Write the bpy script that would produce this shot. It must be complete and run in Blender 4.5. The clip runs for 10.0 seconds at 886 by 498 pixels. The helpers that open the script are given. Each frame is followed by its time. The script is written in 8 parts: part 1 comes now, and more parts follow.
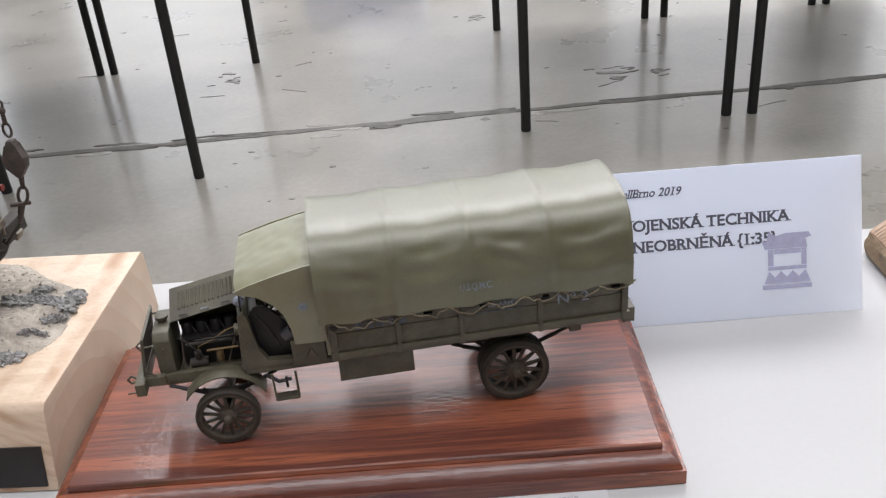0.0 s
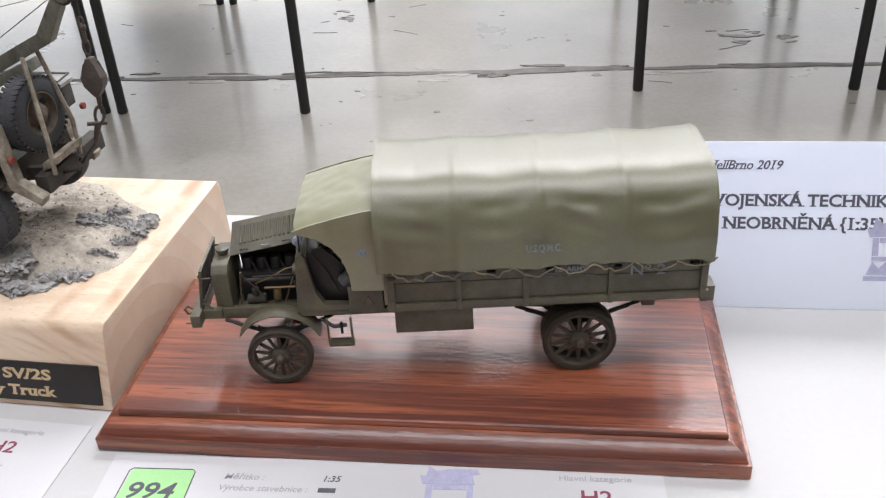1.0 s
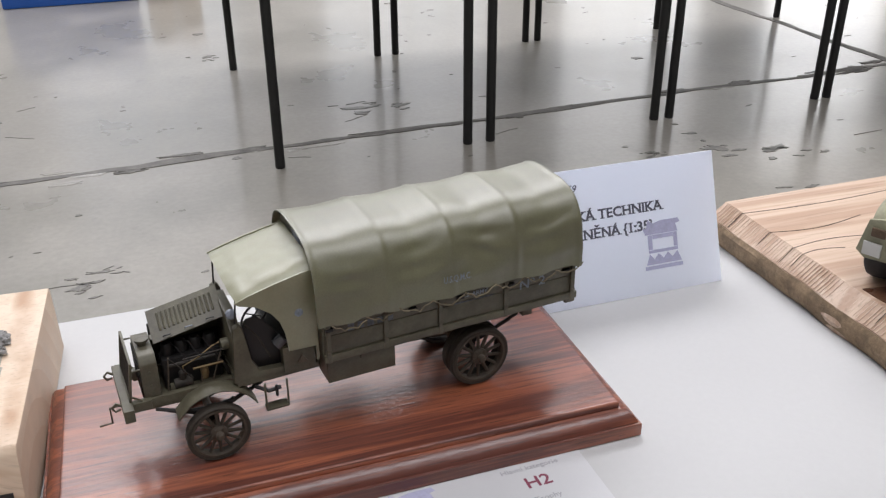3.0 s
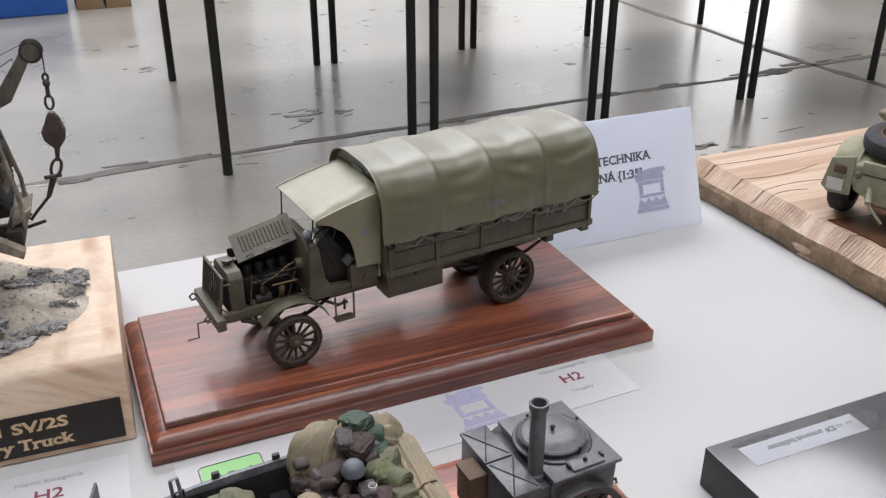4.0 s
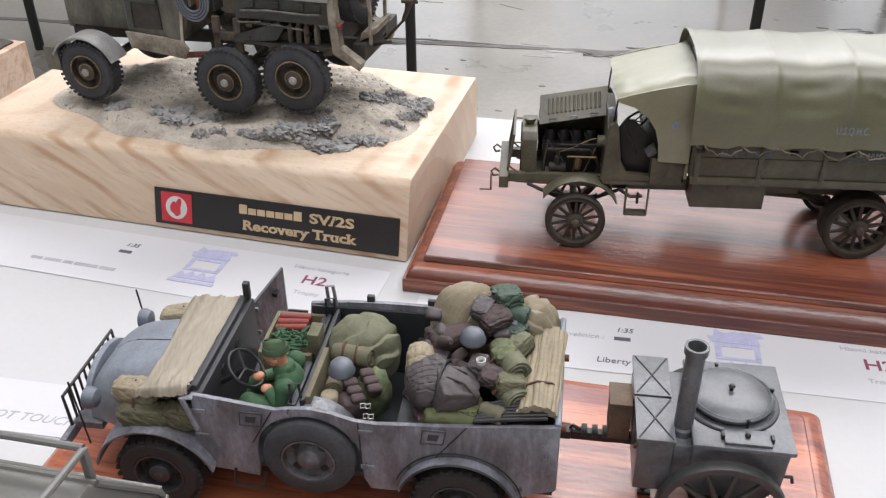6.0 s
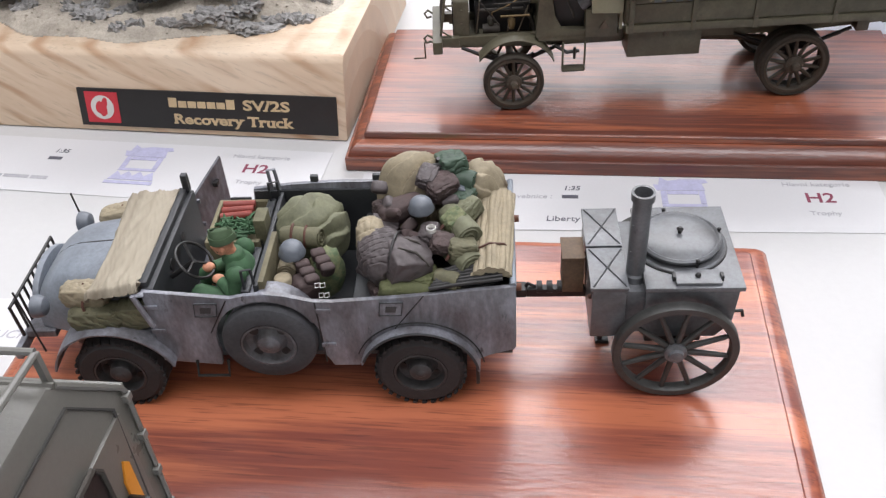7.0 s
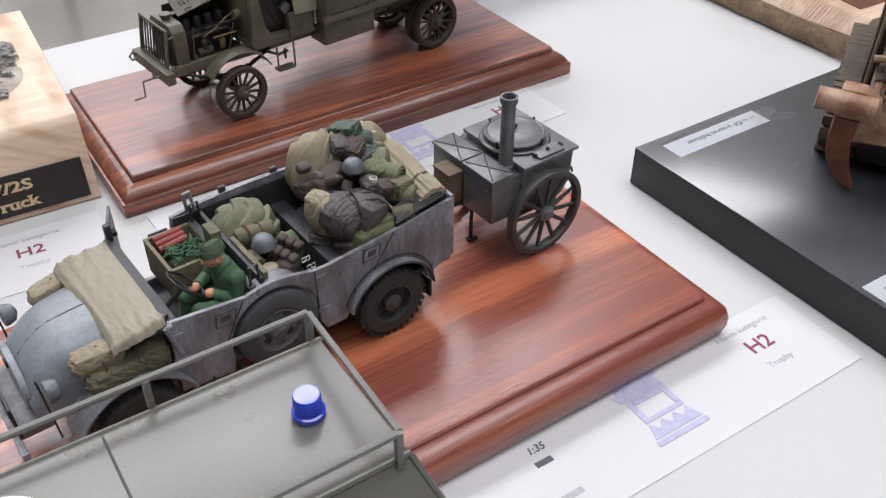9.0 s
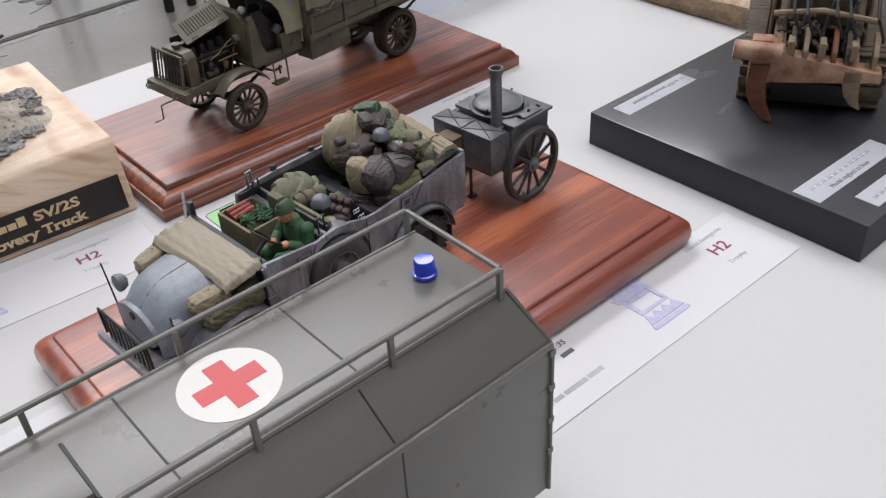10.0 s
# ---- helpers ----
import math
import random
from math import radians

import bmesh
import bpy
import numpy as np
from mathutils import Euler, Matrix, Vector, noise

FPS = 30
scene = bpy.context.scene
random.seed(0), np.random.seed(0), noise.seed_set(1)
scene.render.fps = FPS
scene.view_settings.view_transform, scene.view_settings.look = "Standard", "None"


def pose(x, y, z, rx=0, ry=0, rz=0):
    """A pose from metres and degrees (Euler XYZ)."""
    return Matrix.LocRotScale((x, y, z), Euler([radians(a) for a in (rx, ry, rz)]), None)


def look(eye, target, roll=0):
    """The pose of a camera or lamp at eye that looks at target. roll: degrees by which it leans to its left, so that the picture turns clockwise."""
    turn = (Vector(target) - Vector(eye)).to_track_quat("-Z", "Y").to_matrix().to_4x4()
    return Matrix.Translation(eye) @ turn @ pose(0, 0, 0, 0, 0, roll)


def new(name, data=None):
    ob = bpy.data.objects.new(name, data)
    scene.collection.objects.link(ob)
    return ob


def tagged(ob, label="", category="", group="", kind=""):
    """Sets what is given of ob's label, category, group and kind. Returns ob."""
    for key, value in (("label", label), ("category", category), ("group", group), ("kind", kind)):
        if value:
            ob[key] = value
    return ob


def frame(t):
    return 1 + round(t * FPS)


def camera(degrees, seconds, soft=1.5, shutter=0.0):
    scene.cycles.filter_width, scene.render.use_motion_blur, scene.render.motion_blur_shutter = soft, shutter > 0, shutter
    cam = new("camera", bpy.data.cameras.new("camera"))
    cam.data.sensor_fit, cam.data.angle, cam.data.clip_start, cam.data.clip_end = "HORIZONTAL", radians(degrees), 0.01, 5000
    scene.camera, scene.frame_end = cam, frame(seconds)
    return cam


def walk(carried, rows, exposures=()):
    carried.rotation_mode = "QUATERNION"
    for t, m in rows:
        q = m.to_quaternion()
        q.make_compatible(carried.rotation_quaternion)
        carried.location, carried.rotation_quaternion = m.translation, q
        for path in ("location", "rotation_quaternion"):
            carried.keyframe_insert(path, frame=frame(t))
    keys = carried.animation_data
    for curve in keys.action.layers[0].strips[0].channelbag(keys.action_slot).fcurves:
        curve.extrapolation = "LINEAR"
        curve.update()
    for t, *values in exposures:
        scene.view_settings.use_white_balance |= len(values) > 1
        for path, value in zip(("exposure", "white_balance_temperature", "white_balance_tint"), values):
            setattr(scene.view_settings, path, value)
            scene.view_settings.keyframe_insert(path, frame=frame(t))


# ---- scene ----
cam = camera(52.0, 10.0, soft=1.3)
PATH = [
    (0, (0.036, -0.257, 1.004), (0.014, 1.49, 0.031), -4.8),
    (0.5, (0.042, -0.245, 0.996), (-0.112, 1.464, -0.032), -3.8),
    (1, (0.047, -0.241, 0.996), (-0.195, 1.442, -0.057), -3.4),
    (1.5, (0.046, -0.244, 1.002), (-0.198, 1.445, -0.042), -3.1),
    (2, (0.024, -0.245, 1.01), (0.023, 1.487, 0.01), -1.6),
    (2.5, (-0.013, -0.255, 1.008), (0.304, 1.476, 0.058), -0.2),
    (2.7, (-0.036, -0.261, 1.009), (0.4, 1.452, 0.074), -0.3),
    (3.8, (-0.123, -0.307, 0.997), (0.581, 1.335, 0.098), 0.0),
    (4, (-0.135, -0.316, 0.997), (0.577, 1.325, 0.103), 0.1),
    (4.5, (-0.131, -0.325, 0.996), (0.464, 1.357, 0.093), 3.3),
    (5, (-0.0882, -0.309, 0.9932), (0.129, 1.4455, 0.0585), 2.45),
    (5.5, (-0.0525, -0.309, 0.9827), (-0.1955, 1.4396, 0.0225), 0.2),
    (6, (-0.0413, -0.3089, 0.9757), (-0.4045, 1.338, -0.0995), -0.54),
    (6.2, (-0.04, -0.309, 0.972), (-0.406, 1.276, -0.192), -1.1),
    (7.3, (-0.042, -0.308, 0.971), (-0.155, 1.206, -0.331), -4.5),
    (7.5, (-0.055, -0.314, 0.969), (-0.048, 1.196, -0.342), -3.7),
    (8, (-0.108, -0.318, 0.972), (0.206, 1.164, -0.333), -1.6),
    (8.5, (-0.14, -0.319, 0.981), (0.517, 1.079, -0.289), 1.6),
    (9, (-0.188, -0.335, 0.981), (0.683, 0.972, -0.257), 0.3),
    (9.5, (-0.24, -0.366, 0.983), (0.658, 0.937, -0.24), -3.2),
    (10, (-0.261, -0.372, 0.992), (0.774, 0.879, -0.177), -3.5),
]
# the clip's camera meters its picture as it goes: seconds and stops
EXPOSURES = [(0.0, 0.02), (0.6, 0.28), (1.0, 0.31), (1.5, 0.34), (2.0, 0.23), (2.5, -0.04), (4.0, -0.12), (4.5, -0.1), (5.0, 0.02), (5.5, 0.23), (6.0, 0.24), (7.5, 0.38), (8.0, 0.29), (8.5, 0.18), (9.0, 0.09), (9.5, -0.03), (10.0, -0.08)]
walk(cam, [(t, look(eye, target, roll)) for t, eye, target, roll in PATH], EXPOSURES)

# ---- light: a tall exhibition hall, windows in the far wall, added unseen ceiling lamps ----
MM = 0.001
world = bpy.data.worlds.new("world")
scene.world = world
world.use_nodes = True
sky = world.node_tree.nodes.new("ShaderNodeTexSky")
sky.sky_type, sky.sun_disc = "NISHITA", False
sky.sun_elevation, sky.sun_rotation = radians(38), radians(20)
world.node_tree.links.new(sky.outputs[0], world.node_tree.nodes["Background"].inputs[0])
world.node_tree.nodes["Background"].inputs[1].default_value = 0.1


# one area lamp; serves the windows and the added ceiling lamps alike
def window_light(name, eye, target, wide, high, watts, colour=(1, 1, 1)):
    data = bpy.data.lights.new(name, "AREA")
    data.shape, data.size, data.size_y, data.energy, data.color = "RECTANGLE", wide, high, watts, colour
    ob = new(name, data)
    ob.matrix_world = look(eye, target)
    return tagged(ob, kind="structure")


HALL = (-9.0, 12.0, -7.0, 11.0, 6.0)  # x0, x1, y0, y1, height
BAYS = (-6.6, -3.3, 0.0, 3.3, 6.6, 9.9)
for bay, watts in zip(BAYS, (42, 36, 10, 18, 46, 80)):
    window_light("window_light", (bay, HALL[3] - 0.05, 2.9), (bay, 0, 2.2), 2.2, 3.4, watts, (1.0, 0.975, 0.965))
# added lamps below the closed ceiling: overhead light, front fill, far sheen
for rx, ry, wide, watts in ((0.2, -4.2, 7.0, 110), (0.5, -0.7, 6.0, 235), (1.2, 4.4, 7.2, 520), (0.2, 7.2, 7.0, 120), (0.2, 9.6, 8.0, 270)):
    window_light("ceiling_fill", (rx, ry, HALL[4] - 0.12), (rx, ry, 0), wide, 2.2, watts, (0.965, 0.955, 1.0))
scene.view_settings.exposure = 0.0

# ---- materials ----


def mat(name, colour, rough=0.55, metal=0.0, var=0.25, scale=90.0, bump=0.15, grain=900.0, other=None, coat=0.0, stretch=(1, 1, 1), spots=0.0):
    """A painted or plain surface: two scales of tone, fine relief, uneven gloss. scale and grain are waves a metre."""
    m = bpy.data.materials.new(name)
    m.use_nodes = True
    nt = m.node_tree
    bs = nt.nodes["Principled BSDF"]
    link = nt.links.new

    def node(kind, **kw):
        n = nt.nodes.new(kind)
        for k, v in kw.items():
            n.inputs[k].default_value = v
        return n

    tc = node("ShaderNodeTexCoord")
    mp = node("ShaderNodeMapping", Scale=stretch)
    link(tc.outputs["Object"], mp.inputs["Vector"])
    big = node("ShaderNodeTexNoise", Scale=scale, Detail=5.0, Roughness=0.6)
    fine = node("ShaderNodeTexNoise", Scale=grain, Detail=4.0, Roughness=0.65)
    link(mp.outputs[0], big.inputs["Vector"])
    link(mp.outputs[0], fine.inputs["Vector"])
    low = tuple(c * (1 - var) for c in colour) if other is None else other
    ramp = node("ShaderNodeMapRange")
    ramp.inputs["From Min"].default_value, ramp.inputs["From Max"].default_value = 0.36, 0.66
    link(big.outputs["Fac"], ramp.inputs["Value"])
    mix = nt.nodes.new("ShaderNodeMix")
    mix.data_type = "RGBA"
    mix.inputs[6].default_value, mix.inputs[7].default_value = (*low, 1), (*colour, 1)
    link(ramp.outputs[0], mix.inputs[0])
    fr = node("ShaderNodeMapRange")
    fr.inputs["From Min"].default_value, fr.inputs["From Max"].default_value = 0.3, 0.7
    fr.inputs["To Min"].default_value, fr.inputs["To Max"].default_value = 1 - 0.5 * var, 1 + 0.35 * var
    link(fine.outputs["Fac"], fr.inputs["Value"])
    mul = nt.nodes.new("ShaderNodeMix")
    mul.data_type, mul.blend_type = "RGBA", "MULTIPLY"
    mul.inputs[0].default_value = 1
    link(mix.outputs[2], mul.inputs[6])
    link(fr.outputs[0], mul.inputs[7])
    out = mul.outputs[2]
    if spots:
        vo = node("ShaderNodeTexNoise", Scale=scale * 2.3, Detail=8.0, Roughness=0.75)
        link(mp.outputs[0], vo.inputs["Vector"])
        sr = node("ShaderNodeMapRange")
        sr.inputs["From Min"].default_value, sr.inputs["From Max"].default_value = 0.6, 0.68
        sr.inputs["To Max"].default_value = spots
        link(vo.outputs["Fac"], sr.inputs["Value"])
        dk = nt.nodes.new("ShaderNodeMix")
        dk.data_type = "RGBA"
        dk.inputs[7].default_value = (*(c * 0.3 for c in low), 1)
        link(sr.outputs[0], dk.inputs[0])
        link(out, dk.inputs[6])
        out = dk.outputs[2]
    link(out, bs.inputs["Base Color"])
    rr = node("ShaderNodeMapRange")
    rr.inputs["To Min"].default_value, rr.inputs["To Max"].default_value = max(0.02, rough - 0.1), min(1, rough + 0.1)
    link(big.outputs["Fac"], rr.inputs["Value"])
    link(rr.outputs[0], bs.inputs["Roughness"])
    bs.inputs["Metallic"].default_value = metal
    bs.inputs["Coat Weight"].default_value = coat
    bs.inputs["Coat Roughness"].default_value = 0.12
    if bump:
        bp = node("ShaderNodeBump", Strength=bump, Distance=0.25 / grain)
        link(fine.outputs["Fac"], bp.inputs["Height"])
        link(bp.outputs[0], bs.inputs["Normal"])
    return m


def wood(name, light, dark, rough, coat, along="x", rings=55.0, fibre=350.0, waviness=6.0, blotch=None, pores=0.6, tilt=0.0, stripes=0.0, strokes=None, gloss=0.08):
    """Wood with long grain along one axis, growth bands and pores."""
    m = bpy.data.materials.new(name)
    m.use_nodes = True
    nt = m.node_tree
    bs, link = nt.nodes["Principled BSDF"], nt.links.new
    tc, mp = nt.nodes.new("ShaderNodeTexCoord"), nt.nodes.new("ShaderNodeMapping")
    k = {"x": (0.045, 1, 1), "y": (1, 0.045, 1), "z": (1, 1, 0.045)}[along]
    mp.inputs["Scale"].default_value = k
    lean = nt.nodes.new("ShaderNodeVectorRotate")
    lean.rotation_type = "Y_AXIS"
    lean.inputs["Angle"].default_value = radians(tilt)
    link(tc.outputs["Object"], lean.inputs["Vector"])
    link(lean.outputs[0], mp.inputs["Vector"])
    big, fine, tone = (nt.nodes.new("ShaderNodeTexNoise") for _ in range(3))
    big.inputs["Scale"].default_value, big.inputs["Detail"].default_value, big.inputs["Distortion"].default_value = rings, 3, waviness * 0.15
    fine.inputs["Scale"].default_value, fine.inputs["Detail"].default_value = fibre, 6
    tone.inputs["Scale"].default_value, tone.inputs["Detail"].default_value = 9, 3
    link(mp.outputs[0], big.inputs["Vector"])
    link(mp.outputs[0], fine.inputs["Vector"])
    link(tc.outputs["Object"], tone.inputs["Vector"])
    wave = nt.nodes.new("ShaderNodeMath")
    wave.operation = "SINE"
    mulw = nt.nodes.new("ShaderNodeMath")
    mulw.operation = "MULTIPLY"
    mulw.inputs[1].default_value = waviness * 6.28
    link(big.outputs["Fac"], mulw.inputs[0])
    link(mulw.outputs[0], wave.inputs[0])
    add = nt.nodes.new("ShaderNodeMath")
    add.operation = "MULTIPLY_ADD"
    add.inputs[1].default_value = 0.28
    link(wave.outputs[0], add.inputs[0])
    link(fine.outputs["Fac"], add.inputs[2])
    ramp = nt.nodes.new("ShaderNodeMapRange")
    ramp.inputs["From Min"].default_value, ramp.inputs["From Max"].default_value = 0.22, 0.78
    link(add.outputs[0], ramp.inputs["Value"])
    if stripes:
        # ribbon figure: long bands of turned grain that lie side by side
        band, flat, wide = nt.nodes.new("ShaderNodeTexNoise"), nt.nodes.new("ShaderNodeMapping"), nt.nodes.new("ShaderNodeMapRange")
        flat.inputs["Scale"].default_value = tuple(c if c == 1 else c * 0.35 for c in k)
        link(lean.outputs[0], flat.inputs["Vector"])
        link(flat.outputs[0], band.inputs["Vector"])
        band.inputs["Scale"].default_value, band.inputs["Detail"].default_value, band.inputs["Roughness"].default_value = rings * 2.6, 5, 0.68
        wide.inputs["From Min"].default_value, wide.inputs["From Max"].default_value = 0.36, 0.64
        wide.inputs["To Min"].default_value, wide.inputs["To Max"].default_value = -stripes, stripes
        link(band.outputs["Fac"], wide.inputs["Value"])
        plus = nt.nodes.new("ShaderNodeMath")
        plus.operation, plus.use_clamp = "ADD", True
        link(ramp.outputs[0], plus.inputs[0])
        link(wide.outputs[0], plus.inputs[1])
        ramp = plus
    mix = nt.nodes.new("ShaderNodeMix")
    mix.data_type = "RGBA"
    mix.inputs[6].default_value, mix.inputs[7].default_value = (*dark, 1), (*light, 1)
    link(ramp.outputs[0], mix.inputs[0])
    tmix = nt.nodes.new("ShaderNodeMix")
    tmix.data_type = "RGBA"
    tmix.inputs[7].default_value = (*(blotch or dark), 1)
    tr = nt.nodes.new("ShaderNodeMapRange")
    tr.inputs["From Min"].default_value, tr.inputs["From Max"].default_value, tr.inputs["To Max"].default_value = 0.45, 0.75, 0.55
    link(tone.outputs["Fac"], tr.inputs["Value"])
    link(tr.outputs[0], tmix.inputs[0])
    link(mix.outputs[2], tmix.inputs[6])
    if strokes:
        # late wood: thin curved brown lines that end in the open
        slope, lines, thin, broken, gone, both, smix = (nt.nodes.new("ShaderNode" + k) for k in ("Mapping", "TexWave", "MapRange", "TexNoise", "MapRange", "Math", "Mix"))
        slope.inputs["Scale"].default_value = (0.3, 0.35, 1)
        link(lean.outputs[0], slope.inputs["Vector"])
        link(slope.outputs[0], lines.inputs["Vector"])
        lines.wave_type, lines.bands_direction = "BANDS", "Z"
        lines.inputs["Scale"].default_value, lines.inputs["Distortion"].default_value, lines.inputs["Detail"].default_value, lines.inputs["Detail Scale"].default_value = 34, 7, 3, 0.7
        thin.inputs["From Min"].default_value, thin.inputs["From Max"].default_value = 0.55, 1.0
        link(lines.outputs["Fac"], thin.inputs["Value"])
        link(slope.outputs[0], broken.inputs["Vector"])
        broken.inputs["Scale"].default_value, broken.inputs["Detail"].default_value = 75, 4
        gone.inputs["From Min"].default_value, gone.inputs["From Max"].default_value = 0.42, 0.62
        link(broken.outputs["Fac"], gone.inputs["Value"])
        both.operation = "MULTIPLY"
        link(thin.outputs[0], both.inputs[0])
        link(gone.outputs[0], both.inputs[1])
        smix.data_type = "RGBA"
        smix.inputs[7].default_value = (*strokes, 1)
        link(both.outputs[0], smix.inputs[0])
        link(tmix.outputs[2], smix.inputs[6])
        tmix = smix
    # open pores: short dark dashes along the grain
    dash, cut, dark_mix = nt.nodes.new("ShaderNodeTexNoise"), nt.nodes.new("ShaderNodeMapRange"), nt.nodes.new("ShaderNodeMix")
    dash.inputs["Scale"].default_value, dash.inputs["Detail"].default_value = fibre * 2.2, 2
    link(mp.outputs[0], dash.inputs["Vector"])
    cut.inputs["From Min"].default_value, cut.inputs["From Max"].default_value, cut.inputs["To Max"].default_value = 0.58, 0.68, pores
    link(dash.outputs["Fac"], cut.inputs["Value"])
    dark_mix.data_type = "RGBA"
    dark_mix.inputs[7].default_value = (*(c * 0.45 for c in dark), 1)
    link(cut.outputs[0], dark_mix.inputs[0])
    link(tmix.outputs[2], dark_mix.inputs[6])
    link(dark_mix.outputs[2], bs.inputs["Base Color"])
    bs.inputs["Roughness"].default_value = rough
    bs.inputs["Coat Weight"].default_value, bs.inputs["Coat Roughness"].default_value = coat, gloss
    bp = nt.nodes.new("ShaderNodeBump")
    bp.inputs["Strength"].default_value, bp.inputs["Distance"].default_value = 0.12, 0.0004
    link(fine.outputs["Fac"], bp.inputs["Height"])
    link(bp.outputs[0], bs.inputs["Normal"])
    if coat > 0.2:
        ripple, cb = nt.nodes.new("ShaderNodeTexNoise"), nt.nodes.new("ShaderNodeBump")
        ripple.inputs["Scale"].default_value, ripple.inputs["Detail"].default_value = 620, 4
        stretch = nt.nodes.new("ShaderNodeMapping")
        stretch.inputs["Scale"].default_value = (0.35, 1, 1)
        link(tc.outputs["Object"], stretch.inputs["Vector"])
        link(stretch.outputs[0], ripple.inputs["Vector"])
        cb.inputs["Strength"].default_value, cb.inputs["Distance"].default_value = 0.4, 0.0006
        link(ripple.outputs["Fac"], cb.inputs["Height"])
        link(cb.outputs[0], bs.inputs["Coat Normal"])
    return m


OLIVE = mat("olive_paint", (0.115, 0.106, 0.07), 0.46, var=0.3, other=(0.07, 0.062, 0.042), spots=0.25)
CANVAS = mat("canvas_khaki", (0.15, 0.149, 0.078), 0.42, var=0.3, scale=22, bump=0.22, grain=1600, other=(0.112, 0.107, 0.057), coat=1.0)
CANVAS_CAB = mat("canvas_cab", (0.265, 0.263, 0.165), 0.42, var=0.16, scale=40, bump=0.2, grain=1600, other=(0.205, 0.2, 0.118), coat=0.8)
TYRE_BROWN = mat("dusty_tyre", (0.05, 0.04, 0.03), 0.85, var=0.4)
SPOKE = mat("wheel_wood", (0.075, 0.058, 0.042), 0.75, var=0.35)
BLACK = mat("engine_black", (0.015, 0.014, 0.014), 0.5, var=0.3)
BRASS = mat("brass", (0.22, 0.15, 0.07), 0.5, 0.4)
ROPE = mat("rope", (0.24, 0.20, 0.13), 0.9)
LETTER = mat("faded_white", (0.29, 0.33, 0.38), 0.8, var=0.4, scale=500)
LETTER_WORN = mat("worn_white", (0.15, 0.165, 0.185), 0.8, var=0.5, scale=400)
GLASSY = mat("celluloid", (0.30, 0.33, 0.40), 0.2, var=0.2)
MAHOGANY = wood("mahogany", (0.305, 0.088, 0.039), (0.105, 0.025, 0.0135), 0.5, 0.7, rings=95, fibre=620, waviness=3.4, blotch=(0.17, 0.045, 0.024), pores=0.7, stripes=0.4)
PADAUK = wood("red_wood", (0.47, 0.142, 0.064), (0.17, 0.038, 0.025), 0.45, 0.8, rings=34, fibre=700, waviness=3, blotch=(0.25, 0.06, 0.034), pores=0.5, stripes=0.38, gloss=0.2)
ASH = wood("ash_wood", (0.70, 0.565, 0.43), (0.60, 0.455, 0.325), 0.55, 0.1, rings=26, fibre=420, waviness=3, blotch=(0.64, 0.495, 0.37), pores=0.25, tilt=-24, strokes=(0.45, 0.28, 0.17))


def end_grain(name, light, dark, centre):
    """Sawn end of a block: growth rings round a heart that lies outside it, and fine rays."""
    m = mat(name, light, 0.6, var=0.2, scale=60, grain=1400, other=tuple(c * 0.86 for c in light))
    nt = m.node_tree
    bs, link = nt.nodes["Principled BSDF"], nt.links.new
    tc, mp, wv, mx = nt.nodes.new("ShaderNodeTexCoord"), nt.nodes.new("ShaderNodeMapping"), nt.nodes.new("ShaderNodeTexWave"), nt.nodes.new("ShaderNodeMix")
    mp.inputs["Location"].default_value = centre
    link(tc.outputs["Object"], mp.inputs["Vector"])
    link(mp.outputs[0], wv.inputs["Vector"])
    wv.wave_type, wv.rings_direction, wv.wave_profile = "RINGS", "X", "SAW"
    wv.inputs["Scale"].default_value, wv.inputs["Distortion"].default_value, wv.inputs["Detail"].default_value, wv.inputs["Detail Scale"].default_value = 26, 2.2, 3, 1.0
    old = bs.inputs["Base Color"].links[0].from_socket
    mx.data_type = "RGBA"
    mx.inputs[7].default_value = (*dark, 1)
    k = nt.nodes.new("ShaderNodeMath")
    k.operation = "MULTIPLY"
    k.inputs[1].default_value = 0.75
    link(wv.outputs["Fac"], k.inputs[0])
    link(k.outputs[0], mx.inputs[0])
    link(old, mx.inputs[6])
    link(mx.outputs[2], bs.inputs["Base Color"])
    return m


ASH_END = end_grain("ash_end", (0.71, 0.57, 0.44), (0.60, 0.44, 0.315), (0, -0.03, 0.03))
SLAB = wood("sawn_slab", (0.60, 0.45, 0.34), (0.44, 0.29, 0.20), 0.55, 0.1, rings=20, fibre=300, waviness=6, blotch=(0.50, 0.34, 0.24), pores=0.3)
BARK = mat("bark_edge", (0.34, 0.24, 0.15), 0.85, var=0.45, scale=120, bump=0.6, grain=500)
PAPER = mat("paper", (0.56, 0.56, 0.575), 0.7, var=0.03, scale=20, bump=0.03)
PAPER_BLUE = mat("paper_cool", (0.90, 0.91, 0.95), 0.7, var=0.03, scale=20, bump=0.03)


def let_through(m, share):
    """Thin paper: lets part of the light through."""
    nt = m.node_tree
    bs, out = nt.nodes["Principled BSDF"], nt.nodes["Material Output"]
    tr, mx = nt.nodes.new("ShaderNodeBsdfTranslucent"), nt.nodes.new("ShaderNodeMixShader")
    mx.inputs[0].default_value = share
    tr.inputs[0].default_value = (0.92, 0.94, 0.98, 1)
    nt.links.new(bs.outputs[0], mx.inputs[1])
    nt.links.new(tr.outputs[0], mx.inputs[2])
    nt.links.new(mx.outputs[0], out.inputs[0])


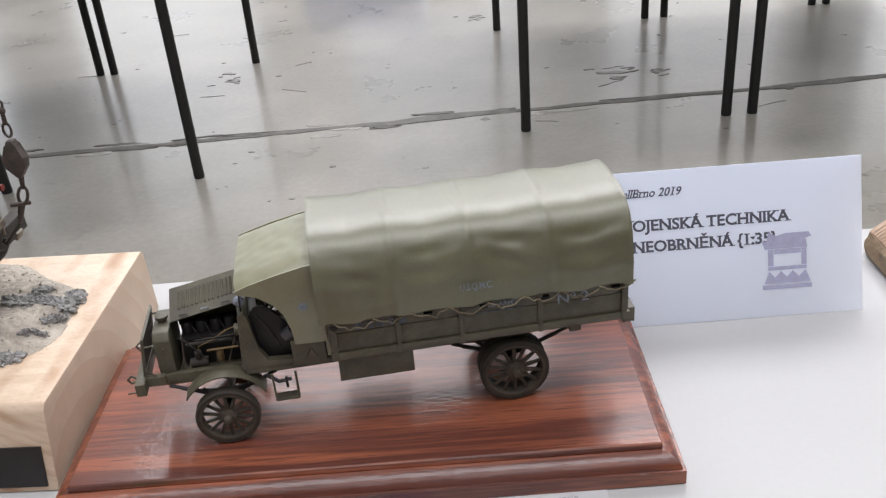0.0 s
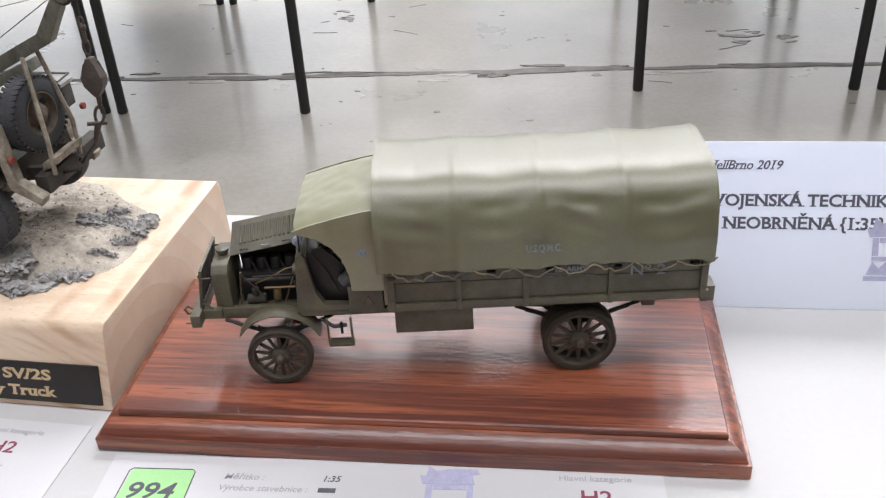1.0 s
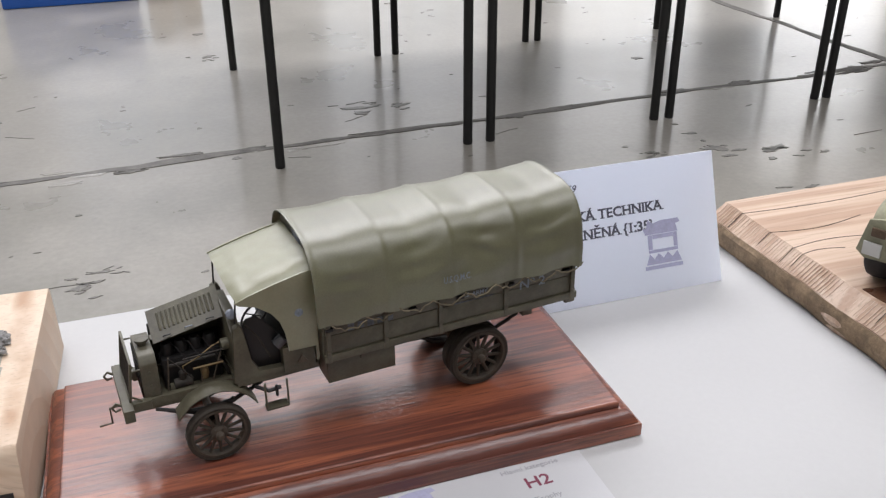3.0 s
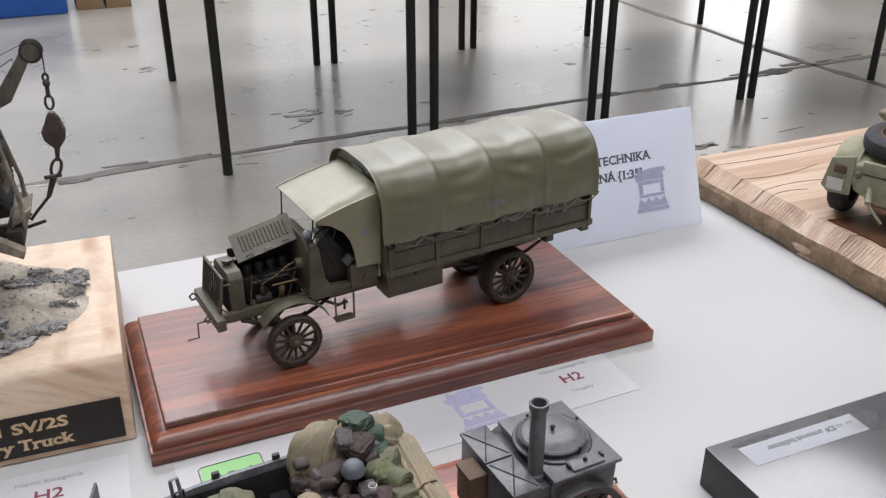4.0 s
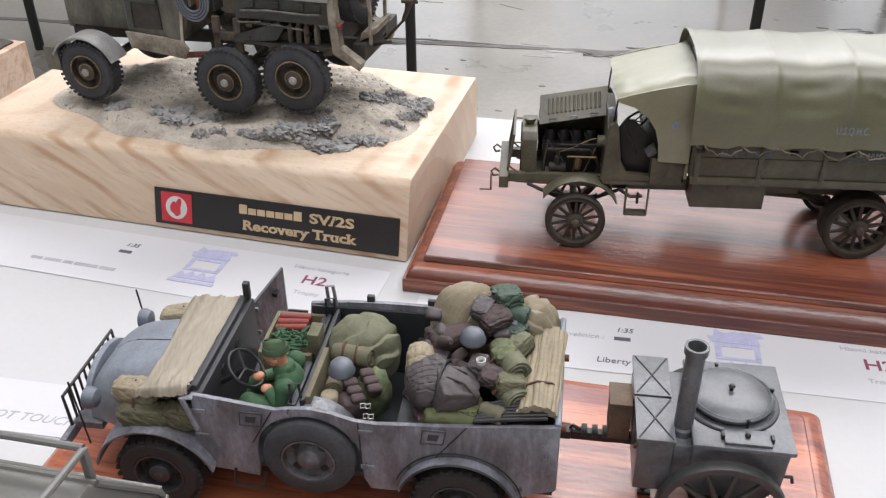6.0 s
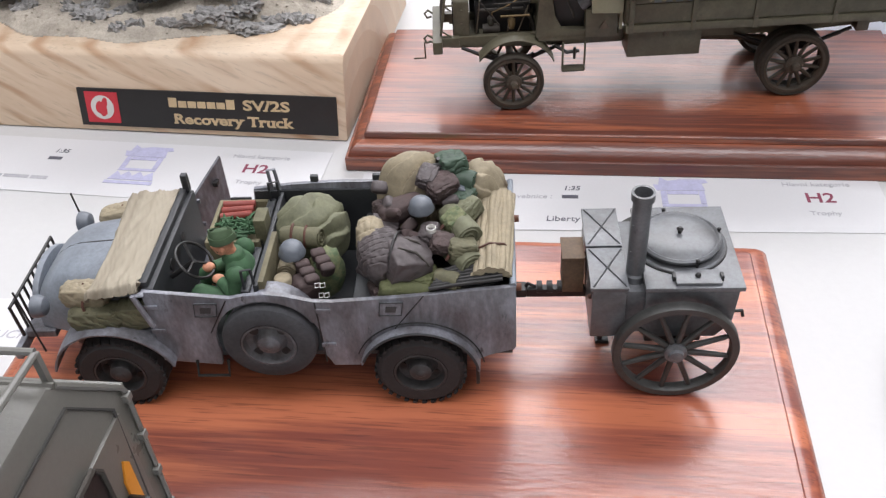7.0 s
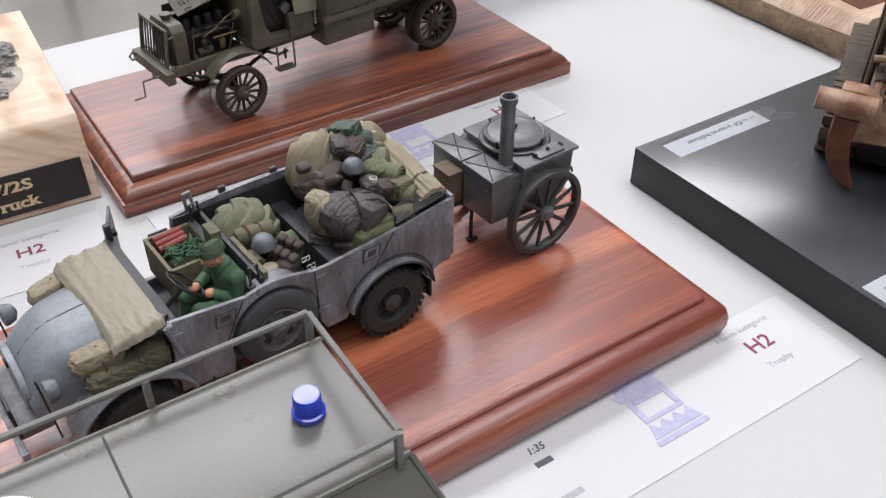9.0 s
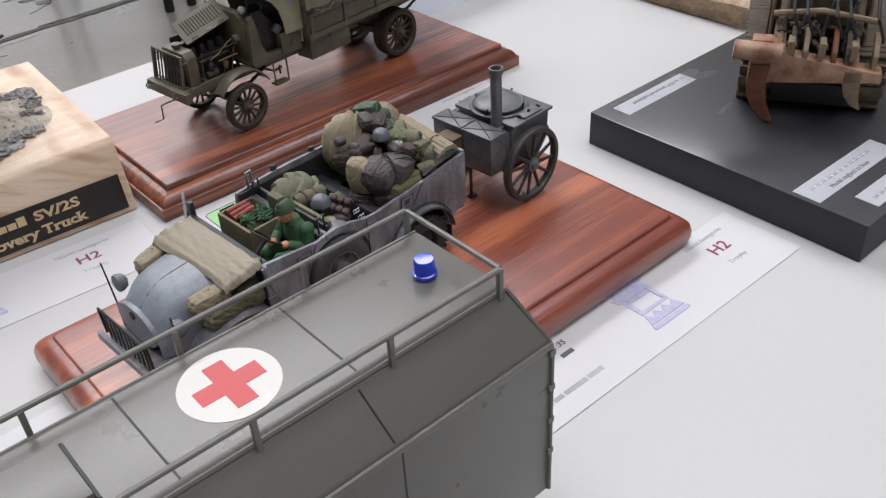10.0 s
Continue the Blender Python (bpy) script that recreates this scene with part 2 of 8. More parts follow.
let_through(PAPER_BLUE, 0.7)
for cloth in (CANVAS, CANVAS_CAB):
    cloth.node_tree.nodes["Principled BSDF"].inputs["Sheen Weight"].default_value = 0.3
    cloth.node_tree.nodes["Principled BSDF"].inputs["Coat Roughness"].default_value = 0.38
    cloth.node_tree.nodes["Principled BSDF"].inputs["Sheen Roughness"].default_value = 0.35
CLOTH = mat("white_table_paper", (0.49, 0.49, 0.49), 0.6, var=0.035, scale=5, bump=0.05, grain=300)
INK = mat("ink", (0.11, 0.11, 0.135), 0.8, var=0.2)
INK_GREY = mat("ink_grey", (0.40, 0.40, 0.43), 0.8, var=0.2)
INK_RED = mat("ink_maroon", (0.25, 0.055, 0.095), 0.8, var=0.2)
INK_PURPLE = mat("ink_violet", (0.45, 0.45, 0.62), 0.8, var=0.15, scale=300)
INK_GREEN = mat("ink_green", (0.36, 0.66, 0.30), 0.8, var=0.06)
GOLD = mat("gold_letters", (0.62, 0.47, 0.28), 0.5, 0.0, var=0.2)
PLAQUE = mat("plaque_black", (0.018, 0.016, 0.016), 0.45, var=0.3)
LOGO_RED = mat("logo_red", (0.55, 0.035, 0.05), 0.5, var=0.1)
GREY = mat("field_grey", (0.235, 0.244, 0.28), 0.4, var=0.55, scale=120, grain=900, other=(0.095, 0.092, 0.1), spots=0.9, stretch=(1, 1, 0.4))
HUB_GREY = mat("hub_grey", (0.12, 0.122, 0.135), 0.5, var=0.4, scale=200, other=(0.06, 0.055, 0.055), spots=0.4)
RIM = mat("rim_grey", (0.05, 0.048, 0.049), 0.6, var=0.4, scale=200, spots=0.3)
GREY_TOP = mat("bonnet_grey", (0.225, 0.255, 0.295), 0.42, var=0.3, scale=90, other=(0.165, 0.18, 0.205), spots=0.25)
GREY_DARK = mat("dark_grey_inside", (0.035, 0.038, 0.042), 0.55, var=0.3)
KITCHEN = mat("kitchen_grey", (0.128, 0.135, 0.147), 0.34, var=0.4, scale=110, other=(0.075, 0.077, 0.08), spots=0.75)
RUBBER = mat("rubber", (0.035, 0.032, 0.033), 0.8, var=0.35, spots=0.1)
RUBBER_GREY = mat("rubber_dusty", (0.06, 0.061, 0.067), 0.85, var=0.4)
TAN = mat("tan_canvas", (0.31, 0.262, 0.178), 0.75, var=0.25, scale=150, bump=0.3)
TAN_FOLD = wood("folded_canvas", (0.30, 0.265, 0.205), (0.175, 0.145, 0.105), 0.8, 0.0, along="y", rings=60, fibre=300, waviness=2.5, blotch=(0.25, 0.215, 0.16), pores=0.1)
DRAB = mat("drab_roll", (0.135, 0.128, 0.075), 0.75, var=0.35, scale=200, bump=0.3)
SAGE = mat("sage_cloth", (0.165, 0.168, 0.105), 0.75, var=0.3, scale=200, bump=0.3)
BOTTLE_GREEN = mat("dark_green_cloth", (0.045, 0.08, 0.052), 0.6, var=0.35, scale=200)
GREEN = mat("green_uniform", (0.055, 0.13, 0.06), 0.75, var=0.35, scale=250, other=(0.03, 0.075, 0.035))
CAP = mat("cap_green", (0.06, 0.10, 0.05), 0.8, var=0.2, scale=250)
PACK = mat("pack_brown", (0.075, 0.05, 0.048), 0.75, var=0.35, scale=220)
PACK_GREY = mat("pack_grey", (0.085, 0.07, 0.072), 0.6, var=0.3, scale=220)
STRAP = mat("strap_brown", (0.10, 0.04, 0.028), 0.6)
HELMET = mat("helmet_grey", (0.13, 0.145, 0.17), 0.45, var=0.2, scale=250)
SKIN = mat("painted_flesh", (0.62, 0.28, 0.17), 0.55, var=0.2, scale=300)
CAMO = mat("camouflage_cloth", (0.17, 0.17, 0.085), 0.8, other=(0.05, 0.085, 0.04), scale=420)
CRATE = mat("crate_wood", (0.17, 0.15, 0.09), 0.75, var=0.3)
BROWN_BOX = mat("brown_box", (0.15, 0.098, 0.06), 0.7, var=0.4, scale=200)
RED_THING = mat("red_paint", (0.25, 0.042, 0.03), 0.6, var=0.3)
AMB = mat("ambulance_grey", (0.12, 0.117, 0.106), 0.3, var=0.12, scale=40, other=(0.118, 0.115, 0.102))
AMB_LINE = mat("panel_line", (0.035, 0.034, 0.032), 0.6)
AMB_RAIL = mat("rail_grey", (0.17, 0.168, 0.155), 0.45, var=0.15)
DECAL_WHITE = mat("decal_white", (0.62, 0.61, 0.58), 0.55, var=0.05)
DECAL_RED = mat("decal_red", (0.52, 0.075, 0.08), 0.55, var=0.06)
BLUE = mat("blue_beacon", (0.012, 0.05, 0.58), 0.2, var=0.1, coat=0.6)
AMBER = mat("amber_lens", (0.72, 0.28, 0.03), 0.35, var=0.1)
# the top's blue-black is lifted for ceiling reflection; the edge colour stays darker
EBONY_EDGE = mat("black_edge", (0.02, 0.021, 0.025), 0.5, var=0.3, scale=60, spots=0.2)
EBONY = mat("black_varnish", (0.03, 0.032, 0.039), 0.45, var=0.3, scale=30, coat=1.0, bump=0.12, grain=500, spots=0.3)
EBONY.node_tree.nodes["Principled BSDF"].inputs["Coat IOR"].default_value = 1.55
EBONY.node_tree.nodes["Principled BSDF"].inputs["Coat Roughness"].default_value = 0.16
SCUFF = mat("dull_scuff", (0.10, 0.098, 0.10), 0.6, var=0.5, scale=300)
SAND = mat("sand_paint", (0.25, 0.185, 0.118), 0.65, var=0.35, scale=160, spots=0.4)
RUST = mat("rust", (0.20, 0.075, 0.037), 0.75, var=0.45, scale=200, other=(0.13, 0.05, 0.03))
RUST_PINK = mat("worn_steel_pink", (0.42, 0.28, 0.19), 0.5, var=0.3, scale=90, other=(0.2, 0.085, 0.045), spots=0.4)
SCAM = mat("weathered_green", (0.15, 0.145, 0.112), 0.5, var=0.45, scale=110, other=(0.062, 0.054, 0.042), spots=0.5, stretch=(1, 1, 0.5))
SCAM_LIGHT = mat("bleached_panel", (0.35, 0.31, 0.25), 0.6, var=0.35, scale=140, other=(0.14, 0.115, 0.08), spots=0.45)
SCAM_DARK = mat("dark_green_locker", (0.052, 0.056, 0.046), 0.5, var=0.45, scale=130, other=(0.03, 0.028, 0.022), spots=0.4)
# sand paint darkened with the bulldozer hull's shade; also the brown of a ladder
SAND_DARK = mat("shaded_sand_brown", (0.11, 0.08, 0.052), 0.7, var=0.5, scale=120, other=(0.045, 0.033, 0.024), spots=0.5)
KIT_WHEEL = mat("kitchen_wheel", (0.055, 0.055, 0.053), 0.5, var=0.4, scale=200, spots=0.3)
SCAM_TOP = mat("locker_top", (0.36, 0.36, 0.345), 0.42, var=0.3, scale=120, spots=0.2)
GRIME_SHADE = mat("grime_and_shade", (0.05, 0.042, 0.034), 0.7, var=0.5, scale=200)
CHAIN = mat("rusty_chain", (0.085, 0.066, 0.055), 0.6, var=0.4, scale=250)
OCHRE = mat("ochre_rim", (0.2, 0.155, 0.092), 0.6, var=0.4, scale=220, other=(0.09, 0.066, 0.042), spots=0.4)
WHEEL_BROWN = mat("muddy_wheel", (0.085, 0.064, 0.043), 0.65, var=0.45, scale=220, other=(0.045, 0.034, 0.025), spots=0.4)
CREAM = mat("bleached_sheet", (0.52, 0.465, 0.375), 0.6, var=0.3, scale=110, other=(0.33, 0.28, 0.21), spots=0.7)
ROOF = mat("faded_roof", (0.34, 0.345, 0.31), 0.4, var=0.3, scale=60, other=(0.22, 0.22, 0.19), spots=0.35)
EARTH_GLOSS = mat("varnished_earth", (0.2, 0.095, 0.05), 0.3, var=0.45, scale=40, other=(0.1, 0.045, 0.027), bump=0.4)
MUD_STEEL = mat("muddy_steel", (0.125, 0.098, 0.07), 0.6, var=0.4, scale=180)
MUD = mat("dry_mud", (0.50, 0.45, 0.38), 0.95, var=0.4, scale=60, bump=1.0, grain=800, other=(0.31, 0.275, 0.23), spots=0.45)
RUBBLE = mat("asphalt_rubble", (0.37, 0.36, 0.35), 0.9, var=0.35, scale=230, bump=1.0, grain=700, other=(0.23, 0.225, 0.22))
LIME = mat("yellow_green_cloth", (0.115, 0.125, 0.055), 0.8, var=0.25, scale=200)
JEEP = mat("pale_sand_green", (0.34, 0.33, 0.225), 0.6, var=0.25, scale=150, spots=0.3)
IRON = mat("black_tube", (0.012, 0.012, 0.012), 0.45, var=0.3)
CONCRETE = mat("polished_concrete", (0.285, 0.266, 0.236), 0.3, coat=0.25, var=0.2, scale=2.1, bump=0.02, grain=55, other=(0.205, 0.194, 0.168), spots=0.2)
JOINT = mat("joint_filler", (0.15, 0.14, 0.125), 0.6, var=0.5, scale=14, grain=120)
PALE = mat("pale_patch", (0.35, 0.335, 0.305), 0.25, var=0.2, scale=20, grain=120, coat=0.3)
STAIN = mat("floor_stain", (0.19, 0.178, 0.158), 0.4, var=0.5, scale=30, grain=200)
PLASTER = mat("plaster", (0.42, 0.42, 0.41), 0.8, var=0.08, scale=2, grain=60)
BLUE_CRATE = mat("blue_plastic", (0.02, 0.12, 0.50), 0.4, var=0.1, scale=10)
CARDBOARD = mat("cardboard", (0.36, 0.24, 0.14), 0.8, var=0.15, scale=10)
STEEL_WINDOW = mat("window_steel", (0.35, 0.36, 0.36), 0.5)

# ---- mesh helpers, in millimetres ----


def mesh_of(name, bm, material, smooth=38):
    bmesh.ops.scale(bm, vec=(MM, MM, MM), verts=bm.verts)
    bmesh.ops.recalc_face_normals(bm, faces=bm.faces)
    me = bpy.data.meshes.new(name)
    bm.to_mesh(me)
    bm.free()
    me.materials.append(material)
    me.polygons.foreach_set("use_smooth", [True] * len(me.polygons))
    me.set_sharp_from_angle(angle=radians(smooth))
    return me


def part(name, bm, material, parent, label="", smooth=38):
    """A bmesh, or a mesh that is shared, as one object under a thing or a part."""
    me = bm if isinstance(bm, bpy.types.Mesh) else mesh_of(name, bm, material, smooth)
    ob = new(name, me)
    ob.parent = parent
    return tagged(ob, label)


def at(ob, x, y, z, rx=0, ry=0, rz=0):
    ob.matrix_basis = pose(x * MM, y * MM, z * MM, rx, ry, rz)
    return ob


def thing(name, label, category, m=None, group="", kind=""):
    ob = new(name)
    ob.empty_display_size = 0.01
    ob.matrix_basis = m or Matrix()
    return tagged(ob, label, category, group, kind)


def single(name, bm, material, label, category, m=None, group="", kind="", smooth=38):
    """A thing that is one mesh."""
    ob = new(name, mesh_of(name, bm, material, smooth))
    ob.matrix_basis = m or Matrix()
    return tagged(ob, label, category, group, kind)


def box(bm, x0, x1, y0, y1, z0, z1, bev=0.0, m=None):
    vs = [bm.verts.new((x, y, z)) for x in (x0, x1) for y in (y0, y1) for z in (z0, z1)]
    fs = [bm.faces.new([vs[i] for i in q]) for q in ((0, 1, 3, 2), (4, 6, 7, 5), (0, 4, 5, 1), (2, 3, 7, 6), (0, 2, 6, 4), (1, 5, 7, 3))]
    if bev:
        es = list({e for f in fs for e in f.edges})
        r = bmesh.ops.bevel(bm, geom=es, offset=bev, segments=2, affect="EDGES", profile=0.6)
        vs = list({v for f in r["faces"] for v in f.verts} | {v for v in vs if v.is_valid})
    if m is not None:
        bmesh.ops.transform(bm, matrix=m, verts=[v for v in vs if v.is_valid])
    return bm


def cyl(bm, p, q, r, r2=None, seg=14):
    p, q = Vector(p), Vector(q)
    d = q - p
    m = Matrix.Translation((p + q) / 2) @ d.to_track_quat("Z", "Y").to_matrix().to_4x4()
    bmesh.ops.create_cone(bm, cap_ends=True, segments=seg, radius1=r, radius2=r if r2 is None else r2, depth=d.length, matrix=m)
    return bm


def tube(bm, pts, r, seg=6, closed=False):
    """A round bar along points."""
    pts = [Vector(p) for p in pts]
    rings, n = [], len(pts)
    up = None
    for i, p in enumerate(pts):
        a = pts[(i - 1) % n] if closed or i else p
        b = pts[(i + 1) % n] if closed or i < n - 1 else p
        d = (b - a).normalized()
        if up is None:
            up = d.orthogonal().normalized()
        up = (up - d * up.dot(d)).normalized()
        side = d.cross(up)
        rings.append([bm.verts.new(p + r * (math.cos(t) * up + math.sin(t) * side)) for t in (math.tau * k / seg for k in range(seg))])
    for i in range(n if closed else n - 1):
        a, b = rings[i], rings[(i + 1) % n]
        for k in range(seg):
            bm.faces.new((a[k], a[(k + 1) % seg], b[(k + 1) % seg], b[k]))
    if not closed:
        bm.faces.new(rings[0])
        bm.faces.new(rings[-1])
    return bm


def prism(bm, pts, axis, a, b, bev=0.0):
    """A flat outline pushed from a to b along an axis. Outline: (x, z) for y, (y, z) for x, (x, y) for z."""
    put = {"y": lambda p, s: (p[0], s, p[1]), "x": lambda p, s: (s, p[0], p[1]), "z": lambda p, s: (p[0], p[1], s)}[axis]
    lo, hi = [bm.verts.new(put(p, a)) for p in pts], [bm.verts.new(put(p, b)) for p in pts]
    fs = [bm.faces.new(lo), bm.faces.new(hi)]
    n = len(pts)
    fs += [bm.faces.new((lo[i], lo[(i + 1) % n], hi[(i + 1) % n], hi[i])) for i in range(n)]
    if bev:
        bmesh.ops.bevel(bm, geom=list({e for f in fs for e in f.edges}), offset=bev, segments=2, affect="EDGES", profile=0.6)
    return bm


def lathe(bm, prof, seg=28, centre=(0, 0, 0), axis="y", ends=True, first=True):
    """Rows of (radius, along) turned round an axis; the outline is closed on itself when ends is False."""
    rings = []
    for r, s in prof:
        ring = []
        for k in range(seg):
            c, d = r * math.cos(math.tau * k / seg), r * math.sin(math.tau * k / seg)
            v = {"y": (c, s, d), "z": (c, d, s), "x": (s, c, d)}[axis]
            ring.append(bm.verts.new(Vector(v) + Vector(centre)))
        rings.append(ring)
    pairs = list(zip(rings, rings[1:])) + ([] if ends else [(rings[-1], rings[0])])
    for a, b in pairs:
        for k in range(seg):
            bm.faces.new((a[k], a[(k + 1) % seg], b[(k + 1) % seg], b[k]))
    if ends:
        for ring in (rings[0], rings[-1])[0 if first else 1:]:
            bm.faces.new(ring)
    return bm


def sheet(bm, fn, nu, nv, thick):
    """A sheet of cloth or plate with thickness: fn(u, v) gives its outer face, u and v from 0 to 1."""
    p = [[Vector(fn(i / nu, j / nv)) for j in range(nv + 1)] for i in range(nu + 1)]
    outer, inner = [], []
    for i in range(nu + 1):
        ro, ri = [], []
        for j in range(nv + 1):
            du = p[min(i + 1, nu)][j] - p[max(i - 1, 0)][j]
            dv = p[i][min(j + 1, nv)] - p[i][max(j - 1, 0)]
            nn = du.cross(dv)
            nn = nn.normalized() if nn.length > 1e-9 else Vector((0, 0, 1))
            ro.append(bm.verts.new(p[i][j]))
            ri.append(bm.verts.new(p[i][j] - nn * thick))
        outer.append(ro)
        inner.append(ri)
    for i in range(nu):
        for j in range(nv):
            bm.faces.new((outer[i][j], outer[i + 1][j], outer[i + 1][j + 1], outer[i][j + 1]))
            bm.faces.new((inner[i][j], inner[i][j + 1], inner[i + 1][j + 1], inner[i + 1][j]))
    edge = [(i, 0) for i in range(nu)] + [(nu, j) for j in range(nv)] + [(i, nv) for i in range(nu, 0, -1)] + [(0, j) for j in range(nv, 0, -1)]
    for a, b in zip(edge, edge[1:] + edge[:1]):
        bm.faces.new((outer[a[0]][a[1]], inner[a[0]][a[1]], inner[b[0]][b[1]], outer[b[0]][b[1]]))
    return bm


def blob(bm, c, r, turn=(0, 0, 0), rough=0.12, freq=0.25, sub=3, square=0.0, pleats=0, deep=0.05):
    """A soft lump: an ellipsoid or pillow with folds."""
    got = bmesh.ops.create_icosphere(bm, subdivisions=sub, radius=1)
    m = Euler([radians(a) for a in turn]).to_matrix()
    seed = Vector(c) * 0.37
    for v in got["verts"]:
        d = v.co.normalized()
        if square:
            k = max(abs(d.x), abs(d.y), abs(d.z))
            d = d.lerp(d / k, square)
        q = Vector((d.x * r[0], d.y * r[1], d.z * r[2]))
        fold = noise.noise(q * freq + seed) + 0.5 * noise.noise(q * freq * 2.7 + seed)
        if pleats:
            a = math.atan2(d.y, d.z + 0.35)
            groove = abs(math.sin(pleats * a + 1.8 * noise.noise(d * 1.6 + seed) + 0.8 * d.x))
            fold += deep / rough * (min(1, groove * 2.2) - 0.7)
        v.co = m @ (q * (1 + rough * fold)) + Vector(c)
    return bm


def roll(bm, p, q, r, turns=2.2, seg=40):
    """A rolled blanket between two points, with its spiral end showing."""
    p, q = Vector(p), Vector(q)
    d = (q - p).normalized()
    a = d.orthogonal().normalized()
    b = d.cross(a)
    steps = 9
    rows = []
    for i in range(steps + 1):
        f = i / steps
        ring = []
        for k in range(seg):
            t = math.tau * k / seg
            rr = r * (1 + 0.05 * noise.noise(Vector((3 * f + p.x, 2 * math.cos(t), 2 * math.sin(t)))) + 0.03 * math.sin(9 * f + 2 * t))
            rr *= 0.93 if i in (0, steps) else 1
            ring.append(bm.verts.new(p + (q - p) * f + rr * (math.cos(t) * a + math.sin(t) * b)))
        rows.append(ring)
    for x, y in zip(rows, rows[1:]):
        for k in range(seg):
            bm.faces.new((x[k], x[(k + 1) % seg], y[(k + 1) % seg], y[k]))
    bm.faces.new(rows[0])
    bm.faces.new(rows[-1])
    for end, s in ((p, -1), (q, 1)):
        pts = [end + d * s * 0.02 * r + (0.12 + 0.8 * k / 26) * r * (math.cos(turns * math.tau * k / 26) * a + math.sin(turns * math.tau * k / 26) * b) for k in range(27)]
        tube(bm, pts, 0.09 * r, 5)
    return bm


def words(text, size, bold=0.0, slant=0.0, align="LEFT", deep=0.04, wide=1.0):
    """A mesh of lettering, flat in x and y with its base line at the origin; size is the letter body in mm."""
    cu = bpy.data.curves.new("lettering", "FONT")
    cu.body, cu.size, cu.shear, cu.align_x = text, size * MM, slant, align
    cu.offset, cu.extrude, cu.resolution_u = bold * MM, deep * MM, 3
    ob = bpy.data.objects.new("lettering", cu)
    me = bpy.data.meshes.new_from_object(ob)
    bpy.data.objects.remove(ob)
    bpy.data.curves.remove(cu)
    if wide != 1.0:
        me.transform(Matrix.Diagonal((wide, 1, 1, 1)))
    return me


def serifs(me, size, reach, thick):
    """Feet and heads on the stems of lettering: a small bar at each short level end on the base line or at the letters' height."""
    levels = [max(v.co.y for v in words(ch, size).vertices) for ch in "Hxl"]
    top = max(v.co.z for v in me.vertices)
    bm = bmesh.new()
    bm.from_mesh(me)
    bmesh.ops.remove_doubles(bm, verts=bm.verts, dist=1e-7)
    s = size * MM
    ends = []
    for e in bm.edges:
        a, b = e.verts[0].co, e.verts[1].co
        if min(a.z, b.z) < top - 1e-7 or abs(a.y - b.y) > 0.012 * s or not 0.04 * s < abs(a.x - b.x) < 0.24 * s:
            continue
        if len({round(f.normal.z, 1) for f in e.link_faces}) < 2:
            continue
        foot, head = abs(a.y) < 0.045 * s, any(abs(a.y - h) < 0.045 * s for h in levels)
        if foot or head:
            ends.append((min(a.x, b.x), max(a.x, b.x), a.y, 1 if foot else -1))
    for x0, x1, y, up in ends:
        y0, y1 = sorted((y - up * 0.001 * s, y + up * thick * s))
        box(bm, x0 - reach * s, x1 + reach * s, y0, y1, 0, top + 0.004 * s)
    bm.to_mesh(me)
    bm.free()
    return me


def lettering(text, size, material, parent, m, bold=0.0, slant=0.0, align="LEFT", label="", wide=1.0, deep=0.04, serif=0.0, thick=0.05):
    me = words(text, size, bold, 0.0 if serif else slant, align, deep, wide)
    if serif:
        serifs(me, size, serif, thick)
        me.transform(Matrix(((1, slant, 0, 0), (0, 1, 0, 0), (0, 0, 1, 0), (0, 0, 0, 1))))
    me.materials.clear()
    me.materials.append(material)
    ob = new("lettering", me)
    ob.parent = parent
    ob.matrix_basis = m
    return tagged(ob, label)


def mpose(x, y, z, rx=0, ry=0, rz=0):
    return pose(x * MM, y * MM, z * MM, rx, ry, rz)

# ---- the hall ----
HX0, HX1, HY0, HY1, HZ = (v * 1000 for v in HALL)


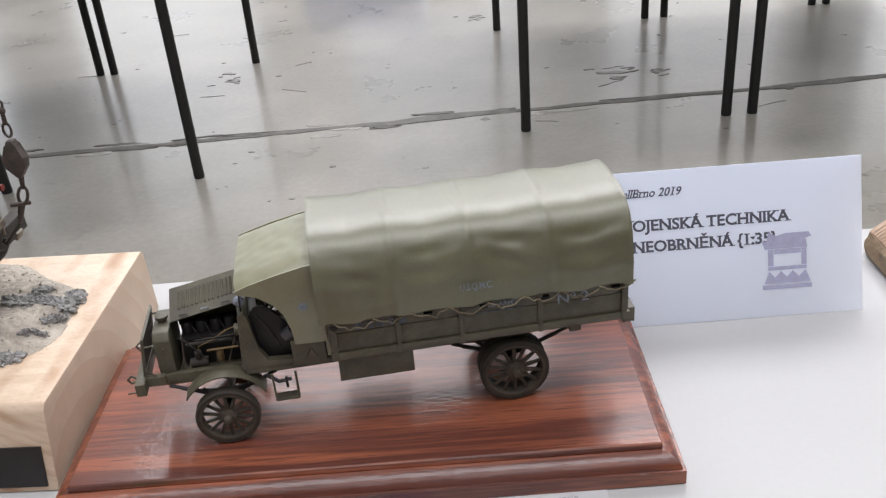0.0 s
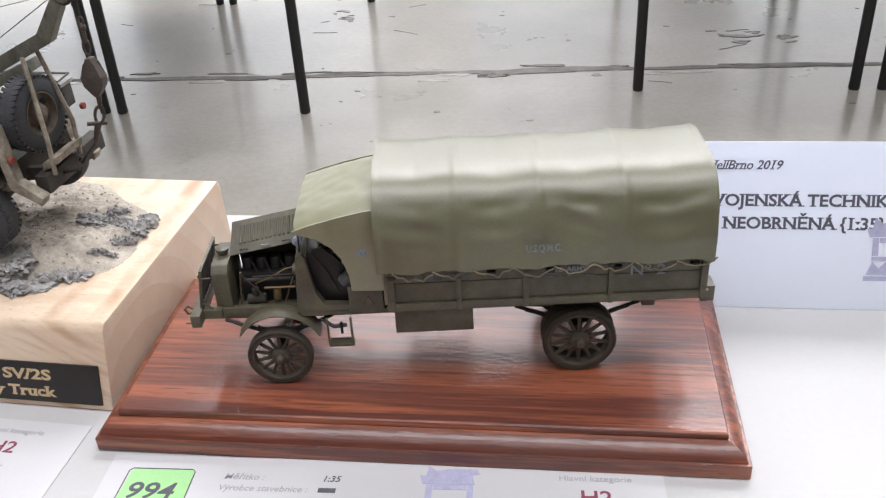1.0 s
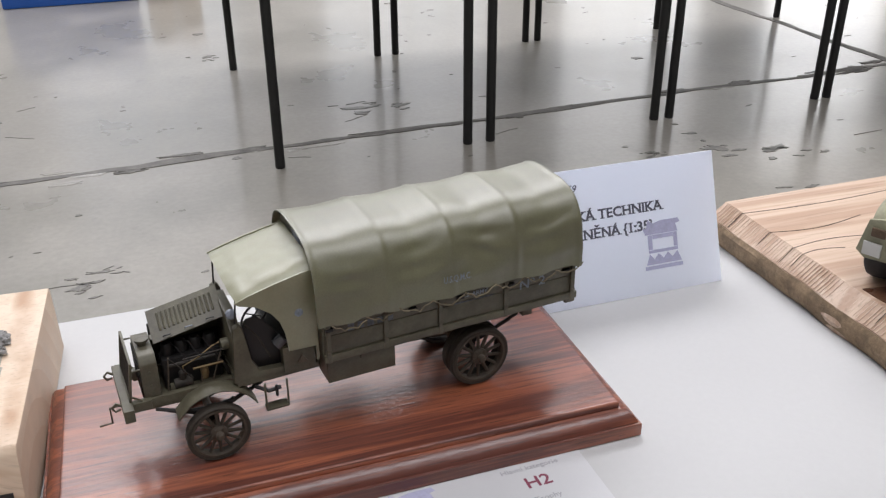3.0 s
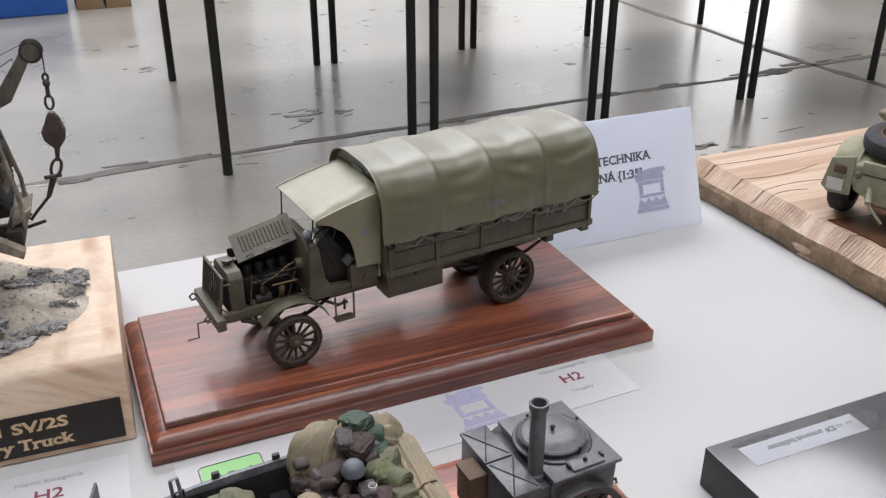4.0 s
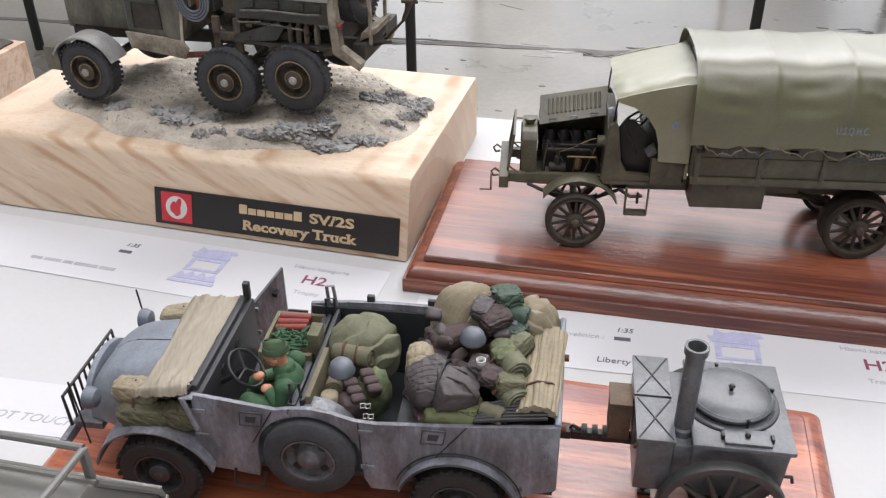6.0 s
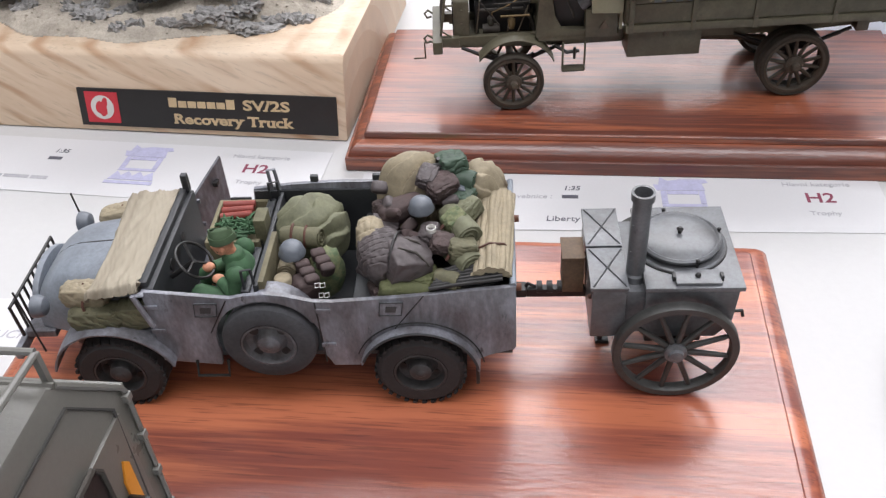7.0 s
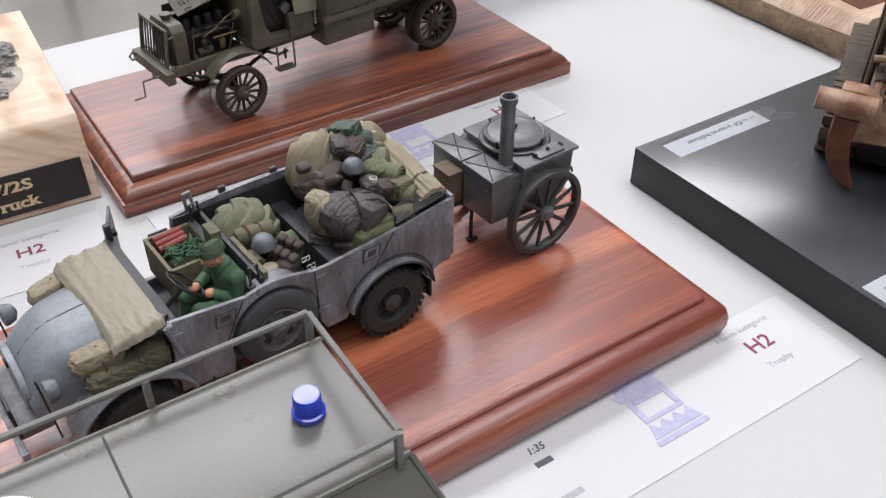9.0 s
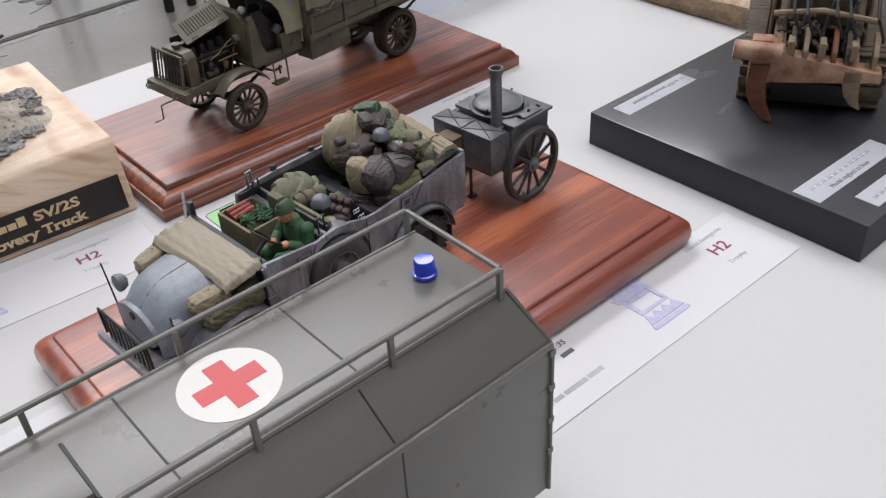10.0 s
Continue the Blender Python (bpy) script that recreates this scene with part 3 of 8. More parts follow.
def hall():
    bm = box(bmesh.new(), HX0 - 300, HX1 + 300, HY0 - 300, HY1 + 300, -200, 0)
    single("floor", bm, CONCRETE, "polished grey concrete floor, worn and stained", "floor", kind="structure")
    bm = box(bmesh.new(), HX0 - 300, HX1 + 300, HY0 - 300, HY1 + 300, HZ, HZ + 200)
    single("ceiling", bm, PLASTER, "plain pale hall ceiling", "ceiling", kind="structure")
    for name, b in (("wall_south", (HX0 - 200, HX1 + 200, HY0 - 200, HY0, 0, HZ)), ("wall_west", (HX0 - 200, HX0, HY0, HY1, 0, HZ)), ("wall_east", (HX1, HX1 + 200, HY0, HY1, 0, HZ))):
        single(name, box(bmesh.new(), *b), PLASTER, "plain plastered hall wall", "wall", kind="structure")
    # the far wall: piers between six tall windows, with sill and lintel bands
    bm = bmesh.new()
    edges = [HX0 - 200]
    for b in BAYS:
        edges += [b * 1000 - 1150, b * 1000 + 1150]
    edges.append(HX1 + 200)
    for x0, x1 in zip(edges[::2], edges[1::2]):
        box(bm, x0, x1, HY1, HY1 + 200, 1150, 4650)
    box(bm, HX0 - 200, HX1 + 200, HY1, HY1 + 200, 0, 1150)
    box(bm, HX0 - 200, HX1 + 200, HY1, HY1 + 200, 4650, HZ)
    single("wall_north", bm, PLASTER, "plastered hall wall with six tall windows", "wall", kind="structure")
    for i, b in enumerate(BAYS):
        w = thing(f"window_{i + 1}", "tall steel-framed hall window in bright daylight", "window", pose(b, HALL[3] + 0.12, 0), kind="structure")
        bm = bmesh.new()
        for x in (-1150, -575, 0, 575, 1090):
            box(bm, x, x + 60, -30, 30, 1150, 4650)
        for z in (1150, 2300, 3450, 4590):
            box(bm, -1150, 1150, -25, 25, z, z + 60)
        part("window_frame", bm, STEEL_WINDOW, w)


def joint(name, pts, width, seed):
    """An irregular filled joint in the floor slab."""
    rnd = random.Random(seed)
    bm = bmesh.new()
    rows = []
    steps = 70
    for i in range(steps + 1):
        f = i / steps * (len(pts) - 1)
        k = min(int(f), len(pts) - 2)
        p = Vector(pts[k]).lerp(Vector(pts[k + 1]), f - k)
        d = (Vector(pts[k + 1]) - Vector(pts[k])).normalized()
        s = Vector((-d.y, d.x))
        wob = 14 * noise.noise(Vector((i * 0.31, seed, 0)))
        a = width * (0.35 + 0.5 * rnd.random() + 1.3 * max(0, noise.noise(Vector((i * 0.17, seed + 5, 0)))))
        b = width * (0.35 + 0.5 * rnd.random() + 1.3 * max(0, noise.noise(Vector((i * 0.21, seed + 9, 0)))))
        rows.append([bm.verts.new((*(p + s * (wob + a)), 0)), bm.verts.new((*(p + s * (wob + a)), 1.6)), bm.verts.new((*(p + s * (wob - b)), 1.6)), bm.verts.new((*(p + s * (wob - b)), 0))])
    for x, y in zip(rows, rows[1:]):
        for k in range(3):
            bm.faces.new((x[k], x[k + 1], y[k + 1], y[k]))
    single(name, bm, JOINT, "dark crumbling filler in a floor joint", "floor joint", kind="structure", smooth=20)


JOINT_LINE = [(-9000, 2120), (-2500, 2285), (-1300, 2318), (-820, 2326), (-450, 2350), (0, 2368), (550, 2388), (1080, 2408), (1790, 2446), (2310, 2444), (2760, 2480), (12000, 2800)]


def floor_mark(name, material, label, x, y, a, b, tilt, high, group):
    """A flat ragged patch on the floor, a by b millimetres."""
    ring = []
    for k in range(22):
        t = math.tau * k / 22
        r = 1 + 0.75 * noise.noise(Vector((2.2 * math.cos(t) + x * 9, 2.2 * math.sin(t) + y * 9, 0))) + 0.3 * noise.noise(Vector((6 * math.cos(t) + x * 5, 6 * math.sin(t), y * 7)))
        px, py = a * r * math.cos(t), b * r * math.sin(t)
        ring.append((px * math.cos(tilt) - py * math.sin(tilt), px * math.sin(tilt) + py * math.cos(tilt)))
    single(name, prism(bmesh.new(), ring, "z", 0, high), material, label, name.replace("_", " "), pose(x, y, 0), group=group, kind="structure")


def stains():
    rnd = random.Random(4)
    spots = [(-0.27, 1.66, 42, 16), (-0.22, 1.72, 30, 10), (0.62, 2.66, 85, 18), (0.76, 2.64, 45, 16), (1.55, 1.92, 60, 30), (1.72, 1.86, 75, 25), (1.35, 1.95, 30, 14), (1.55, 1.5, 90, 40), (-0.7, 2.9, 40, 30), (0.2, 3.5, 40, 20)]
    for x, y, a, b in list(spots):
        # each worn patch is broken into flakes
        spots += [(x + rnd.gauss(0, 0.9) * a * 0.001, y + rnd.gauss(0, 1.1) * b * 0.002, a * rnd.uniform(0.12, 0.4), b * rnd.uniform(0.12, 0.4)) for _ in range(7)]
    spots = [(x, y, a * 0.62, b * 0.7) if a > 25 else (x, y, a, b) for x, y, a, b in spots]
    for _ in range(150):
        a = rnd.uniform(2.5, 9) if rnd.random() < 0.75 else rnd.uniform(9, 24)
        spots.append((rnd.uniform(-2.2, 3.4), rnd.uniform(0.7, 4.6), a, a * rnd.uniform(0.2, 0.9)))
    for x, y, a, b in spots:
        floor_mark("floor_stain", STAIN, "dark worn patch on the concrete floor", x, y, a, b, rnd.uniform(-0.5, 0.5), 1.2, "worn patches on the floor")
    # crumbled filler and pale polished patches along the joint
    for k in range(70):
        x = rnd.uniform(-2.3, 3.6)
        i = max(j for j in range(len(JOINT_LINE) - 1) if JOINT_LINE[j][0] <= x * 1000)
        (xa, ya), (xb, yb) = JOINT_LINE[i], JOINT_LINE[i + 1]
        y = (ya + (yb - ya) * (x * 1000 - xa) / (xb - xa)) / 1000
        slope = math.atan2(yb - ya, xb - xa)
        if k % 5:
            floor_mark("joint_crumb", JOINT, "crumbled dark filler beside the floor joint", x, y + rnd.gauss(0.012, 0.022), rnd.uniform(14, 75), rnd.uniform(3, 13), slope + rnd.gauss(0, 0.06), 1.9, "crumbs along the joint")
        else:
            floor_mark("pale_patch", PALE, "pale polished patch beside the floor joint", x, y + rnd.gauss(0.0, 0.03), rnd.uniform(18, 70), rnd.uniform(5, 16), slope + rnd.gauss(0, 0.08), 1.0, "pale patches along the joint")
    for _ in range(26):
        x, y = rnd.uniform(-2, 3.2), rnd.uniform(0.8, 4.2)
        t, L = rnd.uniform(-0.6, 0.6), rnd.uniform(30, 170)
        pts = [(L * (f - 0.5) * math.cos(t), L * (f - 0.5) * math.sin(t) + 6 * noise.noise(Vector((f * 3, x, y))), 0.6) for f in (j / 6 for j in range(7))]
        single("floor_scratch", tube(bmesh.new(), pts, 0.9, 5), STAIN, "thin dark scratch in the concrete floor", "floor scratch", pose(x, y, 0), group="scratches on the floor", kind="structure")


hall()
joint("floor_joint", JOINT_LINE, 19, 1)
joint("floor_joint", [(2760, -6000), (2800, 1200), (2770, 2200), (2740, 2560), (2730, 3300), (2720, 4200), (2700, 9000)], 24, 2)
stains()


def far_table(x0, x1, y0=2.215, y1=3.28):
    """A folding table on four black tube legs."""
    t = thing("folding_table", "folding table with black tubular steel legs and white top", "table", pose(x0, y0, 0), group="folding tables across the aisle")
    w, d = (x1 - x0) * 1000, (y1 - y0) * 1000
    part("tabletop", box(bmesh.new(), -30, w + 30, -40, d + 40, 725, 750, 3), CLOTH, t)
    for x in (0, w):
        for y in (0, d):
            bm = lathe(bmesh.new(), [(14, 0), (15, 6), (14.5, 20), (14.5, 690), (14.5, 705)], 16, axis="z")
            at(part("leg", bm, IRON, t), x, y, 0)
    for y in (0, d):
        part("rail", box(bmesh.new(), 0, w, y - 10, y + 10, 690, 725, 2), IRON, t)


for x0, x1 in ((-1.83, -1.24), (-1.188, -0.65)):
    far_table(x0, x1, 2.062, 3.10)
for x0, x1 in ((0.275, 0.857), (0.932, 1.512), (1.568, 2.15), (2.2, 2.79)):
    far_table(x0, x1)

c = single("storage_crate", box(bmesh.new(), -650, -5, 0, 420, 0, 330, 12), BLUE_CRATE, "blue plastic storage crate on the floor", "crate", pose(-0.02, 4.72, 0))
for x, w in ((0.02, 130), (0.165, 125)):
    b = thing("cardboard_box", "brown cardboard box on the floor", "box", pose(x, 4.78, 0), group="cardboard boxes on the floor")
    part("carton", box(bmesh.new(), 0, w, 0, 300, 0, 260, 2), CARDBOARD, b)
    part("flap", box(bmesh.new(), 4, w - 4, 4, 150, 260.5, 263), CARDBOARD, b)

# ---- the display table ----
TOP = 0.75


def display_table():
    t = thing("display_table", "long display table covered with white paper", "table", pose(0, 0, 0))
    part("tabletop", box(bmesh.new(), -1100, 1100, -620, 184, 716, 748.4, 2), CRATE, t)

    def cover(u, v):
        x, s = -1104 + 2208 * u, v * 1090
        # the paper lies on the top and hangs over both long edges
        if s < 120:
            return (x, -624, 749.4 - (120 - s))
        if s > 120 + 811:
            return (x, 187, 749.4 - (s - 931))
        y = -624 + (s - 120)
        return (x, y, 749.92 + 0.1 * noise.noise(Vector((x * 0.006, y * 0.008, 3))))

    part("paper_cover", sheet(bmesh.new(), cover, 60, 54, 0.5), CLOTH, t, "white paper table cover")
    for x in (-1040, 1040):
        for y in (-580, 140):
            at(part("leg", lathe(bmesh.new(), [(15, 0), (16, 6), (15, 20), (15, 716)], 16, axis="z"), IRON, t), x, y, 0)


display_table()


def plinth_layer(x0, x1, y0, y1, prof, corner):
    bm = bmesh.new()
    rings = []
    for ins, z in prof:
        r, k = max(0.3, corner - 0.2 * ins), []
        for cx, cy, a0 in ((x1 - ins - r, y1 - ins - r, 0), (x0 + ins + r, y1 - ins - r, 90), (x0 + ins + r, y0 + ins + r, 180), (x1 - ins - r, y0 + ins + r, 270)):
            for a in (0, 30, 60, 90):
                t = radians(a0 + a)
                k.append(bm.verts.new((cx + r * math.cos(t), cy + r * math.sin(t), z)))
        rings.append(k)
    for a, b in zip(rings, rings[1:]):
        for i in range(16):
            bm.faces.new((a[i], a[(i + 1) % 16], b[(i + 1) % 16], b[i]))
    bm.faces.new(rings[0])
    bm.faces.new(rings[-1])
    return bm


def moulded_plinth(name, label, material, x0, x1, y0, y1, layers, m, corner=3.0):
    """A plinth in layers, each of rows of (inset from the foot, height)."""
    t = thing(name, label, "plinth", m)
    for word, prof in layers:
        part(word, plinth_layer(x0, x1, y0, y1, prof, corner), material, t, smooth=30)
    return t


# truck plinth: square foot, cove, raised top
moulded_plinth("display_plinth", "varnished mahogany plinth with moulded edge under the covered truck", MAHOGANY, -127.5, 118, 0, 109,
               [("foot", [(0.3, 0), (0, 0.4), (0, 6.0), (0.3, 6.4)]), ("moulding", [(1.2, 6.4), (1.4, 7.2), (2.6, 9.2), (4.6, 10.8), (7.4, 11.4), (8.2, 11.5)]), ("top_board", [(7.9, 11.5), (7.7, 11.9), (7.9, 14.0), (8.4, 14.5), (9.0, 14.6)])], pose(0, 0, TOP + 0.0002), 0.5)
# second plinth: rounded edge with a step up to the field
moulded_plinth("display_plinth", "reddish varnished wooden plinth with rounded edges under the open car", PADAUK, -124, 124, -67, 67,
               [("foot", [(3, 0), (0.8, 1.6), (0, 4.5), (0, 8), (1.0, 11.2), (3.2, 13.4), (6.0, 14.3), (8.0, 14.4)]), ("top_board", [(7.4, 14.4), (7.4, 15.3), (8.0, 15.9), (8.6, 16)])], pose(-0.0895, -0.1235, TOP + 0.0002, 0, 0, 0))

# ---- the covered truck ----
TRUCK = thing("model_truck", "olive drab scale-model army truck with canvas cover and open bonnet", "model truck", pose(0, 0.0325, 0.7648, 0, 0, 6.9))


def spoked_wheel(parent, x, y, R, wide, n, side, dual=False):
    """A wooden spoked wheel: felloe, rubber tyre, hub and spokes. side: -1 when its outer face is towards -y."""
    bm = lathe(bmesh.new(), [(R * 0.78, -wide * 0.42), (R * 0.80, -wide * 0.5), (R * 0.87, -wide * 0.5), (R * 0.87, wide * 0.5), (R * 0.80, wide * 0.5), (R * 0.78, wide * 0.42)], 36, ends=False)
    w = at(part("wheel", bm, SPOKE, parent), x, y, R)
    bm = bmesh.new()
    for off in ((0, 1.15) if dual else (0,)):
        c = -side * off * wide
        lathe(bm, [(R * 0.86, c - wide * 0.46), (R * 0.95, c - wide * 0.52), (R * 0.995, c - wide * 0.38), (R, c), (R * 0.995, c + wide * 0.38), (R * 0.95, c + wide * 0.52), (R * 0.86, c + wide * 0.46)], 44, ends=False)
    part("tyre", bm, TYRE_BROWN, w, "dusty solid rubber tyre")
    s = side
    bm = lathe(bmesh.new(), [(R * 0.27, -s * wide * 0.3), (R * 0.27, s * wide * 0.35), (R * 0.2, s * wide * 0.5), (R * 0.13, s * wide * 0.55), (R * 0.12, s * wide * 0.95), (R * 0.08, s * wide * 1.05)], 20)
    for k in range(6):
        t = math.tau * k / 6
        cyl(bm, (R * 0.21 * math.cos(t), s * wide * 0.45, R * 0.21 * math.sin(t)), (R * 0.21 * math.cos(t), s * wide * 0.56, R * 0.21 * math.sin(t)), R * 0.025, seg=6)
    part("hub", bm, SPOKE, w)
    bm = bmesh.new()
    cyl(bm, (0, 0, R * 0.25), (0, 0, R * 0.79), R * 0.062, R * 0.05, 8)
    me = mesh_of("spoke", bm, SPOKE)
    for k in range(n):
        at(part("spoke", me, SPOKE, w), 0, 0, 0, 0, 360 * k / n, 0)
    return w


def truck():
    T = TRUCK
    cy = 24.0
    spoked_wheel(T, -58, 3.0, 12.7, 4.4, 14, -1)
    spoked_wheel(T, -58, 2 * cy - 3.0, 12.7, 4.4, 14, 1)
    spoked_wheel(T, 58, 3.0, 14.3, 4.6, 14, -1, True)
    spoked_wheel(T, 58, 2 * cy - 3.0, 14.3, 4.6, 14, 1, True)
    # chassis
    for y in (cy - 11, cy + 11):
        bm = prism(bmesh.new(), [(-84, 25), (-84, 29.5), (99, 30.5), (99, 27), (60, 24.5), (-40, 24)], "y", y - 1.2, y + 1.2, 0.2)
        part("frame_rail", bm, OLIVE, T)
    for x in (-70, -20, 30, 76, 97):
        part("cross_member", box(bmesh.new(), x - 1.5, x + 1.5, cy - 11, cy + 11, 25.5, 29, 0.2), OLIVE, T)
    for x, R in ((-58, 12.7), (58, 14.3)):
        bm = cyl(bmesh.new(), (x, 5, R), (x, 2 * cy - 5, R), 1.6, seg=10)
        if x > 0:
            blob(bm, (x, cy, R), (5, 5, 5), rough=0.02)
        part("axle", bm, MUD_STEEL, T)
        for y in (cy - 13.5, cy + 13.5):
            bm = bmesh.new()
            for k in range(4):
                L = (21 - 4 * k) if x < 0 else (24 - 4 * k)
                tube(bm, [(x - L, y, 24.5 - 1.0 * k + (0 if k else 1)), (x - L * 0.5, y, 20.8 - 1.0 * k), (x, y, 19.6 - k), (x + L * 0.5, y, 20.8 - k), (x + L, y, 24.5 - k + (0 if k else 1))], 0.75, 6)
            box(bm, x - 2, x + 2, y - 1.2, y + 1.2, R - 1, 20.5, 0.2)
            part("leaf_spring", bm, BLACK, T)
    part("propeller_shaft", cyl(bmesh.new(), (-20, cy, 21), (52, cy, 16), 1.3), MUD_STEEL, T)
    # bumper beam, tow hooks, crank
    bm = box(bmesh.new(), -91, -87, cy - 18.5, cy + 16, 25.5, 31, 0.5)
    b = part("bumper", bm, OLIVE, T)
    for y in (cy - 12, cy + 11):
        part("tow_hook", tube(bmesh.new(), [(-91, y, 30), (-93, y, 31.5), (-94.5, y, 30), (-93.5, y, 28), (-91.5, y, 28.5)], 0.5), OLIVE, b)
        part("bracket", box(bmesh.new(), -87.2, -80, y - 1.5, y + 1.5, 26, 30, 0.2), OLIVE, b)
    part("crank_handle", tube(bmesh.new(), [(-86, cy, 22), (-95, cy, 22), (-95, cy + 1, 14), (-100, cy + 1, 14)], 0.45), MUD_STEEL, T)
    # radiator with its guard
    x0 = -82.0
    bm = prism(bmesh.new(), [(cy - 11, 26), (cy - 11, 44.5), (cy - 8.5, 47.5), (cy + 8.5, 47.5), (cy + 11, 44.5), (cy + 11, 26)], "x", x0, x0 + 6.5, 0.6)
    r = part("radiator", bm, OLIVE, T)
    me = mesh_of("core_fin", box(bmesh.new(), x0 - 0.5, x0 + 0.1, -0.25, 0.25, 28, 44), BLACK)
    for k in range(13):
        at(part("core_fin", me, BLACK, r), 0, cy - 8.4 + 1.4 * k, 0)
    part("radiator_cap", lathe(bmesh.new(), [(1.9, 47), (1.9, 48.6), (2.6, 48.9), (2.6, 50.0), (1.0, 50.4)], 14, (x0 + 3.2, cy, 0), "z"), OLIVE, r)
    for z in (29, 35, 41):
        part("radiator_bolt", cyl(bmesh.new(), (x0 + 3.2, cy - 11.6, z), (x0 + 3.2, cy - 10.8, z), 0.5, seg=6), OLIVE, r)
    # slatted guard in front of the radiator, leaning back
    lean = pose(-87.5, cy, 31, 0, 8, 0)
    bm = bmesh.new()
    for y in (-12.5, 12.5):
        box(bm, -0.5, 0.5, y - 0.6, y + 0.6, 0, 17, 0.15, lean)
    for z in (0.5, 16.5):
        box(bm, -0.5, 0.5, -12.5, 12.5, z - 0.5, z + 0.5, 0.15, lean)
    g = part("radiator_guard", bm, OLIVE, T)
    me = mesh_of("guard_bar", box(bmesh.new(), -0.3, 0.3, -0.35, 0.35, 0.5, 16.5), GRIME_SHADE)
    for k in range(9):
        at(part("guard_bar", me, OLIVE, g), -87.5, cy - 10.4 + 2.6 * k, 31, 0, 8, 0)
    for y in (cy - 12.5, cy + 12.5):
        part("guard_stay", tube(bmesh.new(), [(-85.5, y, 44), (-82, y * 0.98 + 0.5, 44)], 0.4), OLIVE, g)
        part("guard_stay", tube(bmesh.new(), [(-87, y, 33), (-82, y * 0.98 + 0.5, 29)], 0.4), OLIVE, g)
    # engine under the open bonnet
    bm = box(bmesh.new(), -73, -50, cy - 4, cy + 4, 27, 40, 0.6)
    e = part("engine", bm, BLACK, T, "dark engine block with pipes")
    for k in range(4):
        part("cylinder", lathe(bmesh.new(), [(2.4, 0), (2.4, 5), (1.6, 6)], 14, (-70 + 5.6 * k, cy + 1, 39), "z"), BLACK, e)
    part("exhaust_manifold", tube(bmesh.new(), [(-71, cy - 5.5, 38), (-53, cy - 5.5, 38), (-50, cy - 6, 34), (-48, cy - 6, 28)], 0.8, 8), GRIME_SHADE, e)
    part("fuel_pipe", tube(bmesh.new(), [(-66, cy - 7, 30), (-66, cy - 8, 38), (-60, cy - 9, 41), (-54, cy - 8, 44), (-48.5, cy - 6, 44.5)], 0.28), BRASS, e)
    part("control_rod", tube(bmesh.new(), [(-62.5, cy - 10, 37), (-50.5, cy - 10, 37)], 0.5), BRASS, e, "brass control rod")
    part("carburettor", lathe(bmesh.new(), [(1.1, 0), (1.6, 2), (1.6, 4), (0.8, 5)], 12, (-58, cy - 9, 31), "z"), BRASS, e)
    part("generator", cyl(bmesh.new(), (-70, cy - 8, 31), (-63, cy - 8, 31), 2.0), GRIME_SHADE, e)
    for k, (a, b) in enumerate((((-73, cy - 9, 27), (-71, cy - 9, 44)), ((-71, cy - 10, 44), (-63, cy - 10, 33)), ((-60, cy - 9.5, 27), (-59, cy - 9.5, 36)), ((-66, cy - 11, 43), (-50, cy - 11, 43.5)), ((-56, cy - 10, 28), (-51, cy - 9, 41)))):
        part("linkage_rod", cyl(bmesh.new(), a, b, 0.32, seg=8), (MUD_STEEL, GRIME_SHADE)[k % 2], e)
    part("distributor", lathe(bmesh.new(), [(1.2, 0), (1.5, 1), (1.5, 3), (0.5, 4)], 12, (-66.5, cy - 8.5, 33), "z"), GRIME_SHADE, e)
    part("vacuum_tank", cyl(bmesh.new(), (-50.5, cy - 8.5, 44), (-47, cy - 8.5, 44), 2.4), OLIVE, e)
    for k, (x, z) in enumerate(((-68, 44), (-63, 45.5), (-57, 45))):
        part("spark_lead", tube(bmesh.new(), [(x, cy - 1, 45), (x + 1, cy - 4, z + 1), (x + 3, cy - 6, 42), (x + 6, cy - 7, 38)], 0.22), BLACK, e)
    part("bonnet_floor", box(bmesh.new(), -76, -46, cy - 12, cy + 12, 25.5, 26.6), OLIVE, T)
    # black panel added behind the engine to block light and darken the bay
    part("dark_bay_panel", box(bmesh.new(), -75, -47, cy + 11.2, cy + 12.0, 26, 49, 0.2), BLACK, T)
    # far half of the bonnet, closed
    bm = sheet(bmesh.new(), lambda u, v: (-75.5 + 29 * u, cy + 12.5 * math.sin(v * 1.35), 31 + (17.5 + 3.5 * u) * math.cos(v * 1.35) ** 0.7), 6, 12, 0.5)
    part("bonnet", bm, OLIVE, T)
    # near half swung up over the top, with louvres
    lx0, lx1 = -75.0, -46.8
    ya, za, yb, zb = 19.5, 49.0, 31.5, 57.0

    def leaf(u, v):
        return (lx0 + (lx1 - lx0) * u, ya + (yb - ya) * v, za + 5.3 * u + (zb - za) * v)

    p = part("bonnet_leaf", sheet(bmesh.new(), leaf, 1, 1, 0.7), OLIVE, T, "open bonnet side with a row of louvres", smooth=20)
    slope = math.degrees(math.atan2(zb - za, yb - ya))
    me = mesh_of("louvre", lathe(bmesh.new(), [(0.12, -4.1), (0.5, -3.7), (0.52, 3.7), (0.12, 4.1)], 8), OLIVE)
    for k in range(13):
        u = 0.14 + 0.74 * k / 12
        q = Vector(leaf(u, 0.56))
        at(part("louvre", me, OLIVE, p), q.x, q.y - 0.1, q.z + 0.15, slope, 0, 0)
    for u in (0.2, 0.5, 0.8):
        q = Vector(leaf(u, 0.07))
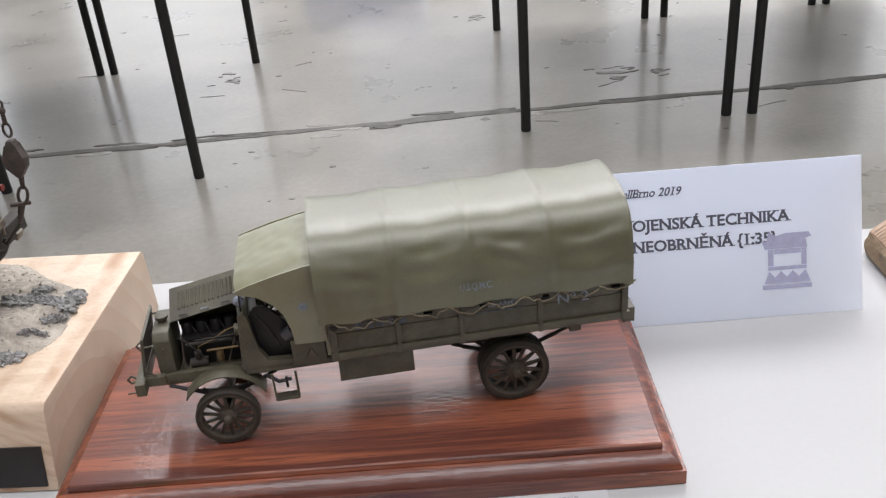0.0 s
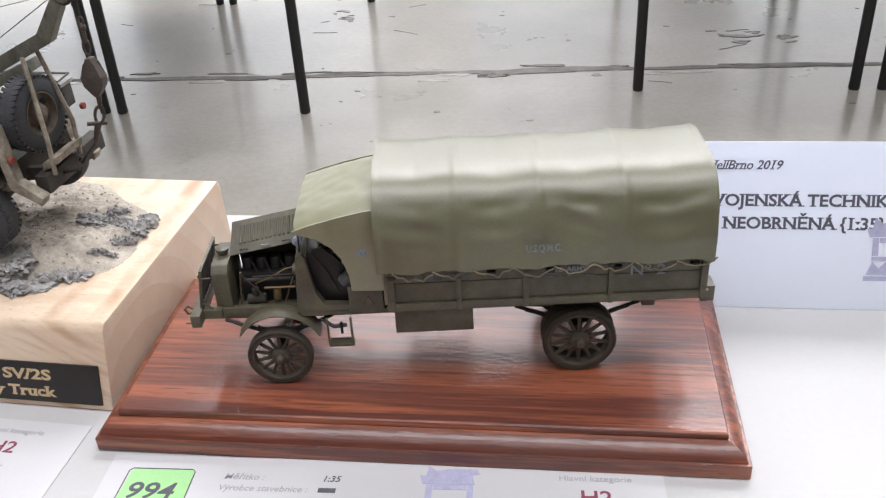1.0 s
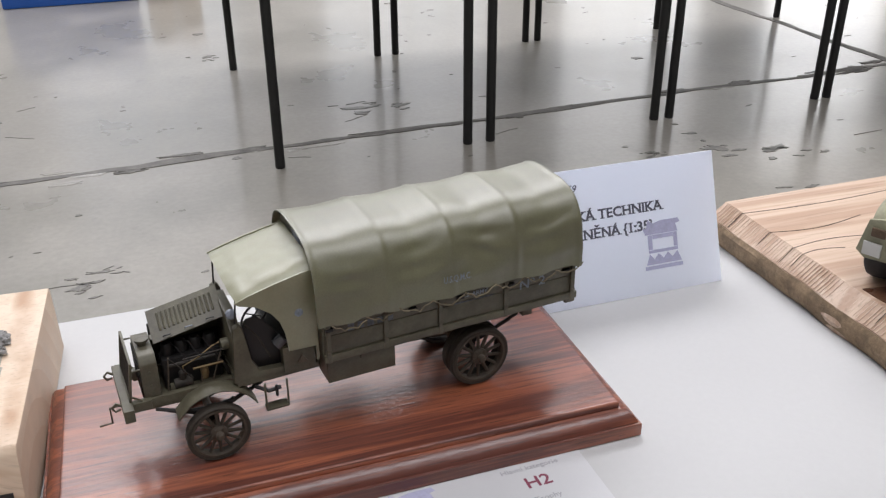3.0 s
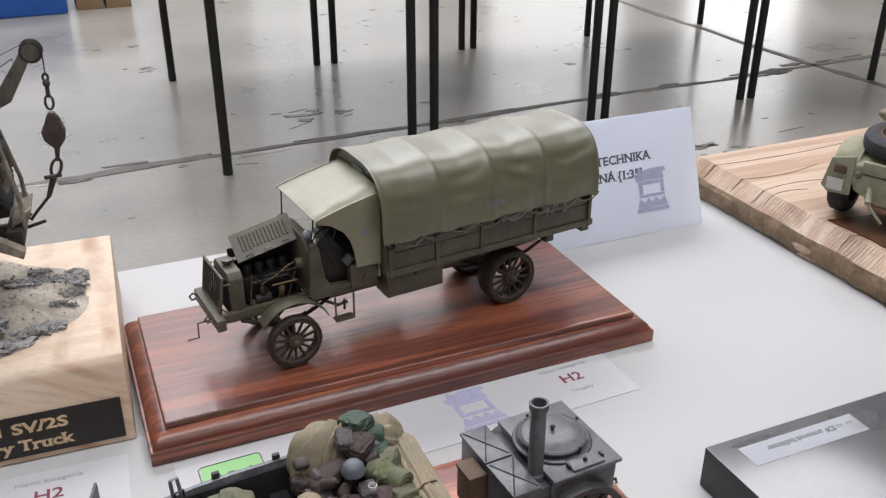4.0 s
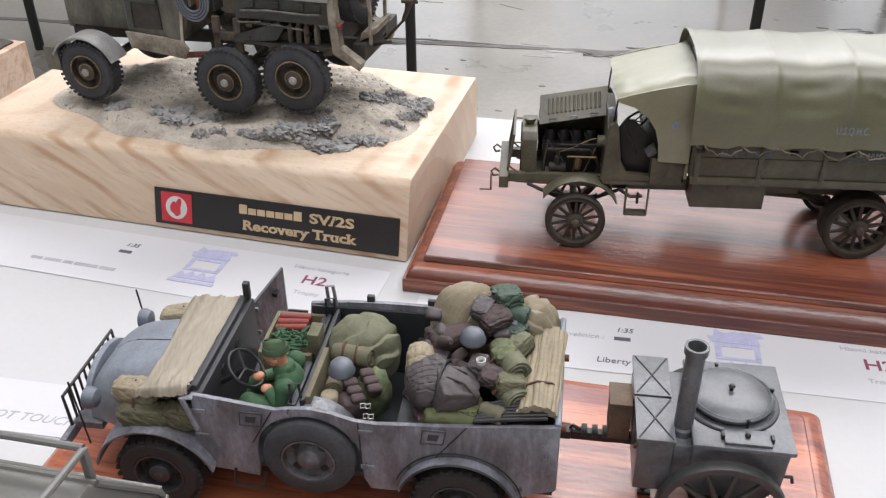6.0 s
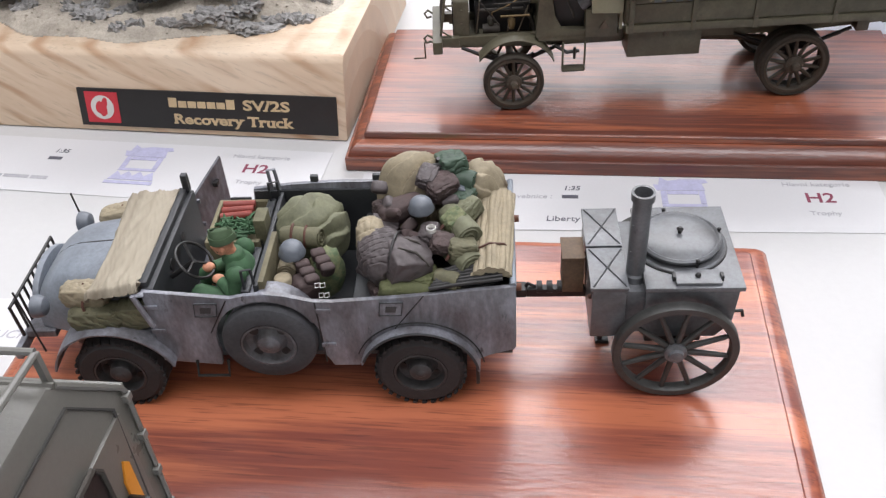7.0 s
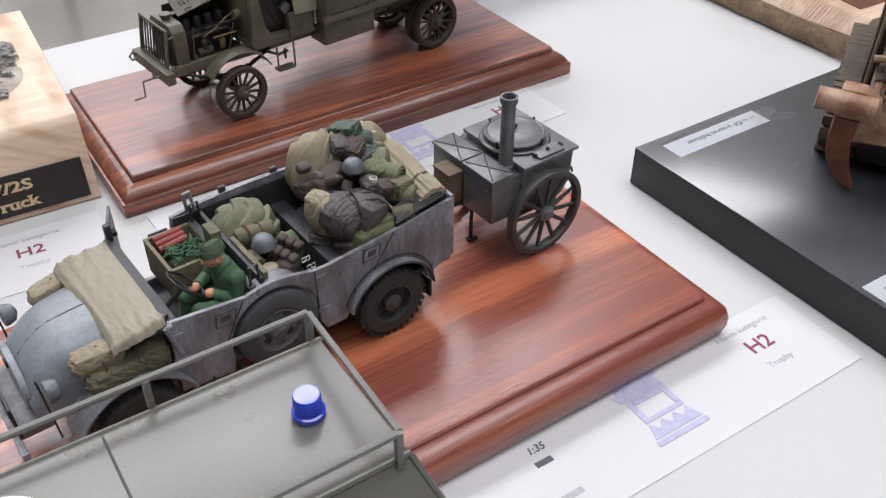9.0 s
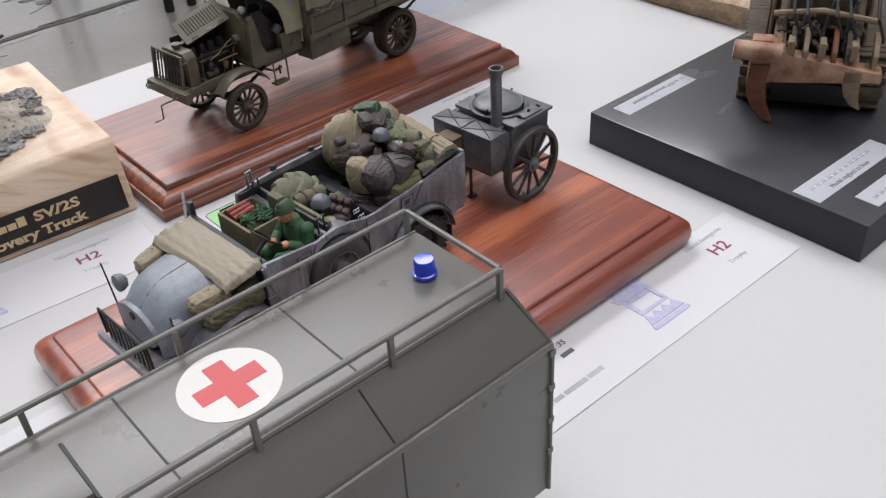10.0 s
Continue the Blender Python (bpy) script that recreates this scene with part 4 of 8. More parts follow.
        bm = tube(bmesh.new(), [(q.x - 1.4, q.y - 0.2, q.z + 0.2), (q.x - 1.4, q.y - 0.8, q.z + 0.9), (q.x + 1.4, q.y - 0.8, q.z + 1.1), (q.x + 1.4, q.y - 0.2, q.z + 0.5)], 0.25)
        part("catch", bm, BLACK if u != 0.5 else GLASSY, p)
    # scuttle, dash and floor of the cab
    bm = prism(bmesh.new(), [(cy - 16, 30), (cy - 16, 53), (cy - 10, 58), (cy + 10, 58), (cy + 16, 53), (cy + 16, 30)], "x", -47.5, -43.5, 0.4)
    part("scuttle", bm, OLIVE, T)
    bm = prism(bmesh.new(), [(-49, 31.5), (-47, 56), (-44.5, 57.5), (-43.2, 55), (-41.5, 40), (-38.5, 34.5), (-26, 34.2), (-26, 31)], "y", 4.0, 7.0, 0.3)
    part("door_sill", bm, OLIVE, T)
    bm = prism(bmesh.new(), [(-49, 31.5), (-47, 56), (-44.5, 57.5), (-43.2, 55), (-41.5, 40), (-38.5, 34.5), (-26, 34.2), (-26, 31)], "y", 41, 44, 0.3)
    part("door_sill", bm, OLIVE, T)
    part("cab_floor", box(bmesh.new(), -48, -15, 4, 44, 30, 32), OLIVE, T)
    bm = box(bmesh.new(), -29, -16, 3.2, 44.8, 31, 43, 0.4)
    s = part("seat_box", bm, OLIVE, T)
    part("triangle_step", prism(bmesh.new(), [(-23.6, 34.8), (-19.4, 34.8), (-21.5, 38.6)], "y", 2.6, 3.2), MUD_STEEL, s)
    for x in (-27, -24, -20, -17.5):
        part("rivet", blob(bmesh.new(), (x, 3.1, 41.6), (0.4, 0.3, 0.4), rough=0, sub=1), OLIVE, s)
    part("seat_cushion", box(bmesh.new(), -31, -19, 6, 42, 43, 47, 1.4), BLACK, T)
    part("seat_back", box(bmesh.new(), -20, -17.5, 6, 42, 46, 60, 1.2), BLACK, T)
    bm = tube(bmesh.new(), [Vector((-36, 15, 54)) + Matrix.Rotation(radians(-35), 3, "Y") @ Vector((6.4 * math.cos(k * math.tau / 24), 6.4 * math.sin(k * math.tau / 24), 0)) for k in range(24)], 0.5, 6, True)
    w = part("steering_wheel", bm, BLACK, T)
    part("steering_column", cyl(bmesh.new(), (-36, 15, 54), (-45, 15, 40), 0.7), BLACK, w)
    bm = bmesh.new()
    for k in range(4):
        t = k * math.tau / 4 + 0.5
        cyl(bm, (-36, 15, 54), Vector((-36, 15, 54)) + Matrix.Rotation(radians(-35), 3, "Y") @ Vector((6.3 * math.cos(t), 6.3 * math.sin(t), 0)), 0.3, seg=6)
    part("steering_spoke", bm, BLACK, w)
    for x, y in ((-39, 9), (-36, 12)):
        part("lever", cyl(bmesh.new(), (x, y, 32), (x + 2, y, 50), 0.5, 0.35, 8), BLACK, T)
    part("door_apron", prism(bmesh.new(), [(-43, 33), (-44.2, 52), (-41, 57), (-37, 57.5), (-31, 51), (-28, 45), (-27.8, 33)], "y", 8.0, 9.0, 0.3), BLACK, T, "black leathercloth apron across the cab opening")
    part("apron_strap", tube(bmesh.new(), [(-42, 7.7, 56), (-37, 7.5, 48), (-33, 7.6, 38)], 0.45), GRIME_SHADE, T)
    part("spare_can", cyl(bmesh.new(), (-31, 5.6, 44), (-27.6, 5.6, 46.4), 2.4), HUB_GREY, T, "grey metal can behind the seat")
    part("front_lamp", lathe(bmesh.new(), [(1.0, 0), (2.0, 0.8), (2.0, 2.4), (1.2, 3.0)], 14, (-46, 8, 60), "y"), GLASSY, T)
    part("cab_post", tube(bmesh.new(), [(-45.5, cy + 18, 57), (-44.5, cy + 19, 69.5)], 0.35), BLACK, T)
    part("cab_post", tube(bmesh.new(), [(-45.5, cy - 17, 57), (-44.5, cy - 19, 69.5)], 0.35), BLACK, T)

    # canvas cab roof with a peak, and its side curtains
    def roof(u, v):
        x = -46 + 31.5 * u
        y = 1.0 + 46 * v
        crown = 1 - abs(2 * v - 1) ** 7
        z = 68.6 + (1.6 + 2.4 * u) * crown + 6.6 * u ** 0.8
        z += 0.35 * noise.noise(Vector((x * 0.25, y * 0.2, 1)))
        return (x + 1.2 * (1 - crown) * (1 - u), y, z)

    c = part("cab_roof", sheet(bmesh.new(), roof, 18, 26, 0.6), CANVAS_CAB, T, "canvas cab roof")
    for y in (0.9, 46.6):
        out = [(-46, 69.0), (-44.2, 67.5), (-38, 65.8), (-32.5, 61.5), (-29.2, 56.5), (-27.4, 50), (-27, 42.5), (-14.8, 42), (-14.4, 76.5), (-20, 75.7), (-30, 73.6), (-40, 71)]
        bm = prism(bmesh.new(), out, "y", y, y + 0.7, 0.2)
        p = part("side_curtain", bm, CANVAS_CAB, T, "canvas side curtain of the cab")
        if y < 10:
            part("emblem", cyl(bmesh.new(), (-21.8, y - 0.05, 59), (-21.8, y - 0.25, 59), 1.7, seg=24), LETTER, p, "faded round unit emblem")
    bm = box(bmesh.new(), -15.5, -14.2, 3, 45, 34, 78)
    part("cab_back", bm, CANVAS_CAB, T)
    # wings and steps
    for y in (1.6, 38.4):
        def wing(u, v, y=y):
            a = radians(152 - 128 * u)
            x, z = -57 + 17.2 * math.cos(a), 15 + 17.0 * math.sin(a)
            if u < 0.1:
                z += 0.6 - 6 * u
            return (x, y + 8 * v, z + 0.7 * math.sin(v * math.pi))
        part("wing", sheet(bmesh.new(), wing, 22, 6, 0.5), OLIVE, T)
        bm = tube(bmesh.new(), [(-38, y, 30), (-38, y, 17.5), (-29, y, 17.5), (-29, y, 30)], 0.5, 6)
        box(bm, -38, -29, y - 0.6, y + 4, 17, 17.8)
        part("step", bm, OLIVE, T)
    bm = bmesh.new()
    tube(bm, [(-41, 6, 27), (-36, 4, 24.5), (-31, 4, 25)], 0.8)
    tube(bm, [(-33, 3, 27), (-33, 3, 22)], 0.6)
    part("brake_linkage", bm, BLACK, T)
    # tool box
    bm = box(bmesh.new(), -12, 17.5, 0.5, 13, 22.5, 35.2, 0.4)
    p = part("tool_box", bm, OLIVE, T)
    part("tool_box_lid", box(bmesh.new(), -12.6, 18.1, -0.2, 13.6, 34.2, 35.6, 0.3), OLIVE, p)
    part("clasp", box(bmesh.new(), 2, 4, -0.4, 0.4, 31.5, 34.6, 0.1), MUD_STEEL, p)
    part("tool_box", box(bmesh.new(), -12, 17.5, 35, 47.5, 22.5, 35.2, 0.4), OLIVE, T)
    # cargo bed
    part("bed_floor", box(bmesh.new(), -13.6, 103.4, -1.8, 49.8, 35.6, 37.6, 0.2), OLIVE, T)
    part("bed_rail", box(bmesh.new(), -14, 104, -3.4, -1.4, 35.2, 38.4, 0.3), OLIVE, T)
    part("bed_rail", box(bmesh.new(), -14, 104, 49.4, 51.4, 35.2, 38.4, 0.3), OLIVE, T)
    me = mesh_of("side_board", box(bmesh.new(), -13.4, 103.2, -0.6, 0.6, 0, 8.2, 0.15), OLIVE)
    for y in (-1.8, 49.8):
        for z in (38.6, 47.1):
            at(part("side_board", me, OLIVE, T), 0, y, z)
    me = mesh_of("stake", box(bmesh.new(), -1.0, 1.0, -0.6, 0.6, -3, 15, 0.2), OLIVE)
    bolt = mesh_of("bolt", cyl(bmesh.new(), (0, 0, 0), (0, -0.5, 0), 0.45, seg=6), MUD_STEEL)
    for x in (-12, 12.5, 37, 68, 101.5):
        for y, s in ((-3.0, -1), (51.0, 1)):
            st = at(part("stake", me, OLIVE, T), x, y, 38)
            for z in (2, 11):
                at(part("bolt", bolt, MUD_STEEL, st), 0, -0.6 if s < 0 else 1.1, z)
    for x in (-13.2, 103):
        part("end_board", box(bmesh.new(), x - 0.7, x + 0.7, -1.6, 49.6, 38, 54, 0.2), OLIVE, T)
    bm = box(bmesh.new(), 78, 107, cy - 17, cy - 13, 30, 34, 0.3)
    box(bm, 104, 109, cy - 19, cy - 11.5, 27.5, 34.4, 0.4)
    box(bm, 82, 87, cy - 18, cy - 12.5, 26, 31, 0.4)
    part("tail_bracket", bm, OLIVE, T)
    part("tail_beam", box(bmesh.new(), 104.5, 108.5, cy - 11.5, cy + 12, 29, 33, 0.3), OLIVE, T)
    part("tail_bracket", box(bmesh.new(), 98, 102, cy + 12, cy + 18.5, 28.5, 35, 0.3), OLIVE, T)
    # canvas cover over hoops
    hoops = (-16.0, 13, 42, 72, 103)

    def arch(a):
        """One hoop's outline, from the near lower edge over the top; 0 to 1."""
        half, rise, low = 29.5, 33.5, 53.0
        t = math.pi * (1 - a)
        c, s = math.cos(t), math.sin(t)
        e = 0.62
        return math.copysign(abs(c) ** e, c) * half, low + rise * abs(s) ** e

    def cover(u, v):
        x = -16.5 + 120.5 * u
        a = v
        yy, z = arch(a)
        gap = min(abs(x - h) for h in hoops)
        sag = min(1, gap / 14) ** 1.3
        top = max(0, (z - 60) / 26)
        side = 1 - top
        lap = 0.9 * noise.noise(Vector((x * 0.07, a * 9, 2))) + 0.5 * noise.noise(Vector((x * 0.16, a * 16, 7)))
        swag = math.sin(math.pi * min(1, max(0, (z - 62) / 20))) * sag
        # between two hoops the cloth hangs in a swag from the shoulder
        k = max(i for i in range(4) if x >= hoops[i] - 1)
        f = min(1, max(0, (x - hoops[k]) / (hoops[k + 1] - hoops[k])))
        line = (81.0, 79.5, 78.5, 78.0)[k] - (1.6 + 0.9 * (k % 2)) * math.sin(math.pi * f) - 1.6 * (f - 0.5) * (-1) ** k + 1.2 * noise.noise(Vector((x * 0.11, k, 4)))
        dip = math.exp(-((z - line) / 2.2) ** 2) * math.sin(math.pi * f) ** 0.7
        belly = math.exp(-((z - line + 5.0) / 3.2) ** 2) * math.sin(math.pi * f)
        second = math.exp(-((z - line + 9.5) / 1.8) ** 2) * math.sin(math.pi * min(1, 1.4 * f)) * (0.5 if k != 1 else 1)
        z -= sag * top * 1.0 + 0.15 * lap + 0.3 * top * sag * noise.noise(Vector((x * 0.09, a * 6, 12)))
        slack = (0.06, 0.2, 0.34, 0.4)[k]
        yy *= 1 - slack * (0.05 * dip - 0.012 * belly + 0.014 * second)
        z -= slack * 0.8 * dip
        bay = sum(x > h for h in hoops)
        fold = math.sin(0.75 * z + 0.22 * (x - hoops[min(bay, 4)]) * (1 if bay % 2 else -1) + 2.4 * noise.noise(Vector((x * 0.06, z * 0.05, bay))))
        yy *= 1 + 0.014 * lap - 0.03 * swag + 0.014 * fold * swag
        yy *= 1 + 0.012 * max(0, 1 - gap / 2.5)
        z += 0.35 * top * max(0, 1 - gap / 2.0)
        yy += 0.8 * noise.noise(Vector((x * 0.05, z * 0.12, 5))) * side
        if a < 0.02 or a > 0.98:
            z += -0.5 + 1.3 * abs(math.sin(x * 0.145 + 0.6)) + 0.5 * noise.noise(Vector((x * 0.3, 0, 0)))
        return (x, cy + yy, z)

    c = part("canvas_cover", sheet(bmesh.new(), cover, 150, 110, 0.5), CANVAS, T, "khaki canvas cover over hoops, creased and laced down", smooth=60)
    out = [(cy + arch(k / 30)[0] * 0.965, arch(k / 30)[1] - 1) for k in range(31)]
    p = part("front_curtain", prism(bmesh.new(), out, "x", -13.6, -13.0), CANVAS, c)
    part("curtain_window", box(bmesh.new(), -14.2, -13.7, cy - 5, cy + 5, 76, 81, 0.2), GLASSY, p)
    part("rear_curtain", prism(bmesh.new(), out, "x", 101.4, 102), CANVAS, c)
    rnd = random.Random(8)
    for k in range(8):
        x0 = -11 + 14.5 * k
        pts = [(x0 + 14.5 * f, -5.9 + 0.9 * math.sin(f * 3.1) + 0.5 * (k % 2) * f, 53.6 - 4.6 * math.sin(f * math.pi) * (0.55 + 0.5 * rnd.random()) - 1.2 * f * (1 if k % 3 == 0 else -0.3)) for f in (i / 8 for i in range(9))]
        part("lacing_rope", tube(bmesh.new(), pts, 0.32, 6), ROPE, c)
    for x in (-11.5, 24.5, 46, 70, 98):
        part("rope_cleat", box(bmesh.new(), x - 1.6, x + 1.6, -3.9, -2.4, 49.6, 51.0, 0.2), BLACK, T)
    # painted markings
    def mark(text, x, z, size, y, bold=0.05, wide=1.0):
        lettering(text, size, LETTER, T, mpose(x, y, z, 90, 0, 0), bold, wide=wide)
    mark("U.S.Q.M.C.", 36.8, 60.6, 4.2, -6.7, 0.06, 0.66)
    mark("Nº 2", 74.6, 46.2, 6.2, -2.6, 0.07, 1.1)
    mark("U.S. ARMY", 46.5, 49.2, 2.8, -2.6, 0.05)
    for x0, x1, z in ((42, 62, 47.2),):
        part("faded_line", box(bmesh.new(), x0, x1, -2.62, -2.45, z - 0.3, z + 0.3), LETTER_WORN, T)
    for k in range(5):
        part("faded_line", box(bmesh.new(), -3.5 + 4.2 * k, -0.8 + 4.2 * k, -2.56, -2.42, 47.4, 50.4), LETTER_WORN, T)


truck()

# ---- the open field car with its driver and load, and the field kitchen ----
CAR_AT = pose(-0.076, -0.137, 0.7663, 0, 0, 4)
CAR = thing("model_car", "weathered grey scale-model open field car", "model car", CAR_AT)
CY = 25.0


def disc_wheel(parent, x, y, z, R, wide, side, tyre, rim, holes=6, lugs=0, deep=0.5):
    """A pressed steel wheel with a fat tyre. side: -1 when its outer face is towards -y."""
    h = wide / 2
    bm = lathe(bmesh.new(), [(R * 0.54, -h * 0.75), (R * 0.60, -h * 0.98), (R * 0.86, -h), (R * 0.97, -h * 0.72), (R, -h * 0.3), (R, h * 0.3), (R * 0.97, h * 0.72), (R * 0.86, h), (R * 0.60, h * 0.98), (R * 0.54, h * 0.75)], 44, ends=False)
    w = at(part("wheel", bm, tyre, parent, "rubber tyre on a steel rim"), x, y, z)
    if lugs:
        me = mesh_of("tread_lug", prism(bmesh.new(), [(-R * 0.05, -h * 0.08), (R * 0.045, -h * 0.08), (R * 0.14, h * 0.96), (R * 0.045, h * 0.96)], "z", R * 0.94, R * 1.0), tyre)
        for k in range(lugs):
            for s in (1, -1):
                ob = part("tread_lug", me, tyre, w)
                ob.matrix_basis = pose(0, 0, 0, 0, 360 * (k + (0.5 if s < 0 else 0)) / lugs, 0) @ Matrix.Diagonal((1, s, 1, 1))
    s = side
    bm = lathe(bmesh.new(), [(R * 0.55, s * h * 0.8), (R * 0.58, s * h * 0.97), (R * 0.535, s * h * 0.99), (R * 0.50, s * h * (1 - deep)), (R * 0.36, s * h * (0.85 - deep)), (R * 0.27, s * h * (1.1 - deep)), (R * 0.24, s * h * 0.9), (R * 0.17, s * h * 1.05), (R * 0.05, s * h * 1.08)], 30, first=False)
    r = part("rim", bm, rim, w)
    # black discs laid on the rim in place of shaded holes
    for k in range(holes):
        t = math.tau * (k + 0.5) / holes
        q = Vector((R * 0.42 * math.cos(t), s * h * (0.9 - deep), R * 0.42 * math.sin(t)))
        part("rim_hole_disc", cyl(bmesh.new(), q - Vector((0, s * 0.2, 0)), q + Vector((0, s * 0.25, 0)), R * 0.1, seg=12), BLACK, r)
    part("hub_cap", blob(bmesh.new(), (0, s * h * 0.98, 0), (R * 0.13, h * 0.18, R * 0.13), rough=0, sub=2), rim, r)
    return w


def arc(cx, cz, r, a0, a1, n=14):
    return [(cx + r * math.cos(radians(a0 + (a1 - a0) * k / n)), cz + r * math.sin(radians(a0 + (a1 - a0) * k / n))) for k in range(n + 1)]


def car():
    C = CAR
    for y, s in ((3.2, -1), (2 * CY - 3.2, 1)):
        disc_wheel(C, 0, y, 13.0, 13.0, 8, s, RUBBER, RIM, 5, 30, deep=0.75)
        disc_wheel(C, -87, y, 13.0, 13.0, 8, s, RUBBER, RIM, 5, 30, deep=0.75)
        disc_wheel(C, -41.5, y - s * -0.6, 24.5, 13.4, 6.5, s, RUBBER_GREY, HUB_GREY, 4, deep=0.55)
    for x in (0, -87):
        part("axle", cyl(bmesh.new(), (x, 6, 13), (x, 2 * CY - 6, 13), 1.8), BLACK, C)
    part("underbody", box(bmesh.new(), -104, 22, 12, 38, 13, 18.5, 1), GREY_DARK, C)
    side = [(-73.5, 43.6), (-62, 42.2), (-50, 40.6), (-46, 41.6), (-41, 42.2), (-34, 41.2), (-28, 39.2), (-22, 39.0), (-4, 40.4), (26.6, 43.8), (26.6, 20.5), (20, 18.5), (15, 15.5)]
    side += arc(0, 13, 16, 15, 168, 16) + [(-17.5, 14.5), (-24.5, 14.5)] + arc(-41.5, 24.5, 15.2, -28, 206, 22)[1:-1] + [(-57, 15.0), (-73.5, 17)]
    # the far side stands straight to the rear of its open front door
    tail = side[side.index((26.6, 20.5)):-2]
    far_side = [(-52, 43.2), (-40, 44.6), (-28, 45.2), (-8, 45.2), (26.6, 43.8)] + tail + [(-57, 15.0), (-73.5, 17), (-73.5, 23), (-54, 23)]
    for y in (1.4, 47.6):
        p = part("body_side", prism(bmesh.new(), side if y < 10 else far_side, "y", y, y + 1.3, 0.12), GREY, C, "grey body side with scratched paint")
        yo = y - 0.15 if y < 10 else y + 1.1
        # door seams, hinges and handles
        for pts in ([(-27, 39), (-26.5, 16)], [(2.5, 41), (-6, 29)], [(-51, 40), (-57.5, 28)]):
            part("door_seam", tube(bmesh.new(), [(a, yo + 0.15, b) for a, b in pts], 0.24, 5), BLACK, p)
        for x, z in ((-25, 36), (-25, 23), (-72, 38), (-72, 29)):
            part("hinge", box(bmesh.new(), x - 2, x + 2, yo - 0.25, yo + 0.5, z - 0.7, z + 0.7, 0.1), GREY, p)
        for x, z in ((-57, 37.3), (-6.5, 37)):
            bm = prism(bmesh.new(), [(x - 3.4, z - 2.6), (x - 2.8, z + 2.0), (x + 3.4, z + 2.0), (x + 2.6, z - 2.6)], "y", yo - 0.3, yo + 0.3)
            h = part("handle_plate", bm, GREY, p)
            part("handle_outline", tube(bmesh.new(), [(x - 3.4, yo - 0.3, z - 2.6), (x - 2.8, yo - 0.3, z + 2.0), (x + 3.4, yo - 0.3, z + 2.0), (x + 2.6, yo - 0.3, z - 2.6)], 0.26, 6, True), GREY_DARK, h)
            # dark plate laid over the handle plate in place of a shaded recess
            part("handle_dark_plate", prism(bmesh.new(), [(x - 1.7, z - 1.4), (x - 1.3, z + 0.7), (x + 1.7, z + 0.7), (x + 1.2, z - 1.4)], "y", yo - 0.42, yo - 0.28), RIM, h)
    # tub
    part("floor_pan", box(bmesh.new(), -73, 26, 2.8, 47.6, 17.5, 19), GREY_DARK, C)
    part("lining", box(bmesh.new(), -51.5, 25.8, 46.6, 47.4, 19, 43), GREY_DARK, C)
    part("rear_panel", box(bmesh.new(), 25.4, 27, 1.8, 48.6, 20.5, 43.6, 0.4), GREY_TOP, C)
    part("tail_gate_rim", tube(bmesh.new(), [(26.2, 2, 43.8), (26.2, 48.4, 43.8)], 0.9, 8), GREY_TOP, C)
    for y in (10, 40):
        part("tail_lamp", cyl(bmesh.new(), (27, y, 36), (28.6, y, 36), 1.1), RUST, C)
    part("tow_hitch", box(bmesh.new(), 26.5, 30.5, CY - 2, CY + 2, 19.5, 22.5, 0.4), BLACK, C)
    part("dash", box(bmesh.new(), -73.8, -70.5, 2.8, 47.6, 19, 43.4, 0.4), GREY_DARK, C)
    for y in (18, 24, 30):
        part("dial", cyl(bmesh.new(), (-70.6, y, 39), (-70.1, y, 39), 1.7, seg=18), BLACK, C)
    for y in (4, 27):
        part("front_seat", box(bmesh.new(), -55, -46, y, y + 19, 23, 28, 1.2), GREEN, C)
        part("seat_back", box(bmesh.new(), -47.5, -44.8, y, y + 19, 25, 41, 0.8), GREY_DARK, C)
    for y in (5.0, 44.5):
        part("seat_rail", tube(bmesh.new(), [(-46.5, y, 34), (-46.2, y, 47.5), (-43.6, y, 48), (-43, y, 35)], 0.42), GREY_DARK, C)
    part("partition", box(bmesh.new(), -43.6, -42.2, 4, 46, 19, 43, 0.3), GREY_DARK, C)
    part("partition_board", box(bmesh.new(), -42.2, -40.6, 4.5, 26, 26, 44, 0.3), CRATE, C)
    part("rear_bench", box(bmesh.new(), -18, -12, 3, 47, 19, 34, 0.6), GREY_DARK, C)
    for x in (-33, -14):
        part("body_latch", box(bmesh.new(), x - 1.2, x + 1.2, 48.2, 49.6, 43, 47, 0.3), GREY_DARK, C)
    part("far_seat_rail", tube(bmesh.new(), [(-46, 47.6, 40), (-46.5, 47.6, 50), (-44.5, 47.6, 50.4), (-43.5, 47.6, 40)], 0.6), GREY, C)
    # wheel housings inside the body, behind the front seats
    for y in (2.9,):
        part("wheel_house", prism(bmesh.new(), [(-40.0 + 12.5 * math.cos(t), 26 + 15.4 * math.sin(t)) for t in (math.pi * (0.08 + 0.84 * k / 16) for k in range(17))], "y", y, y + 5.0, 0.3), GREY, C)
    # far front door, standing open
    door = sheet(bmesh.new(), lambda u, v: (-74 + 8.5 * u, 49 + 14 * u, 22 + (14.5 + 8.5 * u) * v), 8, 6, 0.9)
    d = part("open_door", door, GREY, C, "front door standing open")
    part("door_handle", box(bmesh.new(), -68.2, -66.6, 57.5, 60, 37, 38.5, 0.2), BLACK, d)
    # windscreen frame laid flat under its canvas cover
    part("windscreen_frame", box(bmesh.new(), -74.4, -72.0, 3.5, 46.5, 42.6, 45.2, 0.5), GREY_DARK, C)
    part("screen_bracket", box(bmesh.new(), -73, -71, 45.5, 47.5, 44, 50, 0.3), GREY_DARK, C)
